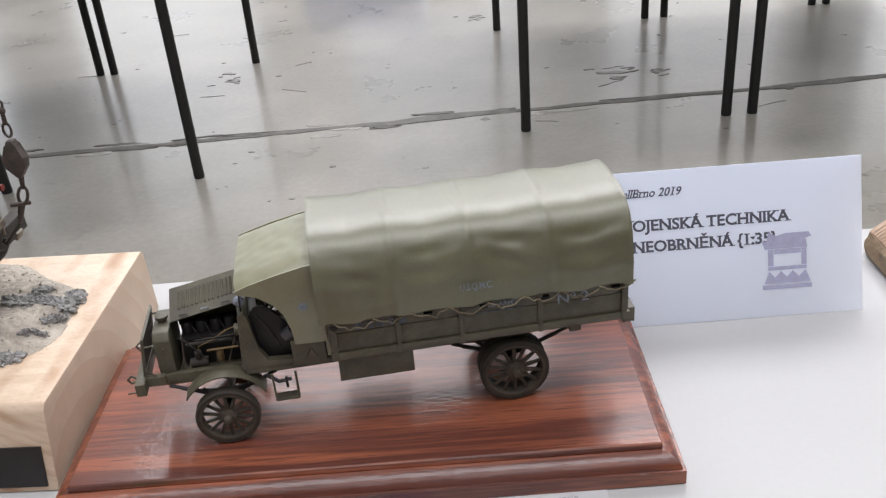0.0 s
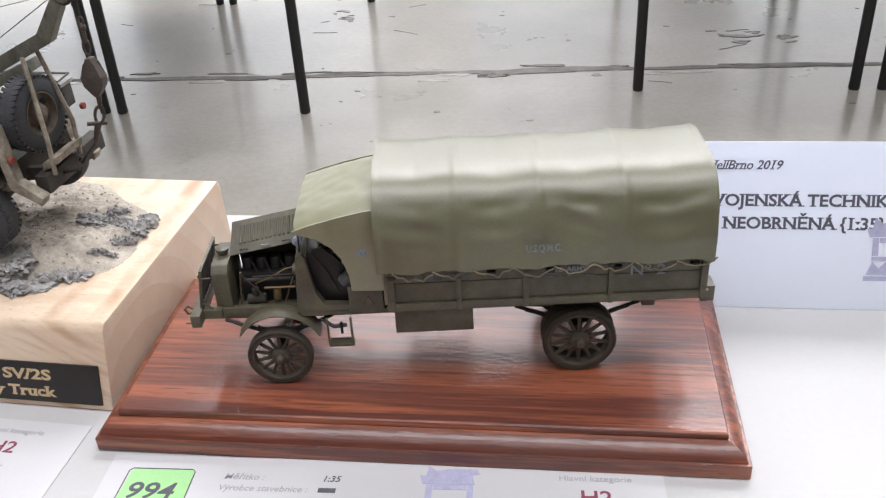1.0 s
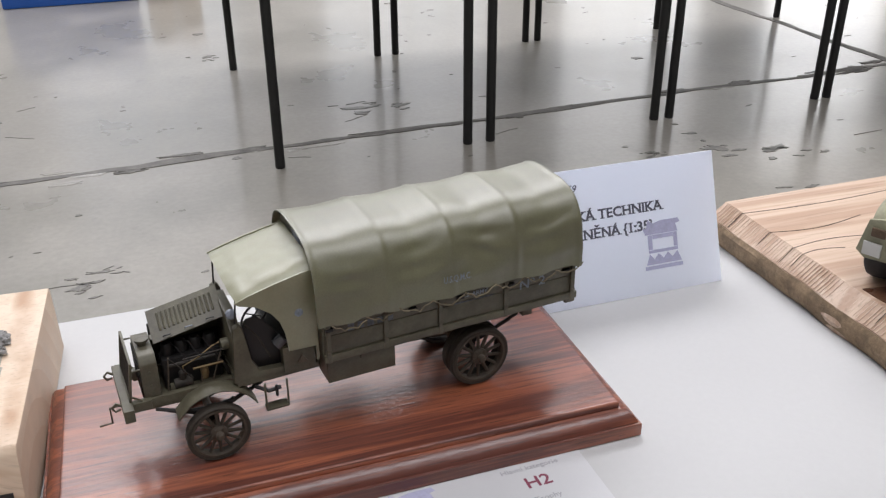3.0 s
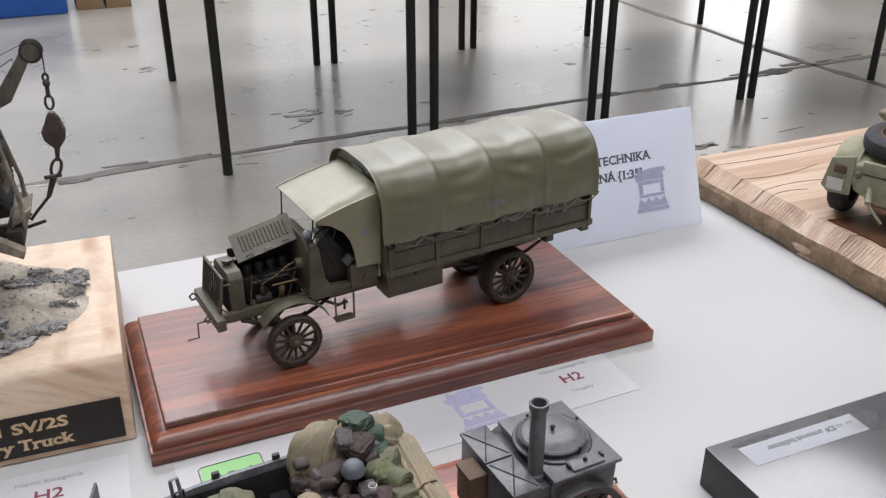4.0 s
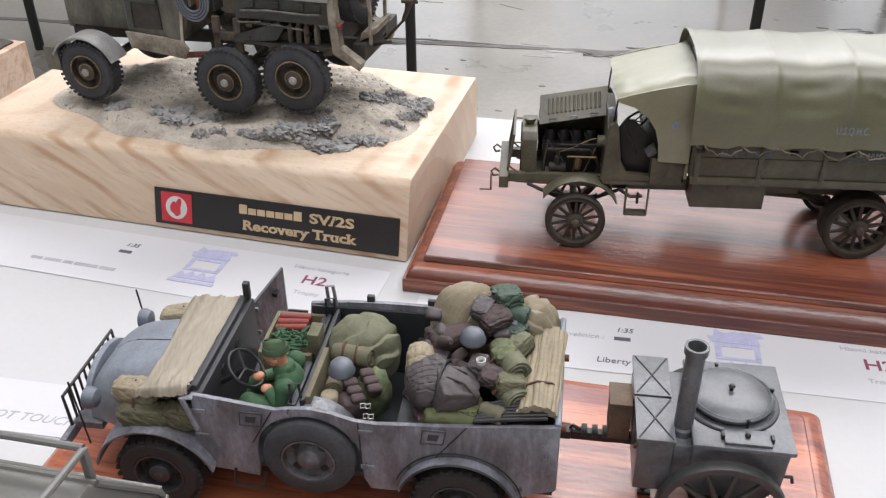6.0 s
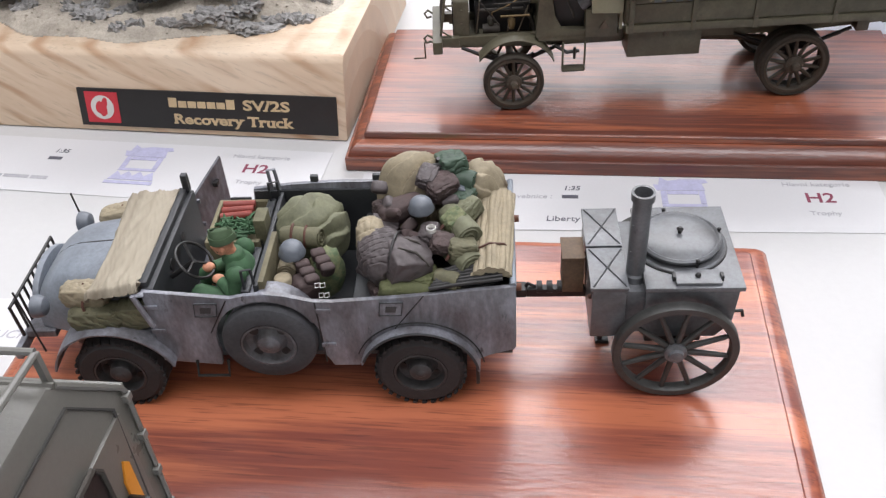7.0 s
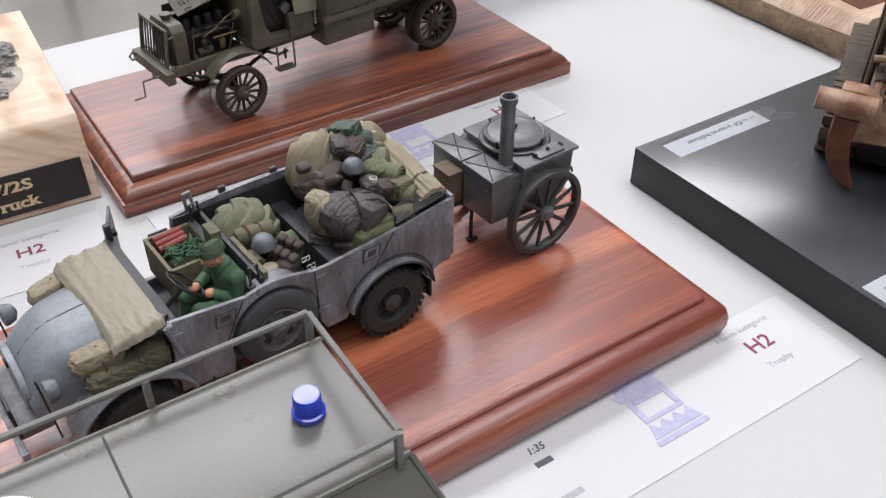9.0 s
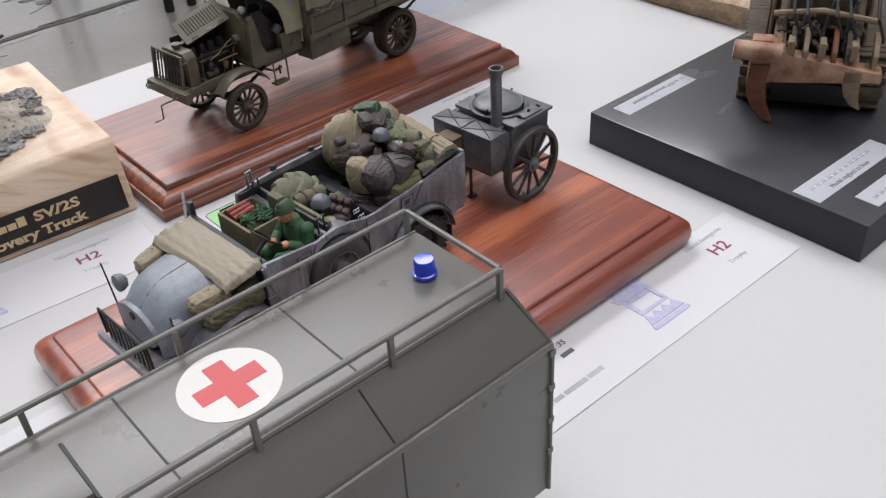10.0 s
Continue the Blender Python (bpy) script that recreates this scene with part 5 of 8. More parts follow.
    part("screen_bracket", tube(bmesh.new(), [(-73, 1.2, 43), (-75, -0.6, 44), (-72, -0.8, 33)], 0.8), GREY, C)

    def canvas(u, v):
        x = -89.5 + 15.5 * u + 0.8 * math.sin(5 * v) * (1 - u)
        y = 0.6 + 46.0 * v
        z = 45.3 - 1.7 * (1 - u) ** 1.5
        edge = min(v, 1 - v) * 46.8
        z -= 2.2 * max(0, 1 - edge / 1.6) ** 1.6
        z -= 1.6 * max(0, 1 - u * 17.5 / 1.6)
        pull = 0.7 + 1.5 * max(0, 1 - edge / 9)
        z += pull * (0.5 * noise.noise(Vector((x * 0.22 + y * 0.1, y * 0.2 - 0.5 * x, 3))) + 0.6 * abs(noise.noise(Vector((x * 0.95 + 0.25 * y, y * 0.12, 9))))) + 0.3 * noise.noise(Vector((x * 0.1, y * 0.12, 4)))
        return (x, y, z)

    part("windscreen_cover", sheet(bmesh.new(), canvas, 44, 90, 1.3), TAN_FOLD, C, "tan canvas cover creased over the windscreen", smooth=60)

    # bonnet: broad at the scuttle, falling to a round nose
    def bonnet(u, v):
        x = -73.5 - 38 * u
        w = 19.5 - 7.0 * u ** 1.6
        a = math.pi * v
        top = 43.2 - 3.2 * u - 9.5 * max(0, (u - 0.62) / 0.38) ** 2.2
        low = 21
        e = 0.55
        c, s = math.cos(math.pi - a), math.sin(a)
        return (x, CY + w * math.copysign(abs(c) ** e, c), low + (top - low) * s ** e)

    b = part("bonnet", sheet(bmesh.new(), bonnet, 30, 40, 0.7), GREY_TOP, C, "pale grey rounded bonnet", smooth=60)
    part("bonnet_seam", tube(bmesh.new(), [Vector(bonnet(k / 12, 0.5)) + Vector((0, 0, 0.1)) for k in range(13)], 0.75, 6), BLACK, b)
    for v in (0.26, 0.74):
        part("bonnet_rib", tube(bmesh.new(), [Vector(bonnet(k / 12, v)) + Vector((0, 0, 0.1)) for k in range(12)], 0.3, 6), GREY, b)
    part("nose", prism(bmesh.new(), [(CY + 12.4 * math.cos(t), 20 + 9 + 7.5 * math.sin(t)) for t in (math.tau * k / 24 for k in range(24))], "x", -112.4, -110.5, 0.4), GREY_TOP, C)
    part("badge", cyl(bmesh.new(), (-112.3, CY, 33.5), (-113.0, CY, 33.5), 1.5, seg=18), BLACK, C)
    part("front_tread_plate", box(bmesh.new(), -117, -108, 10, 40, 18, 20.5, 0.5), GREY, C)
    bm = tube(bmesh.new(), [(-117, 9, 20), (-117.5, 9, 31), (-117.5, 41, 31), (-117, 41, 20)], 0.55)
    g = part("grille_guard", bm, BLACK, C)
    me = mesh_of("guard_bar", cyl(bmesh.new(), (0, 0, 19), (-0.4, 0, 31), 0.45, seg=6), BLACK)
    for k in range(9):
        at(part("guard_bar", me, BLACK, g), -117, 12.2 + 3.2 * k, 0)
    part("bumper", box(bmesh.new(), -119, -117, 4, 46, 15, 18.5, 0.4), GREY, C)
    for y, s in ((4.5, -1), (2 * CY - 4.5, 1)):
        def wing(u, v, y=y, s=s):
            a = radians(168 - 150 * u)
            return (-87 + 18.5 * math.cos(a), y + (v - 0.5) * 12.5, 12 + 18.5 * math.sin(a) + 0.8 * math.sin(v * math.pi))
        part("front_wing", sheet(bmesh.new(), wing, 26, 6, 0.6), GREY, C)

        def rear(u, v, y=y, s=s):
            a = radians(5 + 160 * u)
            return (16.4 * math.cos(a), y + s * 1.2 + (v - 0.5) * 9.5, 13 + 16.4 * math.sin(a))
        part("rear_wing", sheet(bmesh.new(), rear, 26, 5, 0.6), GREY, C)
        for rad, thick, ink in ((16.5, 0.38, GREY_DARK), (18.2, 0.2, BLACK)):
            part("wing_bead", tube(bmesh.new(), [(rad * math.cos(a), y + s * (5.95 if rad < 17 else 3.25), 13 + rad * math.sin(a)) for a in (radians(8 + 152 * k / 30) for k in range(31))], thick, 6), ink, C, "dark beaded edge of the rear wing")
        part("mud_flap", box(bmesh.new(), 15.6, 16.6, y - 4, y + 4, 7, 14, 0.2), BLACK, C)
        part("headlamp", lathe(bmesh.new(), [(0.6, 0), (2.6, -1), (3.3, -2.8), (3.3, -4.2), (2.6, -4.6), (0.4, -4.9)], 20, (-103.5, y + (1.5 if s < 0 else -1.5), 34.5), "x"), HELMET, C)
        part("width_rod", tube(bmesh.new(), [(-108, y - s * -2, 20), (-109.5, y + s * 2, 43)], 0.3), BLACK, C)
        part("foot_step", tube(bmesh.new(), [(-64, y + s * 3.0, 17), (-64, y + s * 5, 12.6), (-55, y + s * 5, 12.6), (-55, y + s * 3.0, 17)], 0.5), BLACK, C)
    bm = tube(bmesh.new(), [Vector((-62, 15, 43)) + Matrix.Rotation(radians(44), 3, "Y") @ Vector((6.0 * math.cos(k * math.tau / 28), 6.0 * math.sin(k * math.tau / 28), 0)) for k in range(28)], 0.45, 6, True)
    w = part("steering_wheel", bm, BLACK, C)
    for t in (0.4, 2.5, 4.6):
        part("wheel_spoke", cyl(bmesh.new(), (-62.6, 15, 42.6), Vector((-62, 15, 43)) + Matrix.Rotation(radians(44), 3, "Y") @ Vector((5.9 * math.cos(t), 5.9 * math.sin(t), 0)), 0.4, seg=6), BLACK, w)
    part("steering_column", cyl(bmesh.new(), (-62.3, 15, 42.8), (-70, 15, 37), 0.8), BLACK, w)


car()


def figure():
    """The seated driver: one plain painted mesh."""
    bm = bmesh.new()

    def add(index, before):
        for f in list(bm.faces)[before:]:
            f.material_index = index

    green, flesh, cap = 0, 1, 2
    n = 0
    blob(bm, (-49.6, 14.5, 35.5), (4.4, 6.2, 9.0), (0, -10, 0), 0.05, 0.3)
    blob(bm, (-49, 14.5, 29.5), (6, 6.6, 4), (0, 0, 0), 0.05)
    lathe(bm, [(3.4, 42.2), (3.0, 44.0), (2.6, 44.6)], 16, (-51.2, 14.5, 0), "z")
    # the near arm lies across the chest, the far one reaches for the wheel
    near = [(-49.6, 8.4, 40.5), (-50.6, 7.2, 33.8), (-55.6, 12.2, 35.2)]
    far = [(-49.8, 20.6, 40.5), (-53.2, 21.6, 34.8), (-58.6, 17.0, 36.6)]
    for a, b, c in (near, far):
        blob(bm, a, (2.9, 2.6, 3.0), (0, 0, 0), 0.06)
        cyl(bm, a, b, 2.5, 2.2, 14)
        blob(bm, b, (2.4, 2.4, 2.4), rough=0.05, sub=2)
        cyl(bm, b, c, 2.2, 1.7, 14)
    for y in (10.3, 18.8):
        cyl(bm, (-50, y, 29), (-61.5, y, 32.5), 3.2, 2.7, 14)
        blob(bm, (-61.5, y, 32.5), (2.9, 2.7, 2.9), rough=0.05, sub=2)
        cyl(bm, (-61.5, y, 32.5), (-64.5, y, 21), 2.4, 1.9, 14)
    add(green, n)
    n = len(bm.faces)
    # bowed head
    blob(bm, (-53.4, 14.5, 46.8), (3.0, 2.6, 3.5), (0, 16, 0), 0.0)
    blob(bm, (-56.3, 14.5, 46.0), (0.7, 0.6, 0.9), rough=0, sub=2)
    for y in (11.9, 17.1):
        blob(bm, (-52.9, y, 46.6), (0.8, 0.4, 1.1), rough=0, sub=2)
    cyl(bm, (-51.4, 14.5, 42), (-52.4, 14.5, 46), 1.9, seg=14)
    blob(bm, (-56.6, 13.0, 35.5), (1.9, 1.6, 1.4), rough=0.06, sub=2)
    blob(bm, (-59.8, 16.2, 37.1), (1.9, 1.6, 1.4), rough=0.06, sub=2)
    add(flesh, n)
    n = len(bm.faces)
    # field cap: turned-up band and a boat-shaped crown
    def boat(u, v):
        t, k = math.tau * u, v
        wide, long, up = (2.85 - 1.7 * k ** 2.2), (3.6 - 0.4 * k), 48.3 + 3.3 * k
        x = long * math.cos(t)
        return (-53.0 + x - 0.35 * k, 14.5 + wide * math.sin(t), up + 0.198 * (x + 1) * (1 - 0.4 * k) + 0.5 * k * abs(math.cos(t)))
    sheet(bm, boat, 28, 6, 0.3)
    sheet(bm, lambda u, v: tuple(Vector(boat(u, 0.55 * v)) + 0.35 * Vector((math.cos(math.tau * u), math.sin(math.tau * u), 0))), 28, 3, 0.4)
    blob(bm, (-53.3, 14.5, 51.3), (3.1, 1.3, 0.7), (0, -11, 0), 0.0, sub=2)
    add(cap, n)
    bmesh.ops.translate(bm, vec=(0.6, 0, 2.2), verts=bm.verts)
    ob = single("driver_figurine", bm, GREEN, "painted green-uniformed driver figurine seated at the wheel", "figurine", CAR_AT, smooth=60)
    ob.data.materials.append(SKIN)
    ob.data.materials.append(CAP)


figure()


def stow(name, label, category, bm, material, group="stowage heaped in the open car", smooth=55):
    return single(name, bm, material, label, category, CAR_AT, group, smooth=smooth)


def creased(c, r, turn=(0, 0, 0), n=4.0, deep=0.07, axis=(0.1, 1.0, 0.25), square=0.25, bend=0.9, sub=5, rough=0.05, shingle=0.7):
    """A bundle of cloth: a soft body whose layers overlap along an axis, each ending in a sharp crease."""
    bm = bmesh.new()
    got = bmesh.ops.create_icosphere(bm, subdivisions=sub, radius=1)
    m = Euler([radians(a) for a in turn]).to_matrix()
    seed, ax = Vector(c) * 0.37, Vector(axis).normalized()
    for v in got["verts"]:
        d = v.co.normalized()
        if square:
            k = max(abs(d.x), abs(d.y), abs(d.z))
            d = d.lerp(d / k, square)
        s = d.dot(ax) * n * 0.5 + bend * noise.noise(d * 1.1 + seed) + 0.3 * noise.noise(d * 2.7 + seed) + 40
        f = s % 1.0
        groove = max(0, 1 - min(f, 1 - f) / 0.13) ** 1.4
        small = noise.noise(d * 3.0 + seed) + 0.5 * noise.noise(d * 7.0 + seed)
        q = Vector((d.x * r[0], d.y * r[1], d.z * r[2]))
        v.co = m @ (q * (1 + rough * small + deep * (shingle * (f - 0.5) - groove))) + Vector(c)
    return bm


def draped(c, r, turn, pole, folds, deep=0.07, sub=6):
    """A soft bundle under a cloth whose long round folds run in arcs about a pole, with narrow valleys between."""
    bm = bmesh.new()
    got = bmesh.ops.create_icosphere(bm, subdivisions=sub, radius=1)
    m = Euler([radians(a) for a in turn]).to_matrix()
    seed, p = Vector(c) * 0.31, Vector(pole).normalized()
    for v in got["verts"]:
        d = v.co.normalized()
        u = math.acos(max(-1, min(1, d.dot(p)))) / math.pi
        drift = 0.13 * noise.noise(d * 1.2 + seed) + 0.012 * noise.noise(d * 4 + seed)
        f = (folds * (u + drift)) % 1.0
        ridge = (f / 0.86) ** 0.8 if f < 0.86 else (1 - f) / 0.14
        fade = 0.35 + 0.65 * min(1, max(0, 1.2 * (noise.noise(d * 1.7 - seed) + 0.55)))
        q = Vector((d.x * r[0], d.y * r[1], d.z * r[2]))
        v.co = m @ (q * (1 + deep * fade * (ridge - 0.6) + 0.05 * noise.noise(d * 1.6 + seed))) + Vector(c)
    return bm


def load():
    # crate beside the driver: net, red tubes
    k = thing("wooden_crate", "open wooden crate of netting and red tubes", "crate", CAR_AT, "stowage heaped in the open car")
    for b in ((-62.5, -61.3, 25.5, 46), (-47.6, -46.4, 25.5, 46), (-61.3, -47.6, 25.5, 26.7), (-61.3, -47.6, 44.8, 46)):
        part("crate_side", box(bmesh.new(), *b, 28, 40.5, 0.15), CRATE, k)
    part("crate_bottom", box(bmesh.new(), -61.3, -47.6, 26.7, 44.8, 28, 29.5), CRATE, k)
    for i, y in enumerate((37.8, 40.3, 42.8)):
        part("red_tube", cyl(bmesh.new(), (-60.5, y, 40.2 + 0.4 * i), (-51, y + 0.8, 40.6), 1.15, seg=12), RED_THING, k)
    rnd = random.Random(5)
    for _ in range(26):
        x, y = rnd.uniform(-60, -49), rnd.uniform(28, 36)
        pts = [(x + rnd.uniform(-2.4, 2.4), y + rnd.uniform(-2.4, 2.4), 40 + rnd.uniform(-0.6, 2.2) - 0.05 * abs(y - 32)) for _ in range(6)]
        part("netting", tube(bmesh.new(), pts, 0.42, 5), GREEN, k)
    stow("ammunition_box", "small drab box behind the crate", "box", box(bmesh.new(), -47.5, -44, 27, 33.5, 38, 47, 0.4), DRAB)

    # centre: large folded tarpaulin, small packs, a helmet
    bm = draped((-33, 35.5, 36.5), (11.4, 11.2, 10.6), (0, 0, 20), (0.5, -0.75, -0.15), 6, 0.15)
    stow("folded_tarpaulin", "sage green tarpaulin folded into a round bundle", "tarpaulin", bm, SAGE)
    stow("bedroll", "drab rolled blanket with leather strap", "bedroll", roll(bmesh.new(), (-39.2, 27, 41.5), (-28, 24.4, 42.5), 3.0), DRAB)
    for x, y in ((-36.5, 26.6), (-32.5, 25.6)):
        stow("leather_strap", "brown leather strap round the blanket roll", "strap", tube(bmesh.new(), [(x + 0.3 * math.sin(t), y + 3.15 * math.cos(t), 42 + 3.15 * math.sin(t)) for t in (math.tau * k / 18 for k in range(18))], 0.42, 6, True), STRAP)
    stow("bedroll", "drab rolled blanket lying crosswise", "bedroll", roll(bmesh.new(), (-37.8, 24, 35.5), (-37.8, 17, 36), 2.8), TAN)
    stow("gas_mask_tin", "fluted drab cylinder case with a lid", "canister", lathe(bmesh.new(), [(2.3, 0), (2.4, 0.6), (2.2, 1.2), (2.4, 1.8), (2.2, 2.4), (2.4, 3.0), (2.2, 3.6), (2.5, 3.7), (2.5, 5.4), (1.9, 5.9), (0.1, 6.0)], 22, (-37.0, 10.5, 34.5), "z"), TAN)

    def helmet(x, y, z, r=4.4):
        bm = lathe(bmesh.new(), [(r * 1.08, -0.4), (r * 1.12, 0), (r * 1.0, r * 0.28), (r * 0.94, r * 0.6), (r * 0.72, r * 0.88), (r * 0.38, r * 1.02), (0.05, r * 1.06)], 28, (x, y, z), "z")
        return stow("steel_helmet", "grey steel helmet lying on packs", "helmet", bm, HELMET)

    helmet(-35.0, 17.5, 43.0, 3.5)
    helmet(1.6, 22.5, 54.0, 3.3)
    # two sets of three leather pouches with flaps, and a rolled pack under them
    for x, y, z, turn in ((-30.5, 13.0, 40.0, 35), (-26.5, 16.5, 41.0, 35)):
        for k in range(3):
            q = Vector((x, y, z)) + Matrix.Rotation(radians(turn), 3, "Z") @ Vector((0, -2.6 * k + 2.6, -0.9 * k))
            bm = blob(bmesh.new(), q, (2.0, 1.25, 2.1), (20, 12, turn), 0.04, 0.4, 3, 0.55)
            blob(bm, q + Vector((0, -0.2, 1.2)), (2.15, 1.35, 0.9), (26, 12, turn), 0.03, 0.4, 3, 0.5)
            stow("ammunition_pouch", "dark brown leather pouch with a flap", "pouch", bm, PACK)
    bm = blob(bmesh.new(), (-31.5, 11.5, 35.5), (4.2, 3.4, 3.8), (10, 20, 30), 0.08, 0.3, 4, 0.4, 4, 0.05)
    stow("kit_bag", "dark brown kit bag in the heap", "kit bag", bm, PACK)
    bm = blob(bmesh.new(), (-27, 20, 33), (5.5, 5, 9), (0, 10, 0), 0.16, 0.3)
    stow("shelter_quarter", "folded shelter sheet of camouflage-spotted cloth among packs", "cloth bundle", bm, CAMO)
    for x, y, z in ((-27.0, 7.5, 39.5), (-26.0, 6.2, 37.0)):
        bm = bmesh.new()
        for dx in (0, 1.5):
            tube(bm, [(x + dx - 0.6, y, z - 0.7), (x + dx + 0.6, y + 0.2, z - 0.6), (x + dx + 0.6, y + 0.5, z + 0.7), (x + dx - 0.6, y + 0.3, z + 0.6)], 0.16, 5, True)
        stow("buckle_set", "pale metal buckles on straps", "buckle", bm, DECAL_WHITE)

    # rear: the great heap
    bm = draped((-1, 40.0, 46.0), (11.6, 8.8, 13.6), (0, 0, -14), (0.75, -0.6, -0.1), 7, 0.16)
    stow("folded_tarpaulin", "tan tarpaulin folded in thick layers", "tarpaulin", bm, TAN)
    bm = draped((17, 39.0, 46.5), (8.2, 7.8, 10.6), (0, 0, 20), (-0.8, -0.2, -0.4), 8, 0.13)
    stow("canvas_roll", "thick tan canvas roll at the tail", "canvas roll", bm, TAN)
    for i in range(10):
        x, r, z = 15.6 + 1.08 * i, 0.75 + 0.45 * abs(math.sin(i * 2.1)), 44.2 + 3.0 * math.sin(math.pi * (i + 0.6) / 10.4)
        pts = [(x + 0.5 * noise.noise(Vector((x * 0.4, j * 0.16, 3))) + 0.05 * j, 4.5 + 1.05 * j, z + 0.1 * j + 0.7 * noise.noise(Vector((x * 0.5, j * 0.14, 0)))) for j in range(31)]
        stow("tent_roll", "long tan folded tent cloth tied with straps", "tent roll", tube(bmesh.new(), pts, r, 10), TAN)
    for y in (12, 25):
        bm = tube(bmesh.new(), [(15, y, 45), (16, y, 47.6), (20.0, y + 1, 49.2), (24, y + 1.6, 48.4), (26, y + 2, 45.5)], 0.32, 6)
        stow("leather_strap", "red-brown leather strap over the rolls", "strap", bm, STRAP)
    # rucksack: a gathered sack under a square flap
    bm = creased((-8.5, 13.5, 44.6), (7.4, 7.2, 7.0), (8, -14, 24), 8.0, 0.06, (0.2, 1.0, 0.1), 0.25, 0.7, 6, 0.05, 0.3)
    stow("rucksack", "large grey-brown rucksack with gathered neck", "rucksack", bm, PACK_GREY)
    bm = creased((-2.0, 10.4, 45.6), (6.4, 5.8, 5.4), (14, 14, 24), 3.0, 0.04, (1.0, 0.2, 0.1), 0.5, 0.8, 5, 0.05, 0.3)
    stow("rucksack_flap_pocket", "square flap pocket of a grey-brown rucksack", "pack", bm, PACK_GREY)
    stow("leather_strap", "dark strap round the neck of the rucksack", "strap", tube(bmesh.new(), [(-5.0 + 1.4 * math.cos(t), 12.4 + 6.6 * math.cos(t), 45.2 + 7.0 * math.sin(t)) for t in (math.pi * k / 14 for k in range(15))], 0.4, 6), BLACK)
    for y in (8.2, 12.6):
        stow("leather_strap", "dark strap down the flap of the rucksack", "strap", tube(bmesh.new(), [(-6.5, y + 1.5, 49.8), (-3.5, y + 0.8, 51.2), (1.0, y - 0.4, 50.6), (4.4, y - 1.6, 47.0)], 0.35, 6), GRIME_SHADE)
    bm = creased((-4.0, 6.4, 37.5), (6.4, 3.6, 5.6), (0, 0, 6), 3.0, 0.05, (0.2, 0.1, 1.0), 0.4)
    stow("haversack", "yellow-green canvas bag at the side", "haversack", bm, LIME)
    for x, y, z in ((-8.5, 8.5, 38.5), (-10.5, 12, 38), (-6.5, 6.5, 37.5)):
        bm = blob(bmesh.new(), (x, y, z), (1.9, 1.9, 5.2), (0, 8, 0), 0.08, 0.3, 3, 0.3)
        stow("ammunition_pouch", "dark brown leather pouches", "pouch", bm, PACK)
    bm = creased((-12.5, 19.5, 44), (4.6, 6.2, 7.6), (0, 0, 10), 4.0, 0.08, (0.3, 0.8, 0.5), 0.3)
    stow("haversack", "tan haversack wedged behind the bench", "haversack", bm, TAN)
    for args in (((9, 26.5, 49), (15, 15, 49.5), 3.8, SAGE, "olive blanket roll with spiral end"), ((9, 36, 54.5), (16, 34, 54), 3.2, BOTTLE_GREEN, "green rolled groundsheet on the heap"), ((7.5, 20, 45), (15.5, 8, 45.5), 3.8, SAGE, "drab blanket roll tied with straps"), ((-5, 5.5, 40.5), (4, 5, 40.2), 2.4, LIME, "yellow-green roll along the side"), ((6, 7, 42.5), (12, 4.5, 43), 2.6, DRAB, "small drab roll with open end")):
        stow("bedroll", args[4], "bedroll", roll(bmesh.new(), args[0], args[1], args[2]), args[3])
    lumps = ((-9.5, 23.5, 46.5, 3.6, PACK_GREY), (7, 31, 55, 3.8, PACK), (3, 33, 57, 3.0, PACK_GREY), (9.5, 39, 56.5, 4.4, BOTTLE_GREEN), (12.5, 31, 51.5, 3.2, BOTTLE_GREEN), (7.5, 14, 48.5, 3.0, PACK), (10.5, 21, 51.0, 2.8, CAMO), (4, 17, 49.5, 2.8, PACK_GREY), (-9, 9.5, 36, 4.0, PACK), (-12.5, 20, 34, 4.2, PACK_GREY), (13, 12, 48.2, 3.2, DRAB), (14, 26, 50.5, 3.4, SAGE), (2.5, 8.5, 40.5, 3.6, LIME), (-9.5, 33, 45, 3.6, PACK), (11, 33, 52.5, 3.0, HELMET))
    for i, (x, y, z, r, m) in enumerate(lumps):
        bm = creased((x, y, z), (r * 1.25, r, r * 0.85), (14 * math.sin(i), 16 * math.cos(2 * i), 37 * i), 3.4, 0.09, (0.3 * math.sin(i), 0.4, 1.0), 0.5, 0.8, 5, 0.07, 0.5)
        word = {PACK: "dark brown kit bag", PACK_GREY: "grey-brown kit bag", BOTTLE_GREEN: "dark green kit bag", LIME: "yellow-green kit bag", CAMO: "camouflage kit bag", DRAB: "drab kit bag", SAGE: "sage kit bag", HELMET: "grey metal canister"}[m]
        stow("kit_bag", word + " in the heap", "kit bag", bm, m)
    bm = blob(bmesh.new(), (-4.5, 27.5, 50.0), (7.2, 3.4, 3.2), (0, -12, 22), 0.06, 0.25, 4, 0.35, 5, 0.05)
    stow("kit_bag", "long dark brown kit bag across the heap", "kit bag", bm, PACK)
    rnd = random.Random(21)
    for i in range(7):
        x, y = rnd.uniform(-12, 15), rnd.uniform(5, 33)
        z = 41 + 0.42 * min(y, 30) + rnd.uniform(-1.5, 0.6)
        if i % 4 == 0:
            bm = lathe(bmesh.new(), [(1.3, 0), (1.5, 0.4), (1.5, 4.6), (0.7, 5.4), (0.7, 6.2)], 14, (0, 0, 0), "z")
            bmesh.ops.transform(bm, matrix=pose(x, y, z, rnd.uniform(30, 90), 0, rnd.uniform(0, 180)), verts=bm.verts)
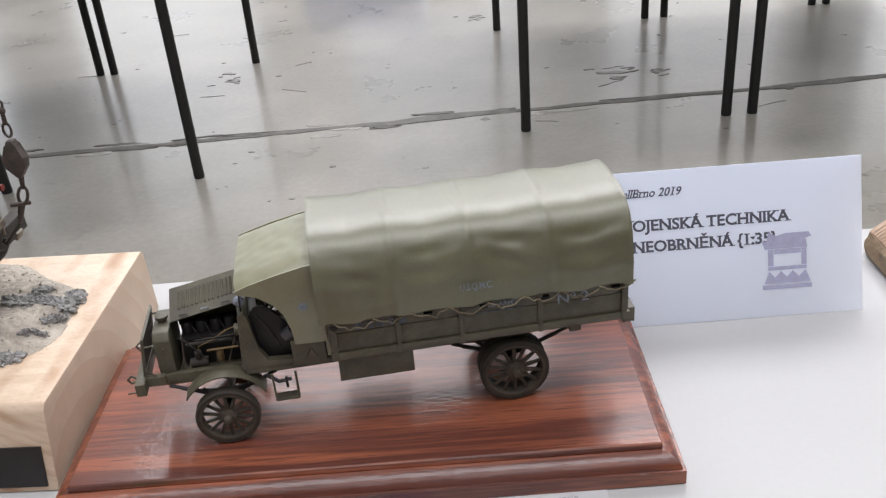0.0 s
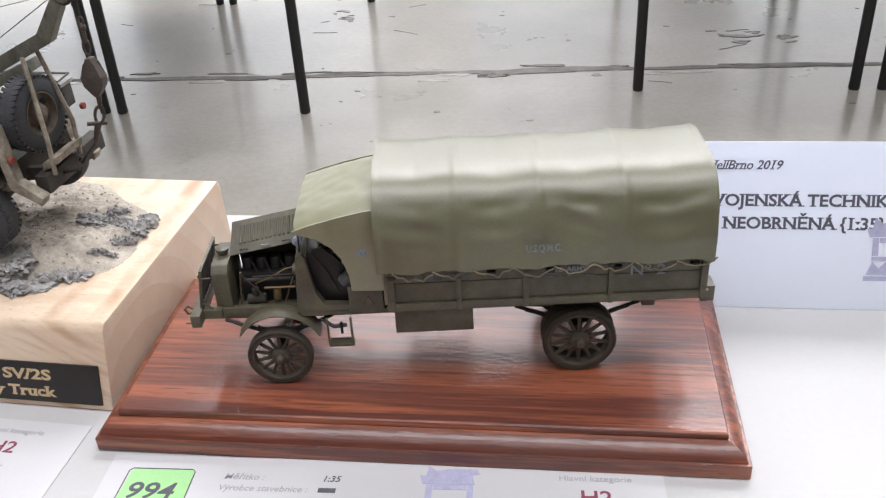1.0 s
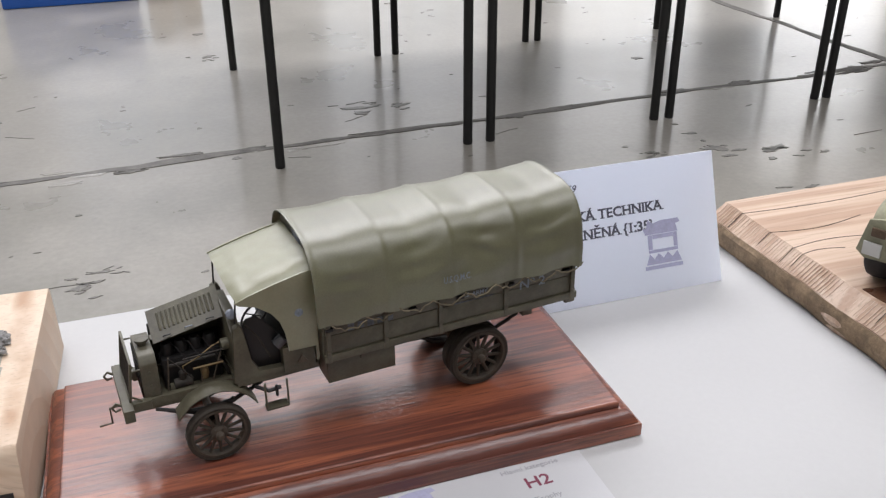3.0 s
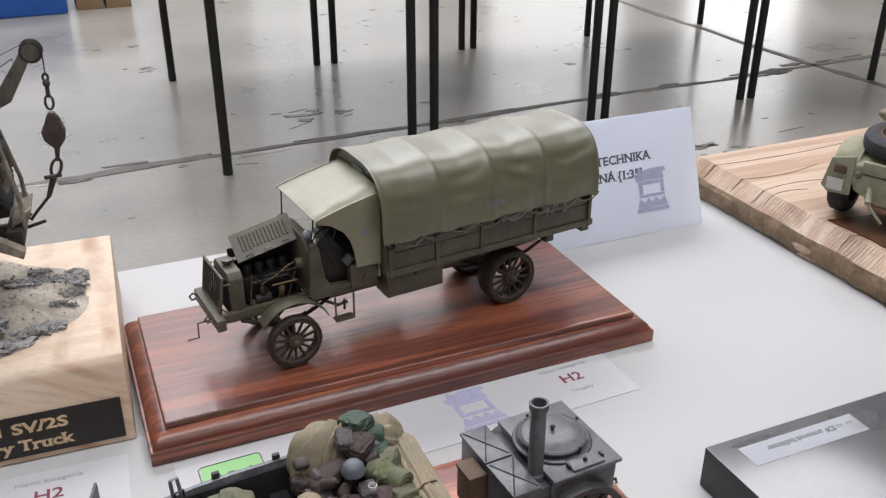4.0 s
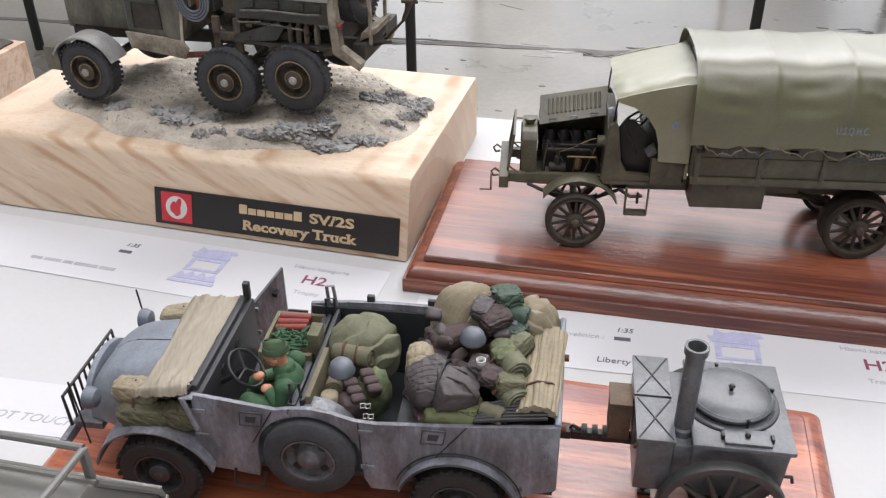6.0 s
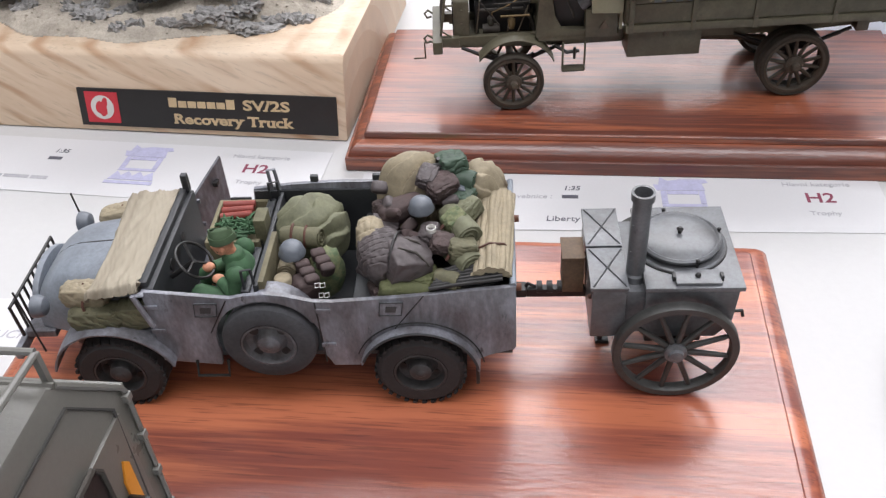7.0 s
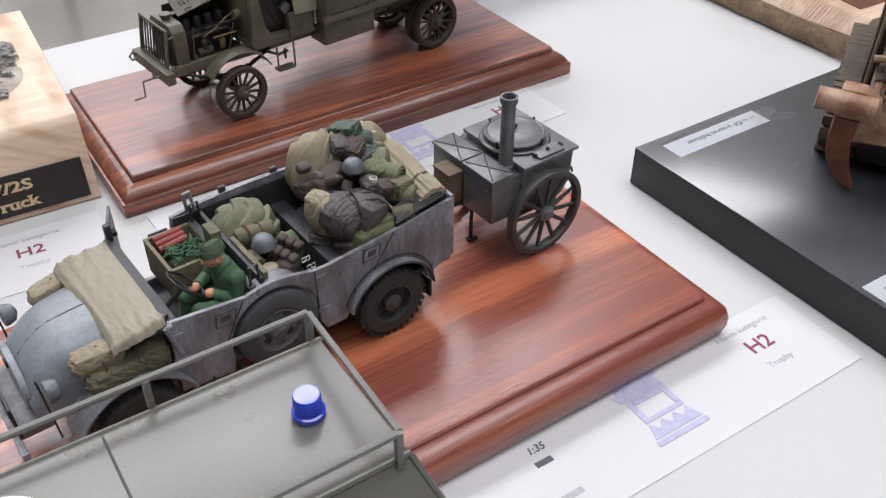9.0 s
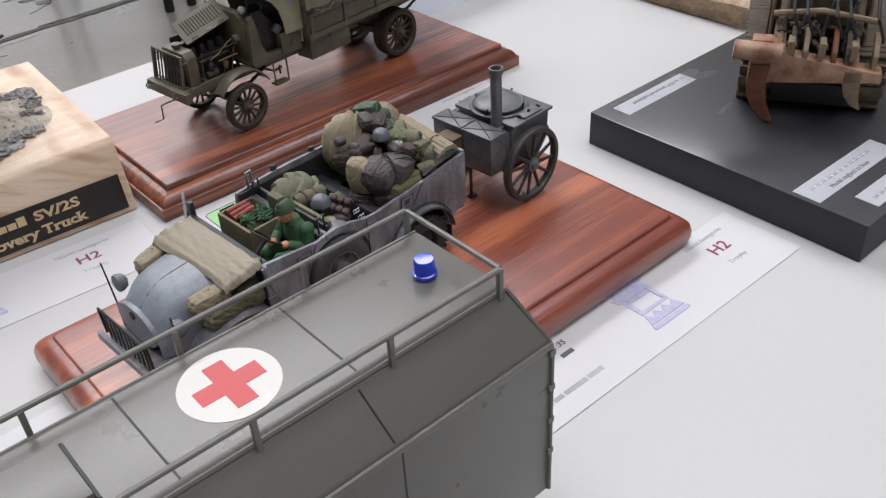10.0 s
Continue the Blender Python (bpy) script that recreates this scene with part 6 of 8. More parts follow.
            stow("water_bottle", "dark felt-covered water bottle in the heap", "bottle", bm, (PACK, HELMET)[i % 2])
        else:
            bm = blob(bmesh.new(), (x, y, z), (2.5, 1.8, 1.7), (rnd.uniform(-40, 40), rnd.uniform(-40, 40), rnd.uniform(0, 180)), 0.06, 0.4, 3, 0.5)
            stow("ammunition_pouch", "small leather pouch among the packs", "pouch", bm, (PACK, PACK_GREY)[i % 2])
    for pts in ([(6, 18, 49), (9, 19.5, 52), (13, 21, 51.5), (15, 21.5, 49)], [(9, 24.5, 50), (12, 22, 52), (14, 17.5, 51.5), (15, 15, 49)], [(8.5, 10, 46), (11, 11, 49.3), (14, 13, 49)]):
        stow("leather_strap", "red-brown leather strap over the rolls", "strap", tube(bmesh.new(), pts, 0.5, 6), STRAP)
    stow("mess_tin", "white enamel mug on the heap", "mug", lathe(bmesh.new(), [(1.2, 0), (1.35, 1.7), (1.15, 1.8), (1.0, 0.4)], 18, (4.6, 15.5, 51.2), "z"), DECAL_WHITE)
    bm = bmesh.new()
    tube(bm, [(5, 38, 52), (6, 37.5, 60)], 0.7, 8)
    tube(bm, [(3, 37, 57), (7.5, 36, 58.5)], 1.2, 8)
    stow("field_glasses", "dark binoculars standing on the heap", "binoculars", bm, BLACK)
    for i in range(7):
        bm = tube(bmesh.new(), [(4 + 0.6 * i, 2.4 + 0.85 * i, 42.6 + 0.3 * i), (12, 2.8 + 0.9 * i, 43.8 + 0.3 * i), (23.5, 3.4 + 1.0 * i, 45.0 + 0.3 * i)], 0.62, 7)
        stow("rifle", "dark rifle laid along the side rail", "rifle", bm, BLACK, "rifles along the side")
    # front wings
    for y, s in ((7.5, -1), (43, 1)):
        stow("bedroll", "tan blanket roll strapped on the front wing", "bedroll", creased((-92.5, y, 37.6), (7.6, 3.6, 3.7), (0, -6, 8 * s), 5.0, 0.07, (1.0, 0.2, 0.1), 0.4), TAN)
        stow("bedroll", "drab blanket roll strapped on the front wing", "bedroll", creased((-89.5, y + s * 3.0, 32.0), (8.6, 4.0, 4.0), (0, -4, 0), 5.0, 0.09, (0.9, 0.2, 0.5), 0.4), DRAB)
        stow("bedroll", "drab blanket roll strapped on the front wing", "bedroll", creased((-78.8, y + s * 2.2, 32.8), (5.0, 4.2, 4.4), (0, 0, 0), 4.0, 0.09, (0.6, 0.2, 0.8), 0.45), DRAB)
        bm = tube(bmesh.new(), [(-92, y - 5, 30), (-92, y - 4.5, 37), (-92, y, 41.4), (-92, y + 4, 37)], 0.4, 6)
        stow("leather_strap", "red-brown leather strap over the rolls", "strap", bm, STRAP)


load()


def kitchen():
    K = thing("field_kitchen", "grey scale-model field kitchen trailer with tall chimney", "model trailer", CAR_AT)
    for y, s in ((3.4, -1), (43, 1)):
        R = 17.4
        w = at(part("wheel", lathe(bmesh.new(), [(R * 0.86, -1.2), (R * 0.88, -1.7), (R * 0.985, -1.7), (R, -1.3), (R, 1.3), (R * 0.985, 1.7), (R * 0.88, 1.7), (R * 0.86, 1.2)], 48, ends=False), KIT_WHEEL, K), 71, y, R)
        part("hub", lathe(bmesh.new(), [(3.2, -s * 1.6), (3.2, s * 1.6), (2.2, s * 2.0), (2.0, s * 3.0), (0.6, s * 3.2)], 20), KITCHEN, w)
        me = mesh_of("spoke", cyl(bmesh.new(), (0, 0, 2.6), (0, 0, R * 0.875), 0.95, 0.7, 8), KIT_WHEEL)
        for k in range(12):
            at(part("spoke", me, KITCHEN, w), 0, 0, 0, 0, 30 * k + 9, 0)
    part("axle", cyl(bmesh.new(), (71, 4, 17.4), (71, 42, 17.4), 1.2), BLACK, K)
    # firebox and cauldron body
    bm = prism(bmesh.new(), [(62, 38), (87, 38), (86.2, 24), (82, 19), (63.5, 19), (62, 23)], "y", 7, 39, 0.4)
    part("stove_body", bm, KITCHEN, K)
    part("top_plate", box(bmesh.new(), 61.4, 87.6, 5.2, 40.4, 37.6, 39.0, 0.25), KITCHEN, K)
    part("flue_box", box(bmesh.new(), 57.0, 62.2, 8.0, 38.5, 20, 35.5, 0.4), KITCHEN, K)
    bm = lathe(bmesh.new(), [(10.2, 38.9), (10.2, 40.6), (11.3, 40.7), (11.4, 41.5), (10.7, 42.0), (10.2, 41.7), (9.4, 42.1), (6, 42.6), (0.1, 42.9)], 48, (72.6, 23.8, 0), "z")
    part("lid_seat", lathe(bmesh.new(), [(12.9, 38.9), (12.9, 39.6), (12.3, 39.9), (11.6, 39.6), (10.4, 39.5)], 48, (72.6, 23.8, 0), "z", first=False), KITCHEN, K)
    # black ring stands in for the shaded gap round the lid
    part("lid_gap_ring", tube(bmesh.new(), [(72.6 + 13.0 * math.cos(t), 23.8 + 13.0 * math.sin(t), 39.1) for t in (math.tau * k / 40 for k in range(40))], 0.35, 6, True), BLACK, K)
    lid = part("cauldron_lid", bm, KITCHEN, K, "domed round cauldron lid", smooth=30)
    for t in (0.2, 1.8, 3.4, 5.0):
        q = (72.6 + 11.6 * math.cos(t), 23.8 + 11.6 * math.sin(t))
        bm = cyl(bmesh.new(), (*q, 39), (*q, 42), 0.35, seg=8)
        blob(bm, (*q, 42.1), (0.6, 0.6, 0.5), rough=0, sub=2)
        part("lid_clamp", bm, BLACK, lid)
    part("lid_knob", lathe(bmesh.new(), [(0.5, 43.0), (0.6, 44.0), (1.0, 44.6), (0.5, 45.2)], 12, (72.6, 23.8, -0.4), "z"), BLACK, lid)
    part("hatch", box(bmesh.new(), 69.5, 81.5, 6.2, 11.8, 38.9, 39.9, 0.2), KITCHEN, K)
    part("hatch_knob", blob(bmesh.new(), (75.5, 9, 40.3), (0.8, 0.8, 0.8), rough=0, sub=2), BLACK, K)
    for x in (69.2, 81.8):
        part("hatch_clip", box(bmesh.new(), x - 0.4, x + 0.4, 8, 10, 39, 40.6, 0.1), BLACK, K)
    # chimney
    bm = lathe(bmesh.new(), [(3.0, 35.4), (3.0, 37.6), (2.5, 38.2), (2.5, 62.4), (3.1, 62.6), (3.1, 64.8), (2.4, 64.8), (2.2, 64), (2.2, 60)], 26, (59.6, 13.6, 0), "z")
    c = part("chimney", bm, KITCHEN, K, "tall round chimney with a collar")
    part("chimney_bore", cyl(bmesh.new(), (59.6, 13.6, 60.2), (59.6, 13.6, 60.9), 2.25, seg=20), BLACK, c)
    for z in (46, 55):
        part("chimney_rivet", blob(bmesh.new(), (57.6, 12.2, z), (0.4, 0.4, 0.4), rough=0, sub=1), KITCHEN, c)
    # two lockers in front with crossed ribs on the lids
    for y0, y1 in ((6.0, 23.0), (23.8, 41.0)):
        part("locker", box(bmesh.new(), 47.6, 56.8, y0 + 0.4, y1 - 0.4, 20, 37.4, 0.3), KITCHEN, K)
        lid = part("locker_lid", box(bmesh.new(), 47.0, 57.2, y0, y1, 37.4, 38.5, 0.2), KITCHEN, K)
        for a, b2 in (((47.8, y0 + 0.8), (56.6, y1 - 0.8)), ((47.8, y1 - 0.8), (56.6, y0 + 0.8))):
            part("rib", tube(bmesh.new(), [(*a, 38.6), (*b2, 38.6)], 0.25, 5), GREY_DARK, lid)
        part("lock", blob(bmesh.new(), (47.2, y0 + 3, 33), (0.6, 0.6, 0.9), rough=0, sub=2), STRAP, K)
    # tow bar, tool box, legs
    part("tow_bar", box(bmesh.new(), 30.5, 50, CY - 1.2, CY + 1.2, 19, 22, 0.3), BLACK, K)
    bm = tube(bmesh.new(), [(29.5, CY, 21), (31, CY, 23.5), (33, CY, 22)], 0.6)
    for x in (33.5, 36.5, 39.5):
        cyl(bm, (x, CY, 22), (x + 1.6, CY, 22), 1.9, seg=10)
    part("coupling", bm, BLACK, K)
    part("tool_box", box(bmesh.new(), 40.8, 46.9, 22.4, 31.2, 22, 34.6, 0.4), BROWN_BOX, K, "brown wooden box on the tow bar")
    part("tool_box_lid", box(bmesh.new(), 40.4, 46.9, 22.0, 31.6, 34.6, 35.5, 0.2), BROWN_BOX, K)
    for y in (24,):
        bm = tube(bmesh.new(), [(53.5, y, 21), (53, y, 9), (53, y, 1.2)], 0.8)
        box(bm, 51.6, 55.6, y - 1.4, y + 1.4, 0, 1.2, 0.2)
        part("prop_leg", bm, BLACK, K)
    part("ash_pan", box(bmesh.new(), 64, 80, 12, 34, 12, 19.2, 0.5), BLACK, K)
    for y in (9, 37):
        part("tail_hook", tube(bmesh.new(), [(86.5, y, 27), (89, y, 27), (89.5, y, 25)], 0.5), BLACK, K)


kitchen()

# ---- the oak block with the recovery truck ----
BLOCK_AT = pose(-0.131, 0.022, TOP + 0.0003, 0, 0, -3)
TOPZ = 36.8


def block():
    B = thing("wooden_block", "thick pale oak block carrying a recovery truck diorama", "display block", BLOCK_AT)
    out = [(0, 0), (8.5, TOPZ - 2.5), (11, TOPZ), (133, TOPZ), (135.5, TOPZ - 2), (137, 0)]
    bm = prism(bmesh.new(), out, "x", -236, 0, 1.1)
    ob = part("oak_body", bm, ASH, B)
    ob.data.materials.append(ASH_END)
    for f in ob.data.polygons:
        if abs(f.normal.x) > 0.6:
            f.material_index = 1
    # black title plate on the front face, which leans back
    lean = math.degrees(math.atan2(8.5, TOPZ - 2.5))
    face = mpose(-126, 0.75, 2.5, 90 - lean, 0, 0)
    pl = new("title_plate", mesh_of("title_plate", box(bmesh.new(), 0, 122, 0, 17.6, 0.1, 1.0, 0.12), PLAQUE))
    pl.parent, pl.matrix_basis = B, face
    tagged(pl, "black title plate with gold lettering")
    def gold(text, x, y, size, bold=0.12, wide=1.0):
        lettering(text, size, GOLD, pl, mpose(x, y, 1.05), bold, wide=wide, label="gold lettering", serif=0.07, thick=0.1)
    # the maker's name stands as a plain bar in the lettering's colour
    for k in range(7):
        bar = box(bmesh.new(), 44 + 4.55 * k, 47.9 + 4.55 * k, 10.2, 13.2 if k not in (0, 6) else 14.6, 1.0, 1.15)
        part("gold_bar", bar, GOLD, pl)
    gold("SV/2S", 79, 10.2, 6.3, 0.2, 1.5)
    gold("Recovery Truck", 45.5, 2.7, 6.3, 0.2, 1.36)
    part("red_square", box(bmesh.new(), 3.5, 19.5, 1.6, 16.0, 0.9, 1.15), LOGO_RED, pl)
    part("white_disc", cyl(bmesh.new(), (11.5, 8.8, 1.1), (11.5, 8.8, 1.3), 5.6, seg=30), DECAL_WHITE, pl)
    part("red_mark", blob(bmesh.new(), (11.0, 8.0, 1.3), (2.6, 3.6, 0.14), (0, 0, 20), 0.25, 0.5, 3), LOGO_RED, pl)
    part("red_mark", blob(bmesh.new(), (12.6, 10.6, 1.3), (1.5, 3.0, 0.14), (0, 0, -25), 0.25, 0.5, 3), LOGO_RED, pl)


block()


def ground_height(x, y):
    """Height of the mud over the block, in the block's millimetres."""
    cx, cyy = -112, 74
    r = math.sqrt(((x - cx) / 100) ** 2 + ((y - cyy) / 56) ** 2) + 0.13 * noise.noise(Vector((x * 0.03, y * 0.03, 4)))
    k = max(0, min(1, (1.02 - r) / 0.16))
    k = k * k * (3 - 2 * k)
    h = 3.2 + 2.2 * noise.noise(Vector((x * 0.035, y * 0.05, 1))) + 1.3 * noise.noise(Vector((x * 0.12, y * 0.14, 2))) + 1.0 * noise.noise(Vector((x * 0.4, y * 0.4, 3))) + 0.7 * noise.noise(Vector((x * 0.9, y * 0.9, 6)))
    h += 8.0 * math.exp(-((x + 62) / 26) ** 2 - ((y - 52) / 20) ** 2)
    return k * max(0.6, h)


def mud():
    bm = bmesh.new()
    nx, ny = 210, 130
    grid = {}
    for i in range(nx + 1):
        for j in range(ny + 1):
            x, y = -222 + 216 * i / nx, 14 + 118 * j / ny
            h = ground_height(x, y)
            if h > 0.02:
                grid[i, j] = bm.verts.new((x, y, TOPZ + h + 0.05))
    for i in range(nx):
        for j in range(ny):
            q = [grid.get(k) for k in ((i, j), (i + 1, j), (i + 1, j + 1), (i, j + 1))]
            if all(q):
                bm.faces.new(q)
    single("mud_ground", bm, MUD, "dry cracked mud modelled on the oak block", "diorama ground", BLOCK_AT, kind="stuff", smooth=70)
    # broken asphalt slabs lying in the mud
    rnd = random.Random(3)
    spots = [(-28, 80, 15), (-38, 88, 12), (-20, 88, 9), (-48, 36, 16), (-66, 32, 12), (-30, 42, 11), (-84, 30, 8), (-120, 36, 13), (-136, 44, 10), (-160, 38, 9), (-16, 70, 7), (-22, 56, 6), (-104, 26, 7), (-55, 44, 8)]
    for x, y, r in spots:
        for k in range(4):
            px, py, pr = x + rnd.uniform(-r, r) * 0.8, y + rnd.uniform(-r, r) * 0.4, r * rnd.uniform(0.2, 0.6)
            bm = blob(bmesh.new(), (0, 0, 0), (pr, pr * 0.62, 2.6), (0, 0, rnd.uniform(-30, 30)), 0.6, 0.5, 4, 0.5)
            for v in bm.verts:
                v.co.z = 0.75 * v.co.z + 1.1 * noise.noise(v.co * 0.55 + Vector((x, y, k))) + 0.9 * noise.noise(v.co * 1.3) + 0.5 * noise.noise(v.co * 2.7)
            m = BLOCK_AT @ mpose(px, py, TOPZ + ground_height(px, py) - 0.2, rnd.uniform(-8, 8), rnd.uniform(-8, 8), 0)
            single("rubble_slab", bm, RUBBLE, "broken grey asphalt slab in the mud", "rubble", m, "broken asphalt in the mud", smooth=30)
    bm = bmesh.new()
    for _ in range(1100):
        x, y = rnd.uniform(-205, -14), rnd.uniform(22, 122)
        h = ground_height(x, y)
        if h > 0.6:
            r = rnd.uniform(0.2, 0.75)
            got = bmesh.ops.create_icosphere(bm, subdivisions=1, radius=r, matrix=Matrix.Translation((x, y, TOPZ + h + 0.25 * r)))
            for v in got["verts"]:
                v.co += 0.3 * r * noise.noise_vector(v.co * 2)
    single("pebbles", bm, MUD, "loose clods and pebbles on the mud", "gravel", BLOCK_AT, kind="stuff")


mud()

REC_AT = pose(-0.193, 0.063, 0.7868, 0, 0, -4)
REC = thing("model_recovery_truck", "weathered six-wheeled scale-model recovery truck with crane jib", "model truck", REC_AT)


def recovery():
    R = REC
    cy = 33.0
    for x, z in ((0, 30.0), (-35.5, 25.0), (-112, 22.5)):
        for y, s in ((3.5, -1), (2 * cy - 3.5, 1)):
            r = 16.0 if x > -100 else 15.2
            w = disc_wheel(R, x, y, z, r, 9, s, RUBBER_GREY, WHEEL_BROWN, 6, 36 if y < 20 else 0, 0.75)
            for ring, thick in ((0.545, 0.42), (0.26, 0.4)):
                part("rim_ring", tube(bmesh.new(), [(ring * r * math.cos(t), s * (4.45 if ring > 0.5 else 3.9), ring * r * math.sin(t)) for t in (math.tau * k / 32 for k in range(32))], thick, 6, True), OCHRE, w, "worn ochre ring on the rim")
    part("axle", cyl(bmesh.new(), (0, 8, 30), (0, 58, 30), 2.2), GRIME_SHADE, R)
    part("axle", cyl(bmesh.new(), (-35.5, 8, 25), (-35.5, 58, 25), 2.2), GRIME_SHADE, R)
    part("axle", cyl(bmesh.new(), (-112, 8, 22.5), (-112, 58, 22.5), 2.0), GRIME_SHADE, R)
    for y in (20, 44):
        part("frame_rail", prism(bmesh.new(), [(-130, 33), (-130, 39), (28, 45), (28, 39)], "y", y, y + 3, 0.3), GRIME_SHADE, R)
    bm = tube(bmesh.new(), [(-36, 12, 26), (-18, 13, 34), (0, 12, 31)], 2.2, 8)
    part("rocker_beam", bm, GRIME_SHADE, R)
    part("winch_case", box(bmesh.new(), -30, 16, 14, 52, 40, 50, 1), GRIME_SHADE, R)
    # side lockers with raised-lip tops
    for y0, y1 in ((2.5, 21), (45, 63.5)):
        lx = -27 if y0 < 20 else -44
        b = part("side_locker", box(bmesh.new(), lx, 18, y0, y1, 56, 66.5, 0.6), SCAM_DARK, R)
        part("locker_top", box(bmesh.new(), lx - 1, 19, y0 - 0.8, y1 + 0.8, 66.5, 68.2, 0.3), SCAM_TOP, b, "worn pale metal locker top")
        part("lip", tube(bmesh.new(), [(lx, y0, 69), (lx, y1, 70), (18, y1, 70), (18, y0, 69)], 0.55), SCAM, b)
        for k in range(3):
            x = lx + 6 + 15 * k
            part("locker_strap", box(bmesh.new(), x - 0.25, x + 0.25, y0 - 0.6, y1 + 0.6, 68.2, 68.6, 0.1), SCAM, b)
            part("rail_post", cyl(bmesh.new(), (x, y1, 67), (x, y1, 70.4), 0.4, seg=8), GRIME_SHADE, b)
        ys = y0 - 0.9 if y0 < 20 else y1 + 0.9
        part("towed_bar", tube(bmesh.new(), [(-24, ys, 60), (-10, ys, 61), (8, ys, 60.4), (15, ys, 61)], 0.6), SCAM, b)
        for x in (-18, -6, 6, 14):
            part("latch", box(bmesh.new(), x - 1, x + 1, ys - 0.3, ys + 0.8, 62, 65, 0.2), GRIME_SHADE, b)
        part("tool_tray", prism(bmesh.new(), [(-30, 44), (-27, 48.5), (-6, 55.5), (-4, 53), (-8, 47)], "y", y0 + 0.5, y0 + 5), SCAM_DARK, R)
        for x in (-2, 2, 6, 11):
            part("bottle", lathe(bmesh.new(), [(1.3, 46), (1.4, 53), (0.6, 55.5)], 12, (x, y0 + 3 if y0 < 20 else y1 - 3, 0), "z"), MUD_STEEL if x in (2, 6) else SCAM, R)
        part("shelf", box(bmesh.new(), -24, 17, y0, y0 + 9, 44, 45.5), GRIME_SHADE, R)
        bm = box(bmesh.new(), -41, -26.5, y0 + 1.5, y0 + 3.5, 32, 36, 0.2)
        box(bm, -41, -37.5, y0 + 1.5, y0 + 3.5, 36, 55, 0.3)
        box(bm, -30, -26.5, y0 + 1.5, y0 + 3.5, 36, 55, 0.3)
        box(bm, -41, -26.5, y0 + 1.5, y0 + 3.5, 44, 48, 0.3)
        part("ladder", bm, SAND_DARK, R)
        # bent rear plate
        bm = prism(bmesh.new(), [(17, 70), (21, 70), (22.5, 46), (33, 39.5), (31.5, 36), (19, 43)], "y", y0 + 0.3, y0 + 5.5, 0.4)
        part("rear_post", bm, SCAM_LIGHT, R, "bleached bent steel plate at the tail")
    rnd = random.Random(17)
    for k in range(70):
        back = k % 2
        x, y, z = (rnd.uniform(-26, 16), rnd.uniform(4, 15), rnd.uniform(42, 56)) if not back else (rnd.uniform(-50, 16), rnd.uniform(22, 44), rnd.uniform(52, 70))
        m = (GRIME_SHADE, SCAM, MUD_STEEL, RUST, GRIME_SHADE, SCAM_TOP)[k % 6]
        if k % 3 == 0:
            pts = [(x + rnd.uniform(-5, 5), y + rnd.uniform(-3, 3), z + rnd.uniform(-4, 4)) for _ in range(4)]
            part("hose", tube(bmesh.new(), pts, rnd.uniform(0.3, 0.7), 6), m, R)
        elif k % 3 == 1:
            part("fitting", cyl(bmesh.new(), (x, y, z), (x + rnd.uniform(-4, 4), y + rnd.uniform(-2, 2), z + rnd.uniform(-3, 3)), rnd.uniform(0.6, 1.6), seg=10), m, R)
        else:
            a, b, c2 = rnd.uniform(0.8, 3), rnd.uniform(0.8, 2), rnd.uniform(0.6, 2.4)
            part("bracket", box(bmesh.new(), x - a, x + a, y - b, y + b, z - c2, z + c2, 0.2), m, R)
    for x, z in ((0, 30.0), (-35.5, 25.0), (-112, 22.5)):
        part("hub_end", lathe(bmesh.new(), [(2.0, 0), (1.8, -1.0), (1.1, -1.5), (0.3, -1.6)], 16, (x, -1.0, z), "y"), SCAM_TOP, R)
    for y in (4.0, 60.0):
        part("tail_lamp", cyl(bmesh.new(), (22.4, y, 56), (24.0, y, 56), 1.5), RED_THING, R, "small red tail lamp")
    for k in range(5):
        # jerrycans, rolled sheets and tools on the deck between cab and lockers
        part("deck_box", box(bmesh.new(), -49 + 0.5 * k, -45 + 0.8 * k, 6 + 9 * k, 13 + 9 * k, 54, 66 + 3 * (k % 3), 0.5), (RUST, SCAM_DARK, MUD_STEEL, SCAM, GRIME_SHADE)[k], R)
        part("pry_bar", tube(bmesh.new(), [(-26 + 4 * k, 1.6, 54.6), (-14 + 5 * k, 1.2, 55.6 - 0.5 * k)], 0.45, 6), (SCAM, GRIME_SHADE)[k % 2], R)
    part("fuel_can", box(bmesh.new(), -36, -29, 8, 16, 56, 67, 0.5), MUD_STEEL, R)
    part("tie_rod", tube(bmesh.new(), [(-45, 12, 71), (-30, 12, 74), (18, 12, 73.5)], 0.6), GRIME_SHADE, R)
    # cab
    out = [(-87, 42), (-88, 74), (-84, 80), (-56, 88), (-53, 86), (-53, 56), (-57, 42)]
    c = part("cab", prism(bmesh.new(), out, "y", 5, 61, 1.0), SCAM, R)
    part("cab_roof", sheet(bmesh.new(), lambda u, v: (-90 + 37 * u, 3 + 60 * v, 78.5 + 9.5 * u + 4.5 * (1 - abs(2 * v - 1) ** 3)), 12, 20, 1.2), ROOF, R, "faded sloping cab roof")
    # dark sheet on the solid cab, painted in for the shaded doorway
    part("doorway_shade", prism(bmesh.new(), [(-86, 46), (-86, 74), (-84, 77), (-69, 80), (-68, 46)], "y", 4.4, 5.3), GRIME_SHADE, c)
    for x0, x1, z0, z1 in ((-85.5, -82.5, 46, 75), (-77.8, -76.2, 60, 77.5), (-85, -69, 58.6, 60.4)):
        part("door_frame", box(bmesh.new(), x0, x1, 3.7, 4.6, z0, z1, 0.2), SCAM_DARK, c)
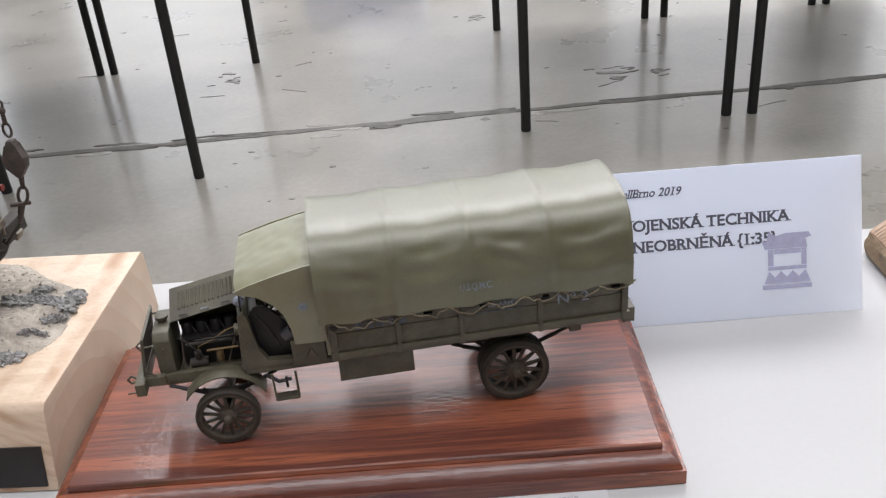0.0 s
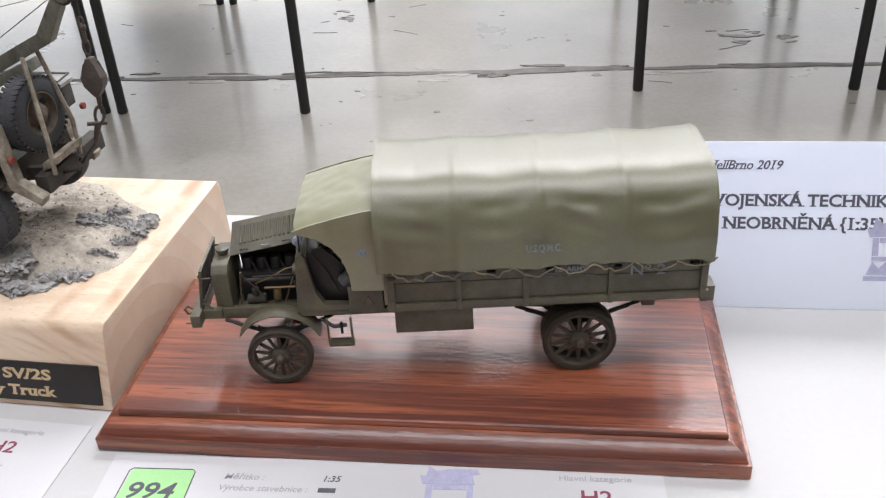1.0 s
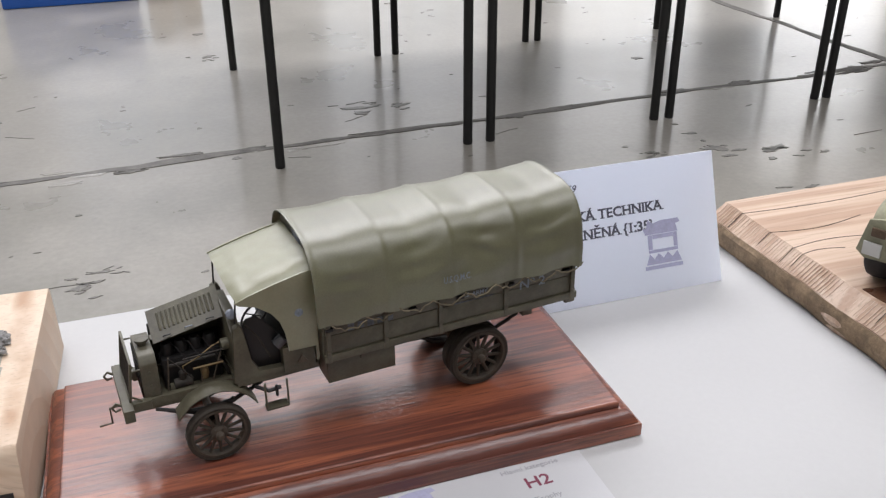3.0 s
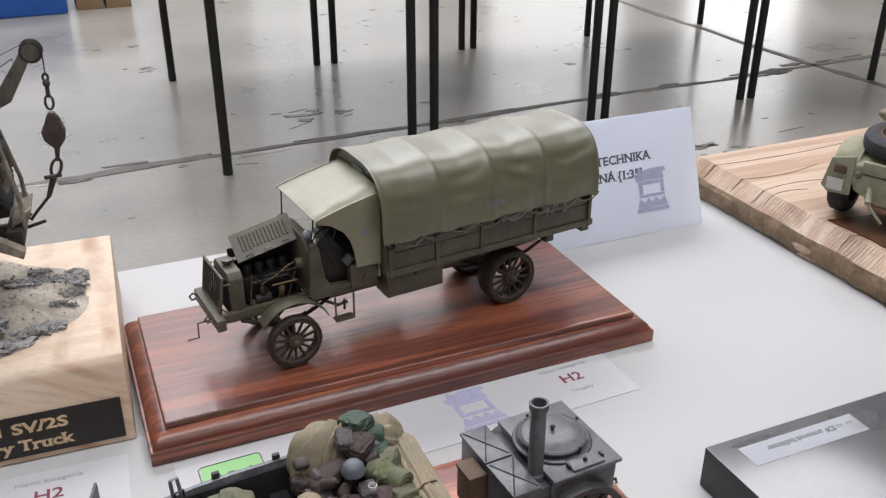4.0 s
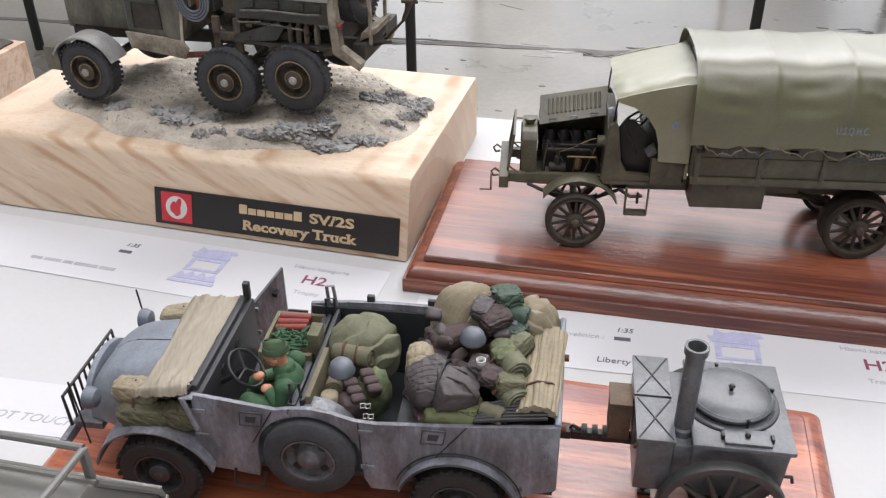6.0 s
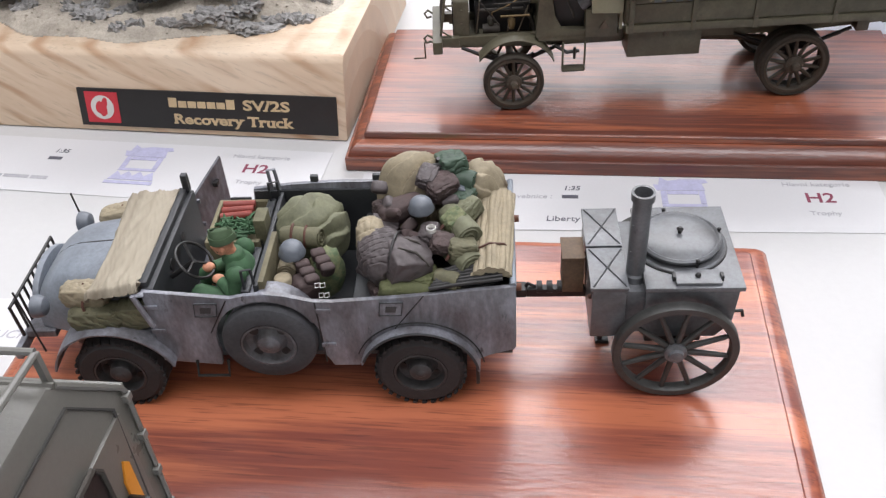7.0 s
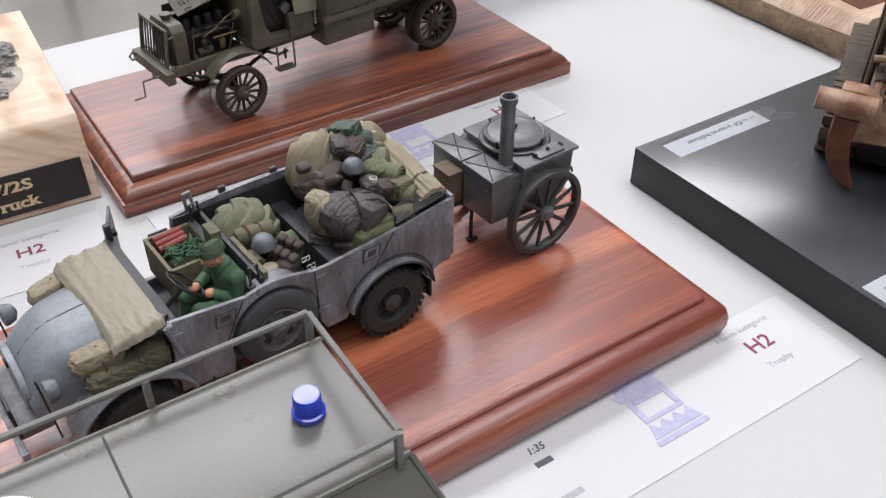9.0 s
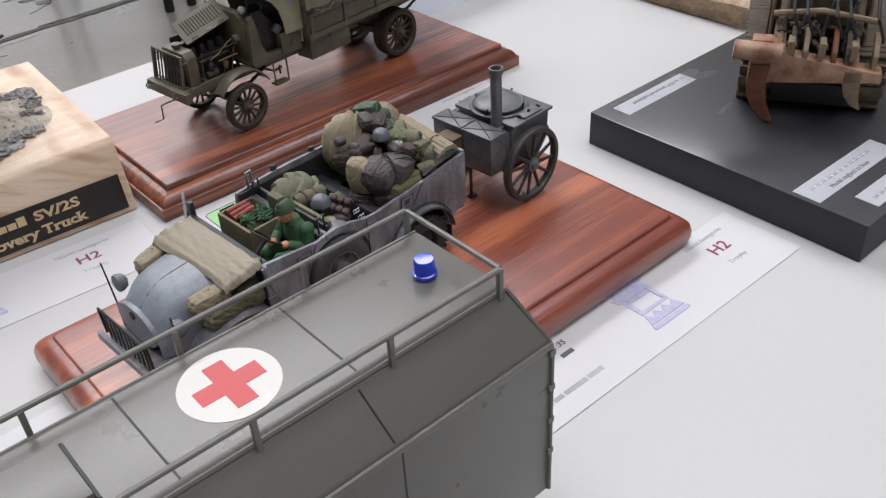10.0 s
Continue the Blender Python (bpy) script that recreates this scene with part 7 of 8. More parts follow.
    part("door_panel", prism(bmesh.new(), [(-86, 36), (-88, 44), (-58, 42), (-55, 38), (-57, 33)], "y", 3.4, 5, 0.3), SCAM_LIGHT, c)
    part("rear_cab_panel", prism(bmesh.new(), [(-67, 46), (-66, 84), (-56, 87), (-54, 84), (-55, 60), (-58, 40), (-62, 38)], "y", 3.9, 5.0, 0.3), SCAM, c)
    part("peeling_edge", prism(bmesh.new(), [(-58.5, 42), (-56.4, 60), (-55.6, 84), (-54, 84), (-55, 60), (-57, 41)], "y", 3.6, 4.2, 0.1), CREAM, c, "cream edge where the paint has peeled")
    bm = prism(bmesh.new(), [(6, 58), (8, 84), (14, 87), (30, 89), (33, 84), (31, 60)], "x", -53, -51.6, 0.3)
    part("cab_back_sheet", bm, CREAM, R, "bleached cream sheet on the back of the cab")
    bm = bmesh.new()
    for k in range(4):
        rr = 4.6 + 1.25 * k
        tube(bm, [(-49 + rr * math.cos(t), 3.2, 62 + rr * 1.12 * math.sin(t)) for t in (math.tau * j / 26 for j in range(26))], 0.62, 6, True)
    part("cable_coil", bm, HELMET, R, "coiled grey wire cable hung on the side")
    # bonnet and front wings
    part("bonnet", sheet(bmesh.new(), lambda u, v: (-86 - 42 * u, cy + 15 * math.copysign(abs(math.cos(math.pi * (1 - v))) ** 0.5, math.cos(math.pi * (1 - v))), 40 + (29 - 4 * u) * math.sin(math.pi * v) ** 0.5), 8, 24, 1), SCAM, R)
    part("radiator", box(bmesh.new(), -131, -127, cy - 15, cy + 15, 38, 68, 1.4), SCAM, R)
    for y in (-2, 54):
        part("front_wing", sheet(bmesh.new(), lambda u, v, y=y: (-112 + 19 * math.cos(radians(150 - 125 * u)), y + 13 * v, 21 + 19.5 * math.sin(radians(150 - 125 * u))), 20, 4, 0.8), SCAM_TOP, R)
    part("front_locker", box(bmesh.new(), -134, -126, -1, 8, 22, 34, 0.6), SCAM, R)
    # crane jib with cable, hook block and chains
    jib = [(-24, 70), (-22, 74), (32, 99), (40, 111), (44, 117), (47.5, 114), (44, 108), (36.5, 95.5), (-20, 68.5)]
    j = part("jib", prism(bmesh.new(), jib, "y", cy - 2.6, cy + 2.6, 0.5), SCAM, R, "steel crane jib")
    part("jib_channel", prism(bmesh.new(), [(-30, 62), (-28, 66), (24, 88), (26, 84)], "y", cy - 4, cy + 4, 0.4), SCAM, j)
    part("jib_collar", box(bmesh.new(), -1.0, 2.5, cy - 3.4, cy + 3.4, 80, 88, 0.5, None), GRIME_SHADE, j)
    part("jib_head", lathe(bmesh.new(), [(3.6, -3.0), (4.6, -2.6), (3.6, -1.8), (3.6, 1.8), (4.6, 2.6), (3.6, 3.0)], 26, (47.5, cy, 115.5), "y"), GRIME_SHADE, j)
    for y in (cy - 3.6, cy + 3.0):
        part("cheek_plate", cyl(bmesh.new(), (47.5, y, 115.5), (47.5, y + 0.7, 115.5), 3.4), SCAM, j)
    part("winch_cable", tube(bmesh.new(), [(47, cy, 119.6), (30, cy + 1, 112), (-25, cy + 4, 100), (-52, cy + 5, 95)], 0.16), MUD_STEEL, R)
    part("jib_stay", tube(bmesh.new(), [(40, cy, 113), (10, cy, 95), (-30, cy, 86)], 0.2), MUD_STEEL, R)
    bm = bmesh.new()
    tube(bm, [(51.5, cy, 114), (51.2, cy, 105)], 0.3)
    part("hoist_wire", bm, GRIME_SHADE, R)

    def link(p, q, w=1.7, r=0.55):
        p, q = Vector(p), Vector(q)
        d = (q - p) / 2
        side = d.cross(Vector((0, 1, 0))).normalized() if abs(d.normalized().y) < 0.9 else Vector((1, 0, 0))
        pts = [(p + q) / 2 + d * math.cos(t) * 1.12 + side * w * math.sin(t) for t in (math.tau * k / 16 for k in range(16))]
        return part("chain_link", tube(bmesh.new(), pts, r, 6, True), CHAIN, R)

    part("swivel", blob(bmesh.new(), (51.0, cy, 101.5), (1.6, 1.5, 1.8), rough=0, sub=2), CHAIN, R)
    link((51.1, cy, 105.5), (51, cy, 102.5), 1.0)
    part("shackle_pin", cyl(bmesh.new(), (51, cy, 100), (50.8, cy, 95.5), 0.9), CHAIN, R)
    link((50.8, cy, 96), (50.6, cy, 90.5), 1.6)
    out = [(49.2, 89), (52.0, 89), (52.4, 86.5), (55.2, 81), (54.4, 77), (51.2, 72.6), (49.6, 72.6), (45.8, 77), (45.2, 81), (48.8, 86.5)]
    part("hook_block", prism(bmesh.new(), out, "y", cy - 2.2, cy + 2.2, 0.7), CHAIN, R, "brown pulley block on chains")
    part("lower_swivel", cyl(bmesh.new(), (50.2, cy, 72.8), (49.4, cy, 67), 1.2, 0.8), CHAIN, R)
    link((49.6, cy, 67.5), (47, cy, 60.5), 2.0, 0.7)
    part("shackle", cyl(bmesh.new(), (43.4, cy - 3, 61), (49.4, cy + 2, 59.6), 0.9), CHAIN, R)
    part("bottle_screw", cyl(bmesh.new(), (46.6, cy, 60), (43, cy, 51), 1.5, 1.0), CHAIN, R)
    part("anchor_hook", tube(bmesh.new(), [(43, cy, 51), (36, cy, 43.5), (34, cy, 41), (33, cy, 42.5), (34.5, cy, 44)], 0.7), GRIME_SHADE, R)
    # spare wheel upright behind the jib foot, and its frame
    w = disc_wheel(R, 24.5, 24, 68, 16, 9, -1, RUBBER_GREY, MUD_STEEL, 6, 40, 0.6)
    w.matrix_basis = mpose(24.5, 24, 68, 0, 0, 84)
    for y in (14, 34):
        bm = tube(bmesh.new(), [(33.5, y, 45), (33, y + 2, 60), (27, cy - 4 + (y - 24) * 0.5, 92)], 1.0)
        part("spare_frame", bm, SCAM_LIGHT, R)
    part("tail_beam", box(bmesh.new(), 26, 32, 10, 56, 38, 46, 0.6), GRIME_SHADE, R)
    part("tail_board", prism(bmesh.new(), [(28, 46), (36, 50), (36.8, 53.5), (29, 50)], "y", 14, 34, 0.3), SCAM_LIGHT, R)
    part("tail_pin", tube(bmesh.new(), [(32, 22, 42), (41, 20, 45)], 0.8), GRIME_SHADE, R)
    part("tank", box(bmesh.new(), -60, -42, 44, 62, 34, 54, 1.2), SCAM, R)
    part("exhaust", tube(bmesh.new(), [(-86, 8, 36), (-60, 9, 33), (-40, 10, 35)], 1.6, 8), RUST, R)
    for x, y, z, a in ((-46, 16, 68, SCAM_DARK), (-44, 30, 70, GRIME_SHADE), (-40, 44, 69, SCAM_DARK), (-34, 27, 68, GRIME_SHADE)):
        part("stowed_case", box(bmesh.new(), x - 3, x + 4, y - 5, y + 6, 55, z, 0.5), a, R)


recovery()

# neighbour on the table beyond the block: a brown diorama on a small plinth
n = thing("diorama_plinth", "small wooden plinth with brown earth diorama", "diorama", pose(-0.475, 0.12, TOP + 0.0003, 0, 0, -3))
part("plinth_body", box(bmesh.new(), -60, 55, -20, 60, 0, 30, 1.0), SLAB, n)
part("earth", sheet(bmesh.new(), lambda u, v: (-55 + 105 * u, -15 + 70 * v, 31 + 6 * math.sin(math.pi * u) ** 0.5 * math.sin(math.pi * v) ** 0.5 + 2 * noise.noise(Vector((u * 9, v * 7, 0)))), 40, 30, 1), GRIME_SHADE, n, "dark brown modelled earth")

# ---- the ambulance ----
AMB_AT = pose(-0.1325, -0.2225, TOP + 0.0003) @ Matrix.Diagonal((1, 1, 1.04, 1))


def ambulance():
    A = thing("model_ambulance", "matt grey scale-model ambulance with roof rails and blue beacon", "model ambulance", AMB_AT)
    x0, x1, xr = -232.0, 0.0, 93.2
    sec = [(-30.5, 24), (-30.5, 78), (-29.6, 80), (-18.6, 91.6), (-16.6, xr), (16.6, xr), (18.6, 91.6), (29.6, 80), (30.5, 78), (30.5, 24)]
    def slant(z):
        """How far the end wall stands out at a height."""
        return 4.6 * max(0, min(1, (93 - z) / 14))

    bm = prism(bmesh.new(), sec, "x", x0, x1, 0.5)
    for v in bm.verts:
        if v.co.x > x1 - 1:
            v.co.x += slant(v.co.z)
    b = part("body", bm, AMB, A, "matt grey box body")
    # panel joints on the roof, slopes and sides
    for x in (-46.5, -92, -138, -184):
        part("roof_joint", box(bmesh.new(), x - 0.28, x + 0.28, -16.2, 16.2, xr, xr + 0.1), AMB_LINE, b)
        for s in (-1, 1):
            p = [(s * 19.4, 90.85), (s * 29.4, 80.25)]
            part("slope_joint", tube(bmesh.new(), [(x - 2.0, *p[0]), (x - 0.6, *p[1])], 0.3, 5), AMB_LINE, b)
            part("side_joint", box(bmesh.new(), x + 0.2, x + 0.75, s * 30.45 - 0.12, s * 30.45 + 0.12, 25, 77.5), AMB_LINE, b)
    for s in (-1, 1):
        part("gutter", tube(bmesh.new(), [(x0, s * 18.1, 92.2), (x1 + 0.4, s * 18.1, 92.2)], 0.7, 6), AMB, b)
        part("waist_strip", box(bmesh.new(), x0, x1 + 4.9, s * 30.6 - 0.5, s * 30.6 + 0.5, 77.6, 79.4, 0.2), AMB, b)
        part("corner_strip", tube(bmesh.new(), [(x1 + 0.3, s * 18.4, 92), (x1 + 4.8, s * 29.9, 79), (x1 + 4.9, s * 30.6, 77), (x1 + 4.9, s * 30.6, 24)], 0.7, 6), AMB, b)
        me = mesh_of("strap_hinge", box(bmesh.new(), -0.6, 1.6, -1.0, 1.0, -1.0, 1.0, 0.2), AMB_RAIL)
        for z in (76, 64, 52, 40):
            at(part("strap_hinge", me, AMB_RAIL, b), x1 + 4.3, s * 30.2, z)
    # end wall with recessed panel, dark window and amber strips
    e = part("end_panel", prism(bmesh.new(), [(-26, 26), (-26, 76), (26, 76), (26, 26)], "x", x1 + 4.0, x1 + 5.2, 0.3), AMB, A)
    part("end_seam", tube(bmesh.new(), [(x1 + 5.3, -23, 30), (x1 + 4.9, -25, 78), (x1 + 1.9, -16.5, 88), (x1 + 1.9, 16.5, 88), (x1 + 4.9, 25, 78), (x1 + 5.3, 23, 30)], 0.35, 5), AMB_LINE, e)
    part("end_window", prism(bmesh.new(), [(-13, 50), (-13, 74), (-11, 77), (11, 77), (13, 74), (13, 50)], "x", x1 + 5.0, x1 + 5.8, 0.2), BLACK, e)
    part("window_rubber", tube(bmesh.new(), [(x1 + 5.9, y, z) for y, z in ((-13, 50), (-13, 74), (-11, 77), (11, 77), (13, 74), (13, 50))], 0.7, 6, True), GRIME_SHADE, e)
    for s in (-1, 1):
        part("amber_strip", prism(bmesh.new(), [(s * 18.4, 40), (s * 18.4, 63), (s * 20.4, 67.5), (s * 22.0, 65.5), (s * 22.0, 40)], "x", x1 + 5.0, x1 + 5.7), AMBER, e, "orange reflector strip")
    part("grab_handle", tube(bmesh.new(), [(x1 + 5, 8, 60), (x1 + 10, 10, 62), (x1 + 10.5, 16, 61), (x1 + 5, 18, 58)], 1.1, 8), BLACK, A)
    # roof rails
    part("roof_rail", tube(bmesh.new(), [(x0, -19.2, 100.4), (x1 - 3.0, -19.2, 100.4)], 0.75, 8), AMB_RAIL, A, "thin grey roof rail")
    part("roof_rail", tube(bmesh.new(), [(x0, 19.6, 99.4), (x1 - 1.4, 19.6, 99.4)], 0.75, 8), AMB_RAIL, A)
    part("roof_rail", tube(bmesh.new(), [(x1 - 2.2, -18.6, 100.0), (x1 - 1.2, 19.0, 99.4)], 0.75, 8), AMB_RAIL, A)
    for x in (-2.6, -38, -75, -112, -149, -186):
        part("rail_post", box(bmesh.new(), x - 0.7, x + 0.7, -19.7, -18.3, 91, 100.4, 0.15), AMB_RAIL, A)
        part("rail_post", box(bmesh.new(), x - 0.7 + (1.2 if x > -10 else 2), x + 0.7 + (1.2 if x > -10 else 2), 18.6, 20.0, 91, 99.4, 0.15), AMB_RAIL, A)
    # emblem and beacon
    d = part("emblem_disc", cyl(bmesh.new(), (-70, 1.0, xr), (-70, 1.0, xr + 0.12), 12.2, seg=48), DECAL_WHITE, A, "white disc with red cross")
    part("red_cross", prism(bmesh.new(), [(-72.7, -7.4), (-67.3, -7.4), (-67.3, -1.7), (-61.6, -1.7), (-61.6, 3.7), (-67.3, 3.7), (-67.3, 9.4), (-72.7, 9.4), (-72.7, 3.7), (-78.4, 3.7), (-78.4, -1.7), (-72.7, -1.7)], "z", xr + 0.1, xr + 0.24), DECAL_RED, d)
    part("beacon", lathe(bmesh.new(), [(3.2, xr), (3.4, xr + 0.3), (3.35, xr + 1.3), (2.9, xr + 1.5), (2.8, xr + 4.9), (2.5, xr + 5.3), (0.2, xr + 5.4)], 32, (-11.5, 0.0, 0), "z"), BLUE, A, "blue rotating beacon")
    part("hatch", box(bmesh.new(), -132, -107, -9.5, 9.5, xr, xr + 2.4, 0.7), AMB, A)
    part("hatch_rim", tube(bmesh.new(), [(-106.6, -10, xr + 0.4), (-106.6, 10, xr + 0.4)], 0.7, 6), AMB_LINE, A)
    # chassis
    part("chassis", box(bmesh.new(), x0 + 4, x1 - 6, -20, 20, 14, 24, 1), BLACK, A)
    for x in (-46, -180):
        for s in (-1, 1):
            disc_wheel(A, x, s * 25, 14, 14, 9, s, RUBBER, AMB, 6)


ambulance()

# ---- the black base with the bulldozer ----
BASE_AT = pose(0.072, -0.249, TOP + 0.0003)
base = thing("lacquered_plinth", "glossy black-lacquered display base under the bulldozer", "plinth", BASE_AT)
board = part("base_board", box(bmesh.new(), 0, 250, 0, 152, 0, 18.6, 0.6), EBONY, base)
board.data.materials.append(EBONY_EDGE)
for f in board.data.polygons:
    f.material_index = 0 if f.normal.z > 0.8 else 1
for x, y, rx, ry, turn in ((70, 141, 10, 4.2, 20), (77, 135, 7, 3.0, -10), (60, 147, 9, 1.8, 5), (50, 104, 7, 1.6, 8), (20, 148, 12, 1.4, 2)):
    part("scuff_mark", blob(bmesh.new(), (x, y, 18.62), (rx, ry, 0.06), (0, 0, turn), 0.4, 0.3, 3), SCUFF, base, "dull pale scuff on the lacquer")


def base_label(x, y, w, h, rz, lines, name="base_label"):
    t = thing(name, "small white printed label taped on the black base", "label", BASE_AT @ mpose(x, y, 18.65, 0, 0, rz), "labels on the black base")
    part("label_paper", box(bmesh.new(), 0, w, 0, h, 0, 0.15), PAPER_BLUE, t)
    for text, lx, ly, size in lines:
        if text:
            lettering(text, size, INK, t, mpose(lx, ly, 0.2), 0.0, wide=0.92)
        else:
            for k in range(int(size)):
                part("print_bar", box(bmesh.new(), lx + 4.6 * k, lx + 4.6 * k + 3.6, ly, ly + 1.5, 0.14, 0.22), INK_GREY, t)
    return t


base_label(68, 146, 57, 11, 180, [("IDF armored bulldozer", 12, 3.4, 4.0), ("", 3, 3.6, 2)])
base_label(-1.5 + 4, 23.5, 66, 13.5, -1, [("Model unglued to base", 15, 2.4, 3.7), ("", 6, 7.6, 11)])
base_label(17, 4.5, 60, 11, -1, [("", 5, 4, 10)])

def bulldozer():
    D = thing("model_bulldozer", "sand-coloured scale-model armoured bulldozer with rusty ripper", "model bulldozer", BASE_AT @ mpose(70.5, 72, 18.7, 0, 0, 30))
    # local: x forward away from the ripper, y across
    for y in (-34, 18):
        t = prism(bmesh.new(), [(6, 8), (12, 1), (84, 1), (96, 10), (95, 22), (86, 28), (40, 32), (12, 27)], "y", y, y + 15, 0.6)
        tr = part("track", t, SAND_DARK, D, "dark brown crawler track")
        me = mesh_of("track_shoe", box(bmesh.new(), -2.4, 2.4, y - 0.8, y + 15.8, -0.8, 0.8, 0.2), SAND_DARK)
        loop = [(14 + 5.4 * k, 1.0, 0) for k in range(13)] + [(14 + 5.4 * k, 28 + 1.5 * math.sin(k * 0.2), 0) for k in range(14)] + [(9, 24, 60), (7, 18, 80), (6.5, 12, 95), (9, 5, 130)]
        for px, pz, a in loop:
            at(part("track_shoe", me, SAND, tr), px, 0, pz + 0.3, 0, a, 0)
        part("track_frame", box(bmesh.new(), 30, 84, y + 3, y + 12, 7, 22, 1), RUST, D)
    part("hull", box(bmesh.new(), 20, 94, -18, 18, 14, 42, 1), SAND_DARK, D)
    # black block added between the tracks for the shade and dark reflection there
    part("belly_dark_block", box(bmesh.new(), 4, 92, -18.5, 17.5, 4, 15, 1), BLACK, D)
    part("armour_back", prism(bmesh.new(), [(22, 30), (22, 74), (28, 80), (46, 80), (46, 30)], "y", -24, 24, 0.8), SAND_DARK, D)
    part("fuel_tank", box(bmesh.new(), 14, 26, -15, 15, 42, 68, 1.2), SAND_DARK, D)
    part("cab", prism(bmesh.new(), [(40, 42), (38, 100), (42, 104), (60, 104), (64, 96), (66, 42)], "y", -22, 22, 1.0), SAND, D)
    part("bonnet", box(bmesh.new(), 65, 94, -17, 17, 40, 68, 1.2), SAND, D)
    for y in (-9, 9):
        part("cab_glass", prism(bmesh.new(), [(y - 5, 78), (y - 5, 92), (y + 5, 92), (y + 5, 78)], "x", 36.6, 39.4), GLASSY, D)
    for y in (-20, 14):
        part("ripper_arm", prism(bmesh.new(), [(-4, 22), (-4, 32), (26, 40), (26, 28)], "y", y, y + 6, 0.6), SAND, D)
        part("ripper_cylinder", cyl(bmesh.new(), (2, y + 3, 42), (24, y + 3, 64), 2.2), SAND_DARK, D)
        part("piston_rod", cyl(bmesh.new(), (-3, y + 3, 36), (4, y + 3, 44), 1.4), RUST_PINK, D)
    for y in (-13, -3, 7):
        part("hydraulic_hose", tube(bmesh.new(), [(22, y, 60), (10, y - 2, 56), (4, y + 1, 44), (-2, y + 2, 36)], 1.0, 7), BLACK, D)
    bm = prism(bmesh.new(), [(-30, 25), (-30, 31), (-12, 33), (12, 35), (21, 43), (30, 43), (30, 24), (20, 21), (6, 24)], "x", -13, -4, 1.2)
    r = part("ripper_beam", bm, RUST_PINK, D, "worn ripper beam with rust-red edges")
    part("beam_roll", cyl(bmesh.new(), (-15, 38, 38.5), (-14, 16, 37.5), 4.6, seg=24), RUST_PINK, r)
    for y in (-16, -2, 12):
        part("beam_lug", box(bmesh.new(), -12, -3, y - 1.5, y + 1.5, 35, 43, 0.5), SAND, r)
        part("lug_pin", cyl(bmesh.new(), (-8, y - 2.4, 40), (-8, y + 2.4, 40), 1.4), RUST, r)
    s = prism(bmesh.new(), [(20, 31), (29, 31), (30, 22), (29, 14), (25.5, 7), (20, 2), (15, 0.2), (17.5, 5), (20, 11), (20.8, 20)], "x", -14, -8, 0.6)
    part("ripper_shank", s, RUST, r, "rust-red ripper tooth")
    part("ripper_shank", prism(bmesh.new(), [(-22, 31), (-13, 31), (-13.5, 24), (-15, 18), (-19, 13), (-24, 11), (-22.5, 15), (-21, 20), (-20.8, 25)], "x", -13, -8, 0.6), SAND, r)
    for k, y in enumerate((-27, -15, -9, 4, 10)):
        # curved lugs and looped hoses over the ripper
        part("curved_lug", prism(bmesh.new(), [(-12, 24), (-10, 38), (-4, 44), (3, 45), (2, 41), (-3, 38), (-6, 30), (-6, 24)], "y", y, y + 2.4, 0.4), (SAND, SAND_DARK, RUST)[k % 3], D)
        part("looped_hose", tube(bmesh.new(), [(14, y + 1, 58), (4, y + 4, 62 - 3 * (k % 2)), (-5, y + 3, 54), (-4, y - 1, 44), (3, y - 2, 40)], 0.8, 7), BLACK, D)
    part("cross_pipe", tube(bmesh.new(), [(2, -26, 50), (4, 0, 53), (2, 22, 51)], 1.6, 8), SAND, D)
    for k in range(90):
        rnd = random.Random(k)
        x, y, z = rnd.uniform(4, 20), rnd.uniform(-18, 18), rnd.uniform(22, 46)
        part("pipe_fitting", cyl(bmesh.new(), (x, y, z), (x + rnd.uniform(-4, 4), y + rnd.uniform(-5, 5), z + rnd.uniform(-4, 4)), rnd.uniform(0.8, 1.8), seg=10), (RUST, GRIME_SHADE, MUD_STEEL, BLACK, SAND_DARK)[k % 5], D)
    for y in (-23, 22):
        part("ladder_rail", tube(bmesh.new(), [(21, y, 30), (20, y, 78), (24, y, 84)], 0.9, 7), SAND, D)


bulldozer()

# ---- the sawn slab with a light field car ----
SLAB_AT = pose(0, 0, TOP + 0.0003)


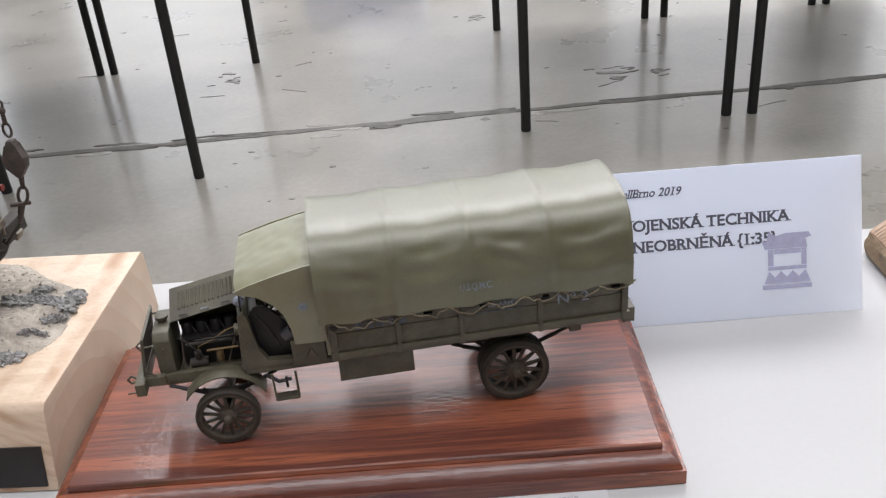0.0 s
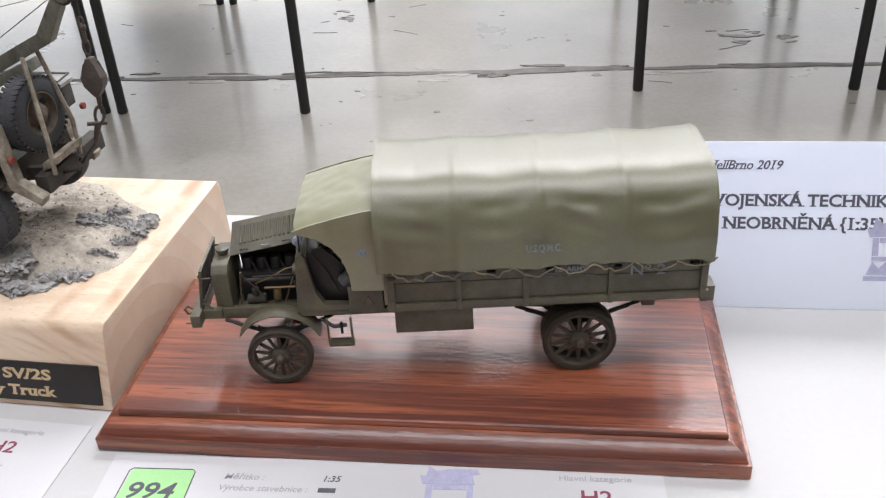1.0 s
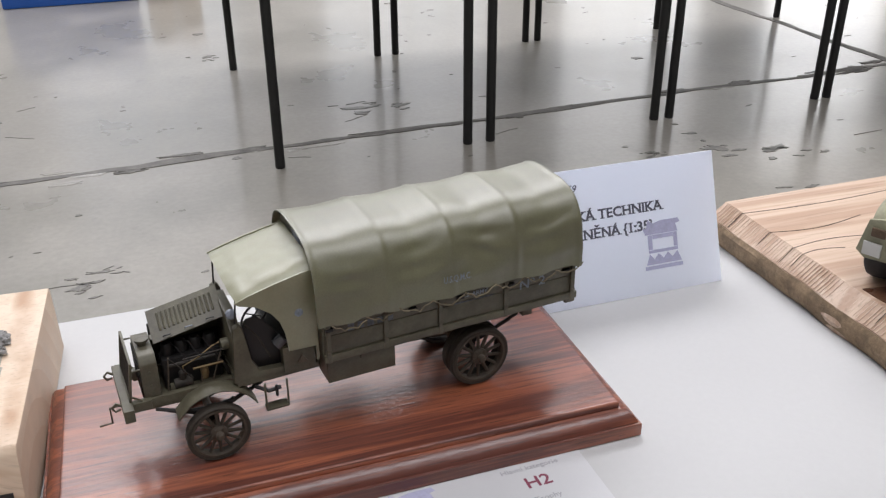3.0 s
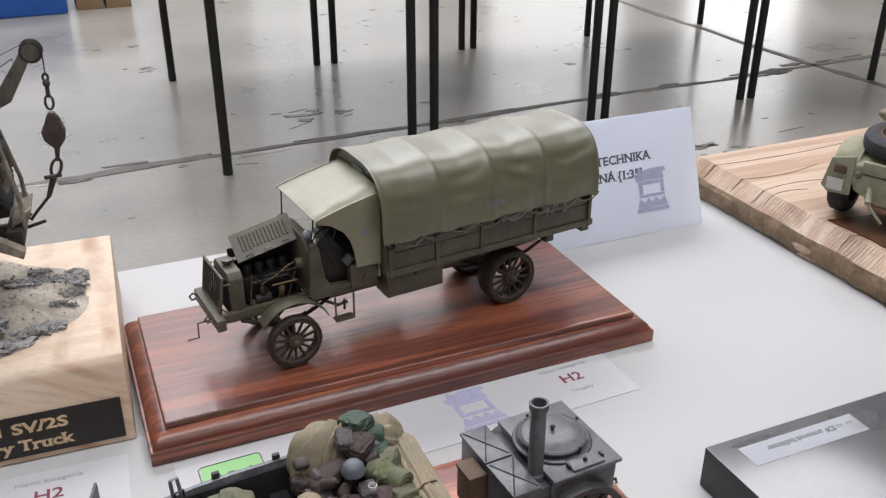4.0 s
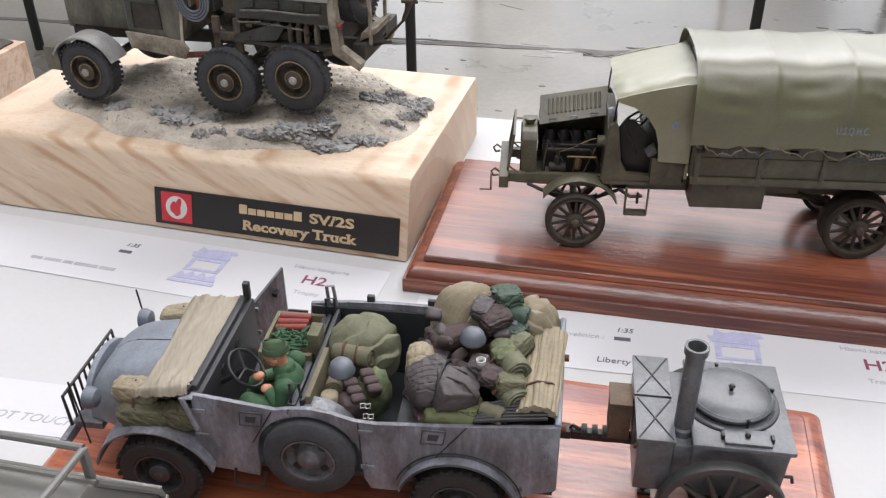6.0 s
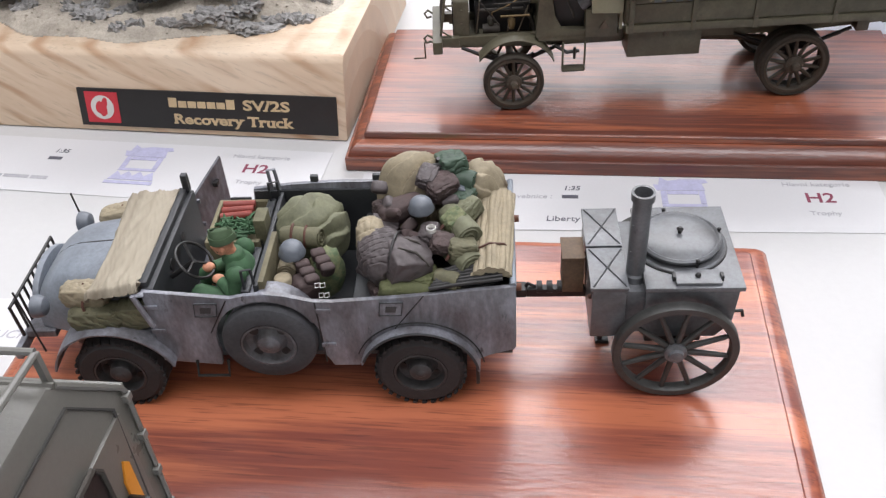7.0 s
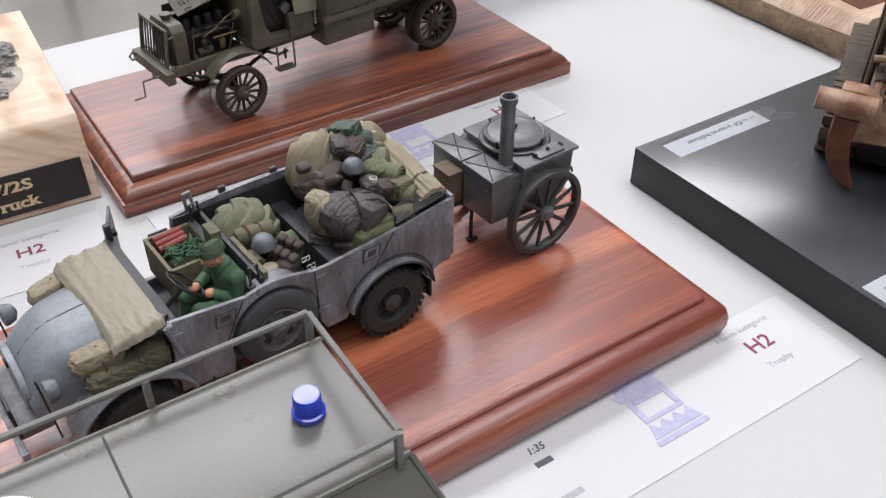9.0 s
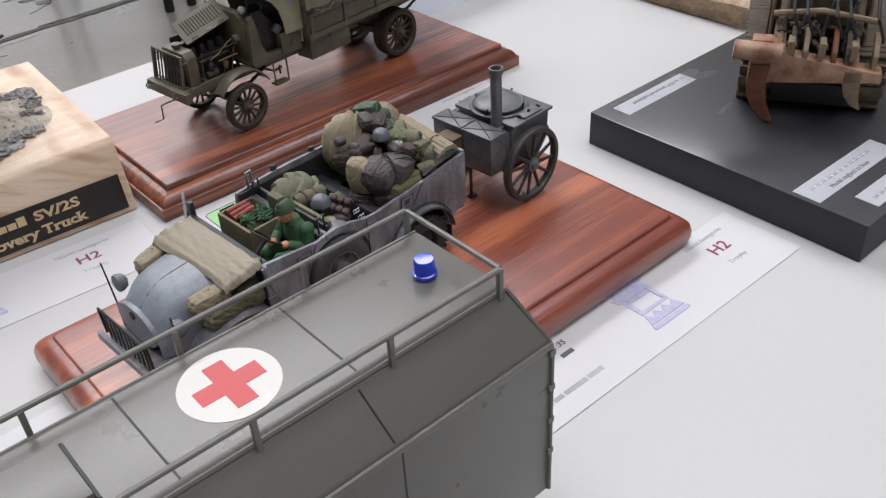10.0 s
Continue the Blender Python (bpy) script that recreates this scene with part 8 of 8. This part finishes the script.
def slab():
    S = thing("wood_slab", "thick sawn timber slab with bark edge", "display slab", SLAB_AT)
    rnd = random.Random(11)
    n = 46
    bm = bmesh.new()
    rows = []
    for i in range(n + 1):
        f = i / n
        y = 158 - 232 * f
        wob = 1.3 * noise.noise(Vector((f * 9, 0, 3)))
        cut = 3.0 * max(0, (f - 0.86) / 0.14)
        xs = [(255 + 2 * wob + cut, 0), (253.5 + 2.4 * wob + cut, 6), (255 + 1.4 * wob + cut, 13.5), (265.5 + wob + cut, 22.0), (440, 22.0), (440, 0)]
        rows.append([bm.verts.new((x, y, z)) for x, z in xs])
    for a, b in zip(rows, rows[1:]):
        for k in range(6):
            bm.faces.new((a[k], a[(k + 1) % 6], b[(k + 1) % 6], b[k]))
    bm.faces.new(rows[0])
    bm.faces.new(rows[-1])
    part("slab_body", bm, SLAB, S, smooth=22)
    # saw ridges across the bevelled edge, and drying cracks on the top
    me = mesh_of("saw_ridge", tube(bmesh.new(), [(255.4, 0, 14.0), (265.2, 0, 21.9)], 0.34, 5), SLAB)
    for k in range(90):
        at(part("saw_ridge", me, SLAB, S), 0.3 * rnd.random(), 155 - 2.45 * k + rnd.uniform(-0.5, 0.5), 0)
    for y, x1, bend in ((113, 330, -4), (92, 320, 3), (84, 292, 2), (20, 330, -5), (140, 400, -3)):
        pts = [(264 + (x1 - 264) * j / 9, y + bend * math.sin(j * 0.4) + 1.2 * noise.noise(Vector((j, y, 0))), 22.05) for j in range(10)]
        part("drying_crack", tube(bmesh.new(), [(256, y, 14.2)] + pts, 0.22, 5), GRIME_SHADE, S)
    bm = bmesh.new()
    sheet(bm, lambda u, v: (254.4 - 1.8 * math.sin(v * 3.1) + 1.5 * noise.noise(Vector((u * 14, v * 3, 1))), 157 - 230 * u, 0.5 + 13 * v), 60, 5, 0.6)
    part("bark", bm, BARK, S, "rough grey-brown bark edge")


slab()
out = [(268 + 4 * noise.noise(Vector((k * 0.5, 0, 2))) + 0.6 * k, 42 - 8 * k) for k in range(14)] + [(436, -66), (436, 60)] + [(426 - 13 * k, 62 - 2.5 * k + 5 * noise.noise(Vector((k * 0.6, 3, 0)))) for k in range(11)]
single("earth_patch", prism(bmesh.new(), out, "z", 21.9, 22.5), EARTH_GLOSS, "shiny brown varnished earth on the timber slab", "diorama ground", SLAB_AT)


def jeep():
    J = thing("model_field_car", "pale sand-green scale-model light field car with spare wheel on the tail", "model car", SLAB_AT @ mpose(336.5, 34.6, 22.6, 0, 0, 25) @ Matrix.Scale(1.75, 4))
    for x in (-22, 34):
        for y, s in ((-20, -1), (20, 1)):
            disc_wheel(J, x, y, 9.5, 9.5, 6.5, s, RUBBER, JEEP, 5)
    part("tub", prism(bmesh.new(), [(-24, 11), (-27, 22), (-12, 25), (-10, 23), (10, 23), (12, 29), (50, 27), (50, 12), (28, 10), (-12, 10)], "y", -15.5, 15.5, 0.8), JEEP, J)
    part("bonnet", box(bmesh.new(), 14, 49, -15, 15, 28, 32, 1.4), JEEP, J)

    # rounded rear wings, and the tail between them
    def wing(u, v, s):
        a = math.pi * (0.04 + 0.92 * u)
        x = -22 - 12.5 * math.cos(a)
        out = 25.0 - 2.2 * (1 - math.sin(a)) - 1.6 * abs(2 * v - 1) ** 4
        return (x, s * (14.5 + (out - 14.5) * v), 10 + 16.5 * math.sin(a) ** 0.55 - 3.2 * v ** 4)

    for s in (-1, 1):
        part("rear_wing", sheet(bmesh.new(), lambda u, v, s=s: wing(u, v, s), 22, 14, 0.8 * s), JEEP, J, "rounded rear wing")
        part("wing_valance", prism(bmesh.new(), [(s * 15, 10.5), (s * 15, 24), (s * 22.5, 22), (s * 24.6, 12), (s * 22, 10)], "x", -34.6, -33.6, 0.3), JEEP, J)
        part("number_panel", box(bmesh.new(), -35.3, -34.7, s * 20 - 2.6, s * 20 + 2.6, 11.5, 15.5, 0.1), DECAL_WHITE, J, "pale panel with worn marking")
        part("rear_lamp", box(bmesh.new(), -35.6, -34.6, s * 19 - 2.0, s * 19 + 2.0, 17.6, 20.2, 0.3), BROWN_BOX, J)
        part("tow_ball", blob(bmesh.new(), (-36, s * 13, 18.6), (1.2, 1.2, 1.2), rough=0, sub=2), MUD_STEEL, J)
        part("bumper_iron", tube(bmesh.new(), [(-33, s * 11, 12), (-38, s * 9, 13), (-40, s * 6, 10), (-40, s * 2, 6)], 0.5), JEEP, J)
    part("tail_panel", prism(bmesh.new(), [(-31, 11), (-35, 15), (-34, 21), (-28, 24), (-14, 25.5), (-14, 11)], "y", -15, 15, 0.8), JEEP, J)
    part("tail_flap", box(bmesh.new(), -36.2, -34.6, -12, 12, 19.5, 23.5, 0.4), JEEP, J, "raised engine flap on the tail")
    part("tail_bracket", prism(bmesh.new(), [(-13, 13), (-13, 19), (13, 19), (13, 13), (6, 10), (-6, 10)], "x", -36, -35, 0.3), JEEP, J)
    w = disc_wheel(J, 0, 0, 0, 11.0, 6.0, 1, RUBBER_GREY, BROWN_BOX, 5)
    w.matrix_basis = mpose(-23, 6, 28.2, 82, 0, 90)
    part("tow_eye", tube(bmesh.new(), [(-35, 9, 15), (-41, 7, 12)], 1.0), JEEP, J)
    part("exhaust_box", cyl(bmesh.new(), (-33, -8, 9), (-33, 8, 9), 2.4), RUST_PINK, J)
    part("seat_backs", box(bmesh.new(), -6, -2, -14, 14, 24, 38, 1.2), DRAB, J)
    part("folded_hood", blob(bmesh.new(), (-12, 0, 33), (4, 17, 3), rough=0.06, sub=4, square=0.4), TAN, J)
    part("windscreen", box(bmesh.new(), 12, 13.4, -17, 17, 30, 46, 0.4), JEEP, J)


jeep()

# ---- printed papers on the table ----


def tower_mark(parent, m, w, h):
    """A printed tower emblem: plain violet shapes."""
    z0, z1 = 0.1, 0.2
    shapes = (
        [(0.06, 0.70), (0.0, 0.84), (0.1, 0.83), (0.14, 1.0), (0.28, 0.92), (0.5, 0.96), (0.95, 0.96), (1.0, 0.88), (0.88, 0.86), (0.92, 0.70)],
        [(0.12, 0.40), (0.12, 0.69), (0.23, 0.69), (0.23, 0.40)],
        [(0.80, 0.40), (0.80, 0.69), (0.90, 0.69), (0.90, 0.40)],
        [(0.24, 0.61), (0.24, 0.69), (0.79, 0.69), (0.79, 0.61)],
        [(0.12, 0.33), (0.12, 0.39), (0.90, 0.39), (0.90, 0.33)],
        [(0.04, 0.10), (0.14, 0.31), (0.26, 0.2), (0.38, 0.31), (0.5, 0.2), (0.62, 0.31), (0.74, 0.2), (0.88, 0.31), (0.98, 0.10)],
        [(0.0, 0.0), (0.0, 0.07), (1.0, 0.07), (1.0, 0.0)],
    )
    for i, s in enumerate(shapes):
        ob = part("emblem_shape", prism(bmesh.new(), [(x * w, y * h) for x, y in s], "z", z0, z1 + 0.012 * i), INK_PURPLE, parent)
        ob.matrix_basis = m


def bars(parent, m, x, y, lengths, h, material):
    """A line of unreadable small print, as plain bars."""
    for L in lengths:
        ob = part("print_bar", box(bmesh.new(), x, x + L, y, y + h, 0.1, 0.19), material, parent)
        ob.matrix_basis = m
        x += L + 0.9


def entry_label(label, m, curl, fields):
    """A long paper entry slip, a little wavy."""
    L = thing("entry_label", label, "paper label", m, "entry slips in front of the models")

    wide, high = fields.get("size", (210, 40))

    def paper(u, v):
        return (wide * u, high * (v - 1), 0.16 + curl * 0.12 * (0.5 + 0.5 * math.sin(u * 7 + v)))

    part("slip", sheet(bmesh.new(), paper, 40, 6, 0.14), PAPER, L)
    I = mpose(0, 0, curl * 0.12)
    if fields.get("number"):
        part("number_field", prism(bmesh.new(), [(8, -29), (9.5, -8), (11, -7), (33, -7), (34, -8), (34, -29), (33, -30), (9, -30)], "z", 0.1 + curl * 0.12, 0.2 + curl * 0.12), INK_GREEN, L, "green number field")
        part("number_border", tube(bmesh.new(), [(8, -29.4, 0.25 + curl * 0.12), (8.6, -8, 0.25 + curl * 0.12), (10, -6.8, 0.25 + curl * 0.12), (33, -6.8, 0.25 + curl * 0.12), (34.2, -8, 0.25 + curl * 0.12), (34.2, -29.4, 0.25 + curl * 0.12)], 0.22, 5), INK, L)
        lettering(fields["number"], 11, INK, L, mpose(10.6, -21.5, 0.26 + curl * 0.12), 0.18, 0.15, wide=1.12)
        lettering("Měřítko :", 4, INK_GREY, L, mpose(46, -11, 0.2 + curl * 0.12), 0.02, 0.2)
        lettering("Výrobce stavebnice :", 4, INK_GREY, L, mpose(45, -16.5, 0.2 + curl * 0.12), 0.02, 0.2)
    lettering("1:35", 4, INK, L, mpose(83, -11, 0.2 + curl * 0.12), 0.06, 0.2)
    bars(L, I, 82.5, -16.4, [6.5], 2.2, INK)
    if fields.get("name"):
        lettering(fields["name"], 4.6, INK, L, mpose(76, -31, 0.2 + curl * 0.12), 0.03, 0.1)
    else:
        bars(L, I, 46, -31, [6, 9, 5, 12, 8], 2.2, INK_GREY)
    tower_mark(L, mpose(fields.get("logo", 119), -31, curl * 0.12), 22, 29)
    x = fields.get("cat", 172)
    lettering("Hlavní kategorie", 3.6, INK_GREY, L, mpose(x + 11.5, -7.5, 0.2 + curl * 0.12), 0.02, align="CENTER", wide=1.1)
    lettering("H2", 8.6, INK_RED, L, mpose(x + 11.5, -18.0, 0.2 + curl * 0.12), 0.12, 0.0, "CENTER", label="maroon class code", wide=1.1)
    lettering("Trophy", 3.6, INK_GREY, L, mpose(x + 11.5, -26, 0.2 + curl * 0.12), 0.01, align="CENTER", wide=1.1)


entry_label("white entry slip with green number beside the mahogany plinth", pose(-0.1195, -0.0018, TOP + 0.00003, 0, 0, 1.6), 0.8, {"number": "994", "name": "Liberty", "logo": 119, "cat": 171, "size": (207, 36.5)})
entry_label("white entry slip in front of the oak block", pose(-0.3455, 0.0255, TOP + 0.00003, 0, 0, -3.4), 1.2, {"logo": 116, "cat": 168})
entry_label("white entry slip in front of the reddish plinth", pose(-0.1445, -0.1835, TOP + 0.00003, 0, 0, -0.6), 1.4, {"logo": 121, "cat": 173})
s = thing("notice_slip", "white slip with a printed notice lying on the table", "paper label", pose(-0.39, -0.116, TOP + 0.00005, 0, 0, 2))
part("slip", box(bmesh.new(), 0, 176, 0, 26, 0, 0.15), PAPER, s)
lettering("DO NOT TOUCH", 5.6, INK_GREY, s, mpose(120, 6, 0.2), 0.04, 0.25, wide=1.1)


def class_card():
    """A folded card that stands like a roof, with the class printed on it."""
    C = thing("class_card", "folded white class card standing behind the truck", "paper sign", pose(0.231, 0.1065, TOP + 0.0003))
    lean = 69.6
    H, W = 74.5, 150
    F = mpose(0, 0, 0, lean, 0, 0)
    f = part("front_leaf", sheet(bmesh.new(), lambda u, v: (-W + W * u, H * v, 0.5 * math.sin(u * 3.1) * (1 - v)), 16, 8, 0.3), PAPER_BLUE, C)
    f.matrix_basis = F
    top_y, top_z = H * math.cos(radians(lean)), H * math.sin(radians(lean))
    part("back_leaf", sheet(bmesh.new(), lambda u, v: (-W + W * u, top_y + 27 * (1 - v), top_z * v), 8, 6, 0.3), PAPER_BLUE, C)

    def line(text, x, h, size, bold, slant=0.0, wide=1.0):
        lettering(text, size, INK, C, F @ mpose(x, h, 0.55), bold, slant, "RIGHT", wide=wide, serif=0.1, thick=0.065)

    line("ModellBrno 2019", -85.8, 62.6, 5.6, 0.08, 0.3, 0.96)
    line("VOJENSKÁ TECHNIKA", -34.8, 46.4, 7.4, 0.18, 0, 1.08)
    line("NEOBRNĚNÁ {1:35}", -40.8, 36.2, 7.4, 0.18, 0, 1.06)
    tower_mark(C, F @ mpose(-48, 13.4, 0.5), 23.5, 28)


class_card()
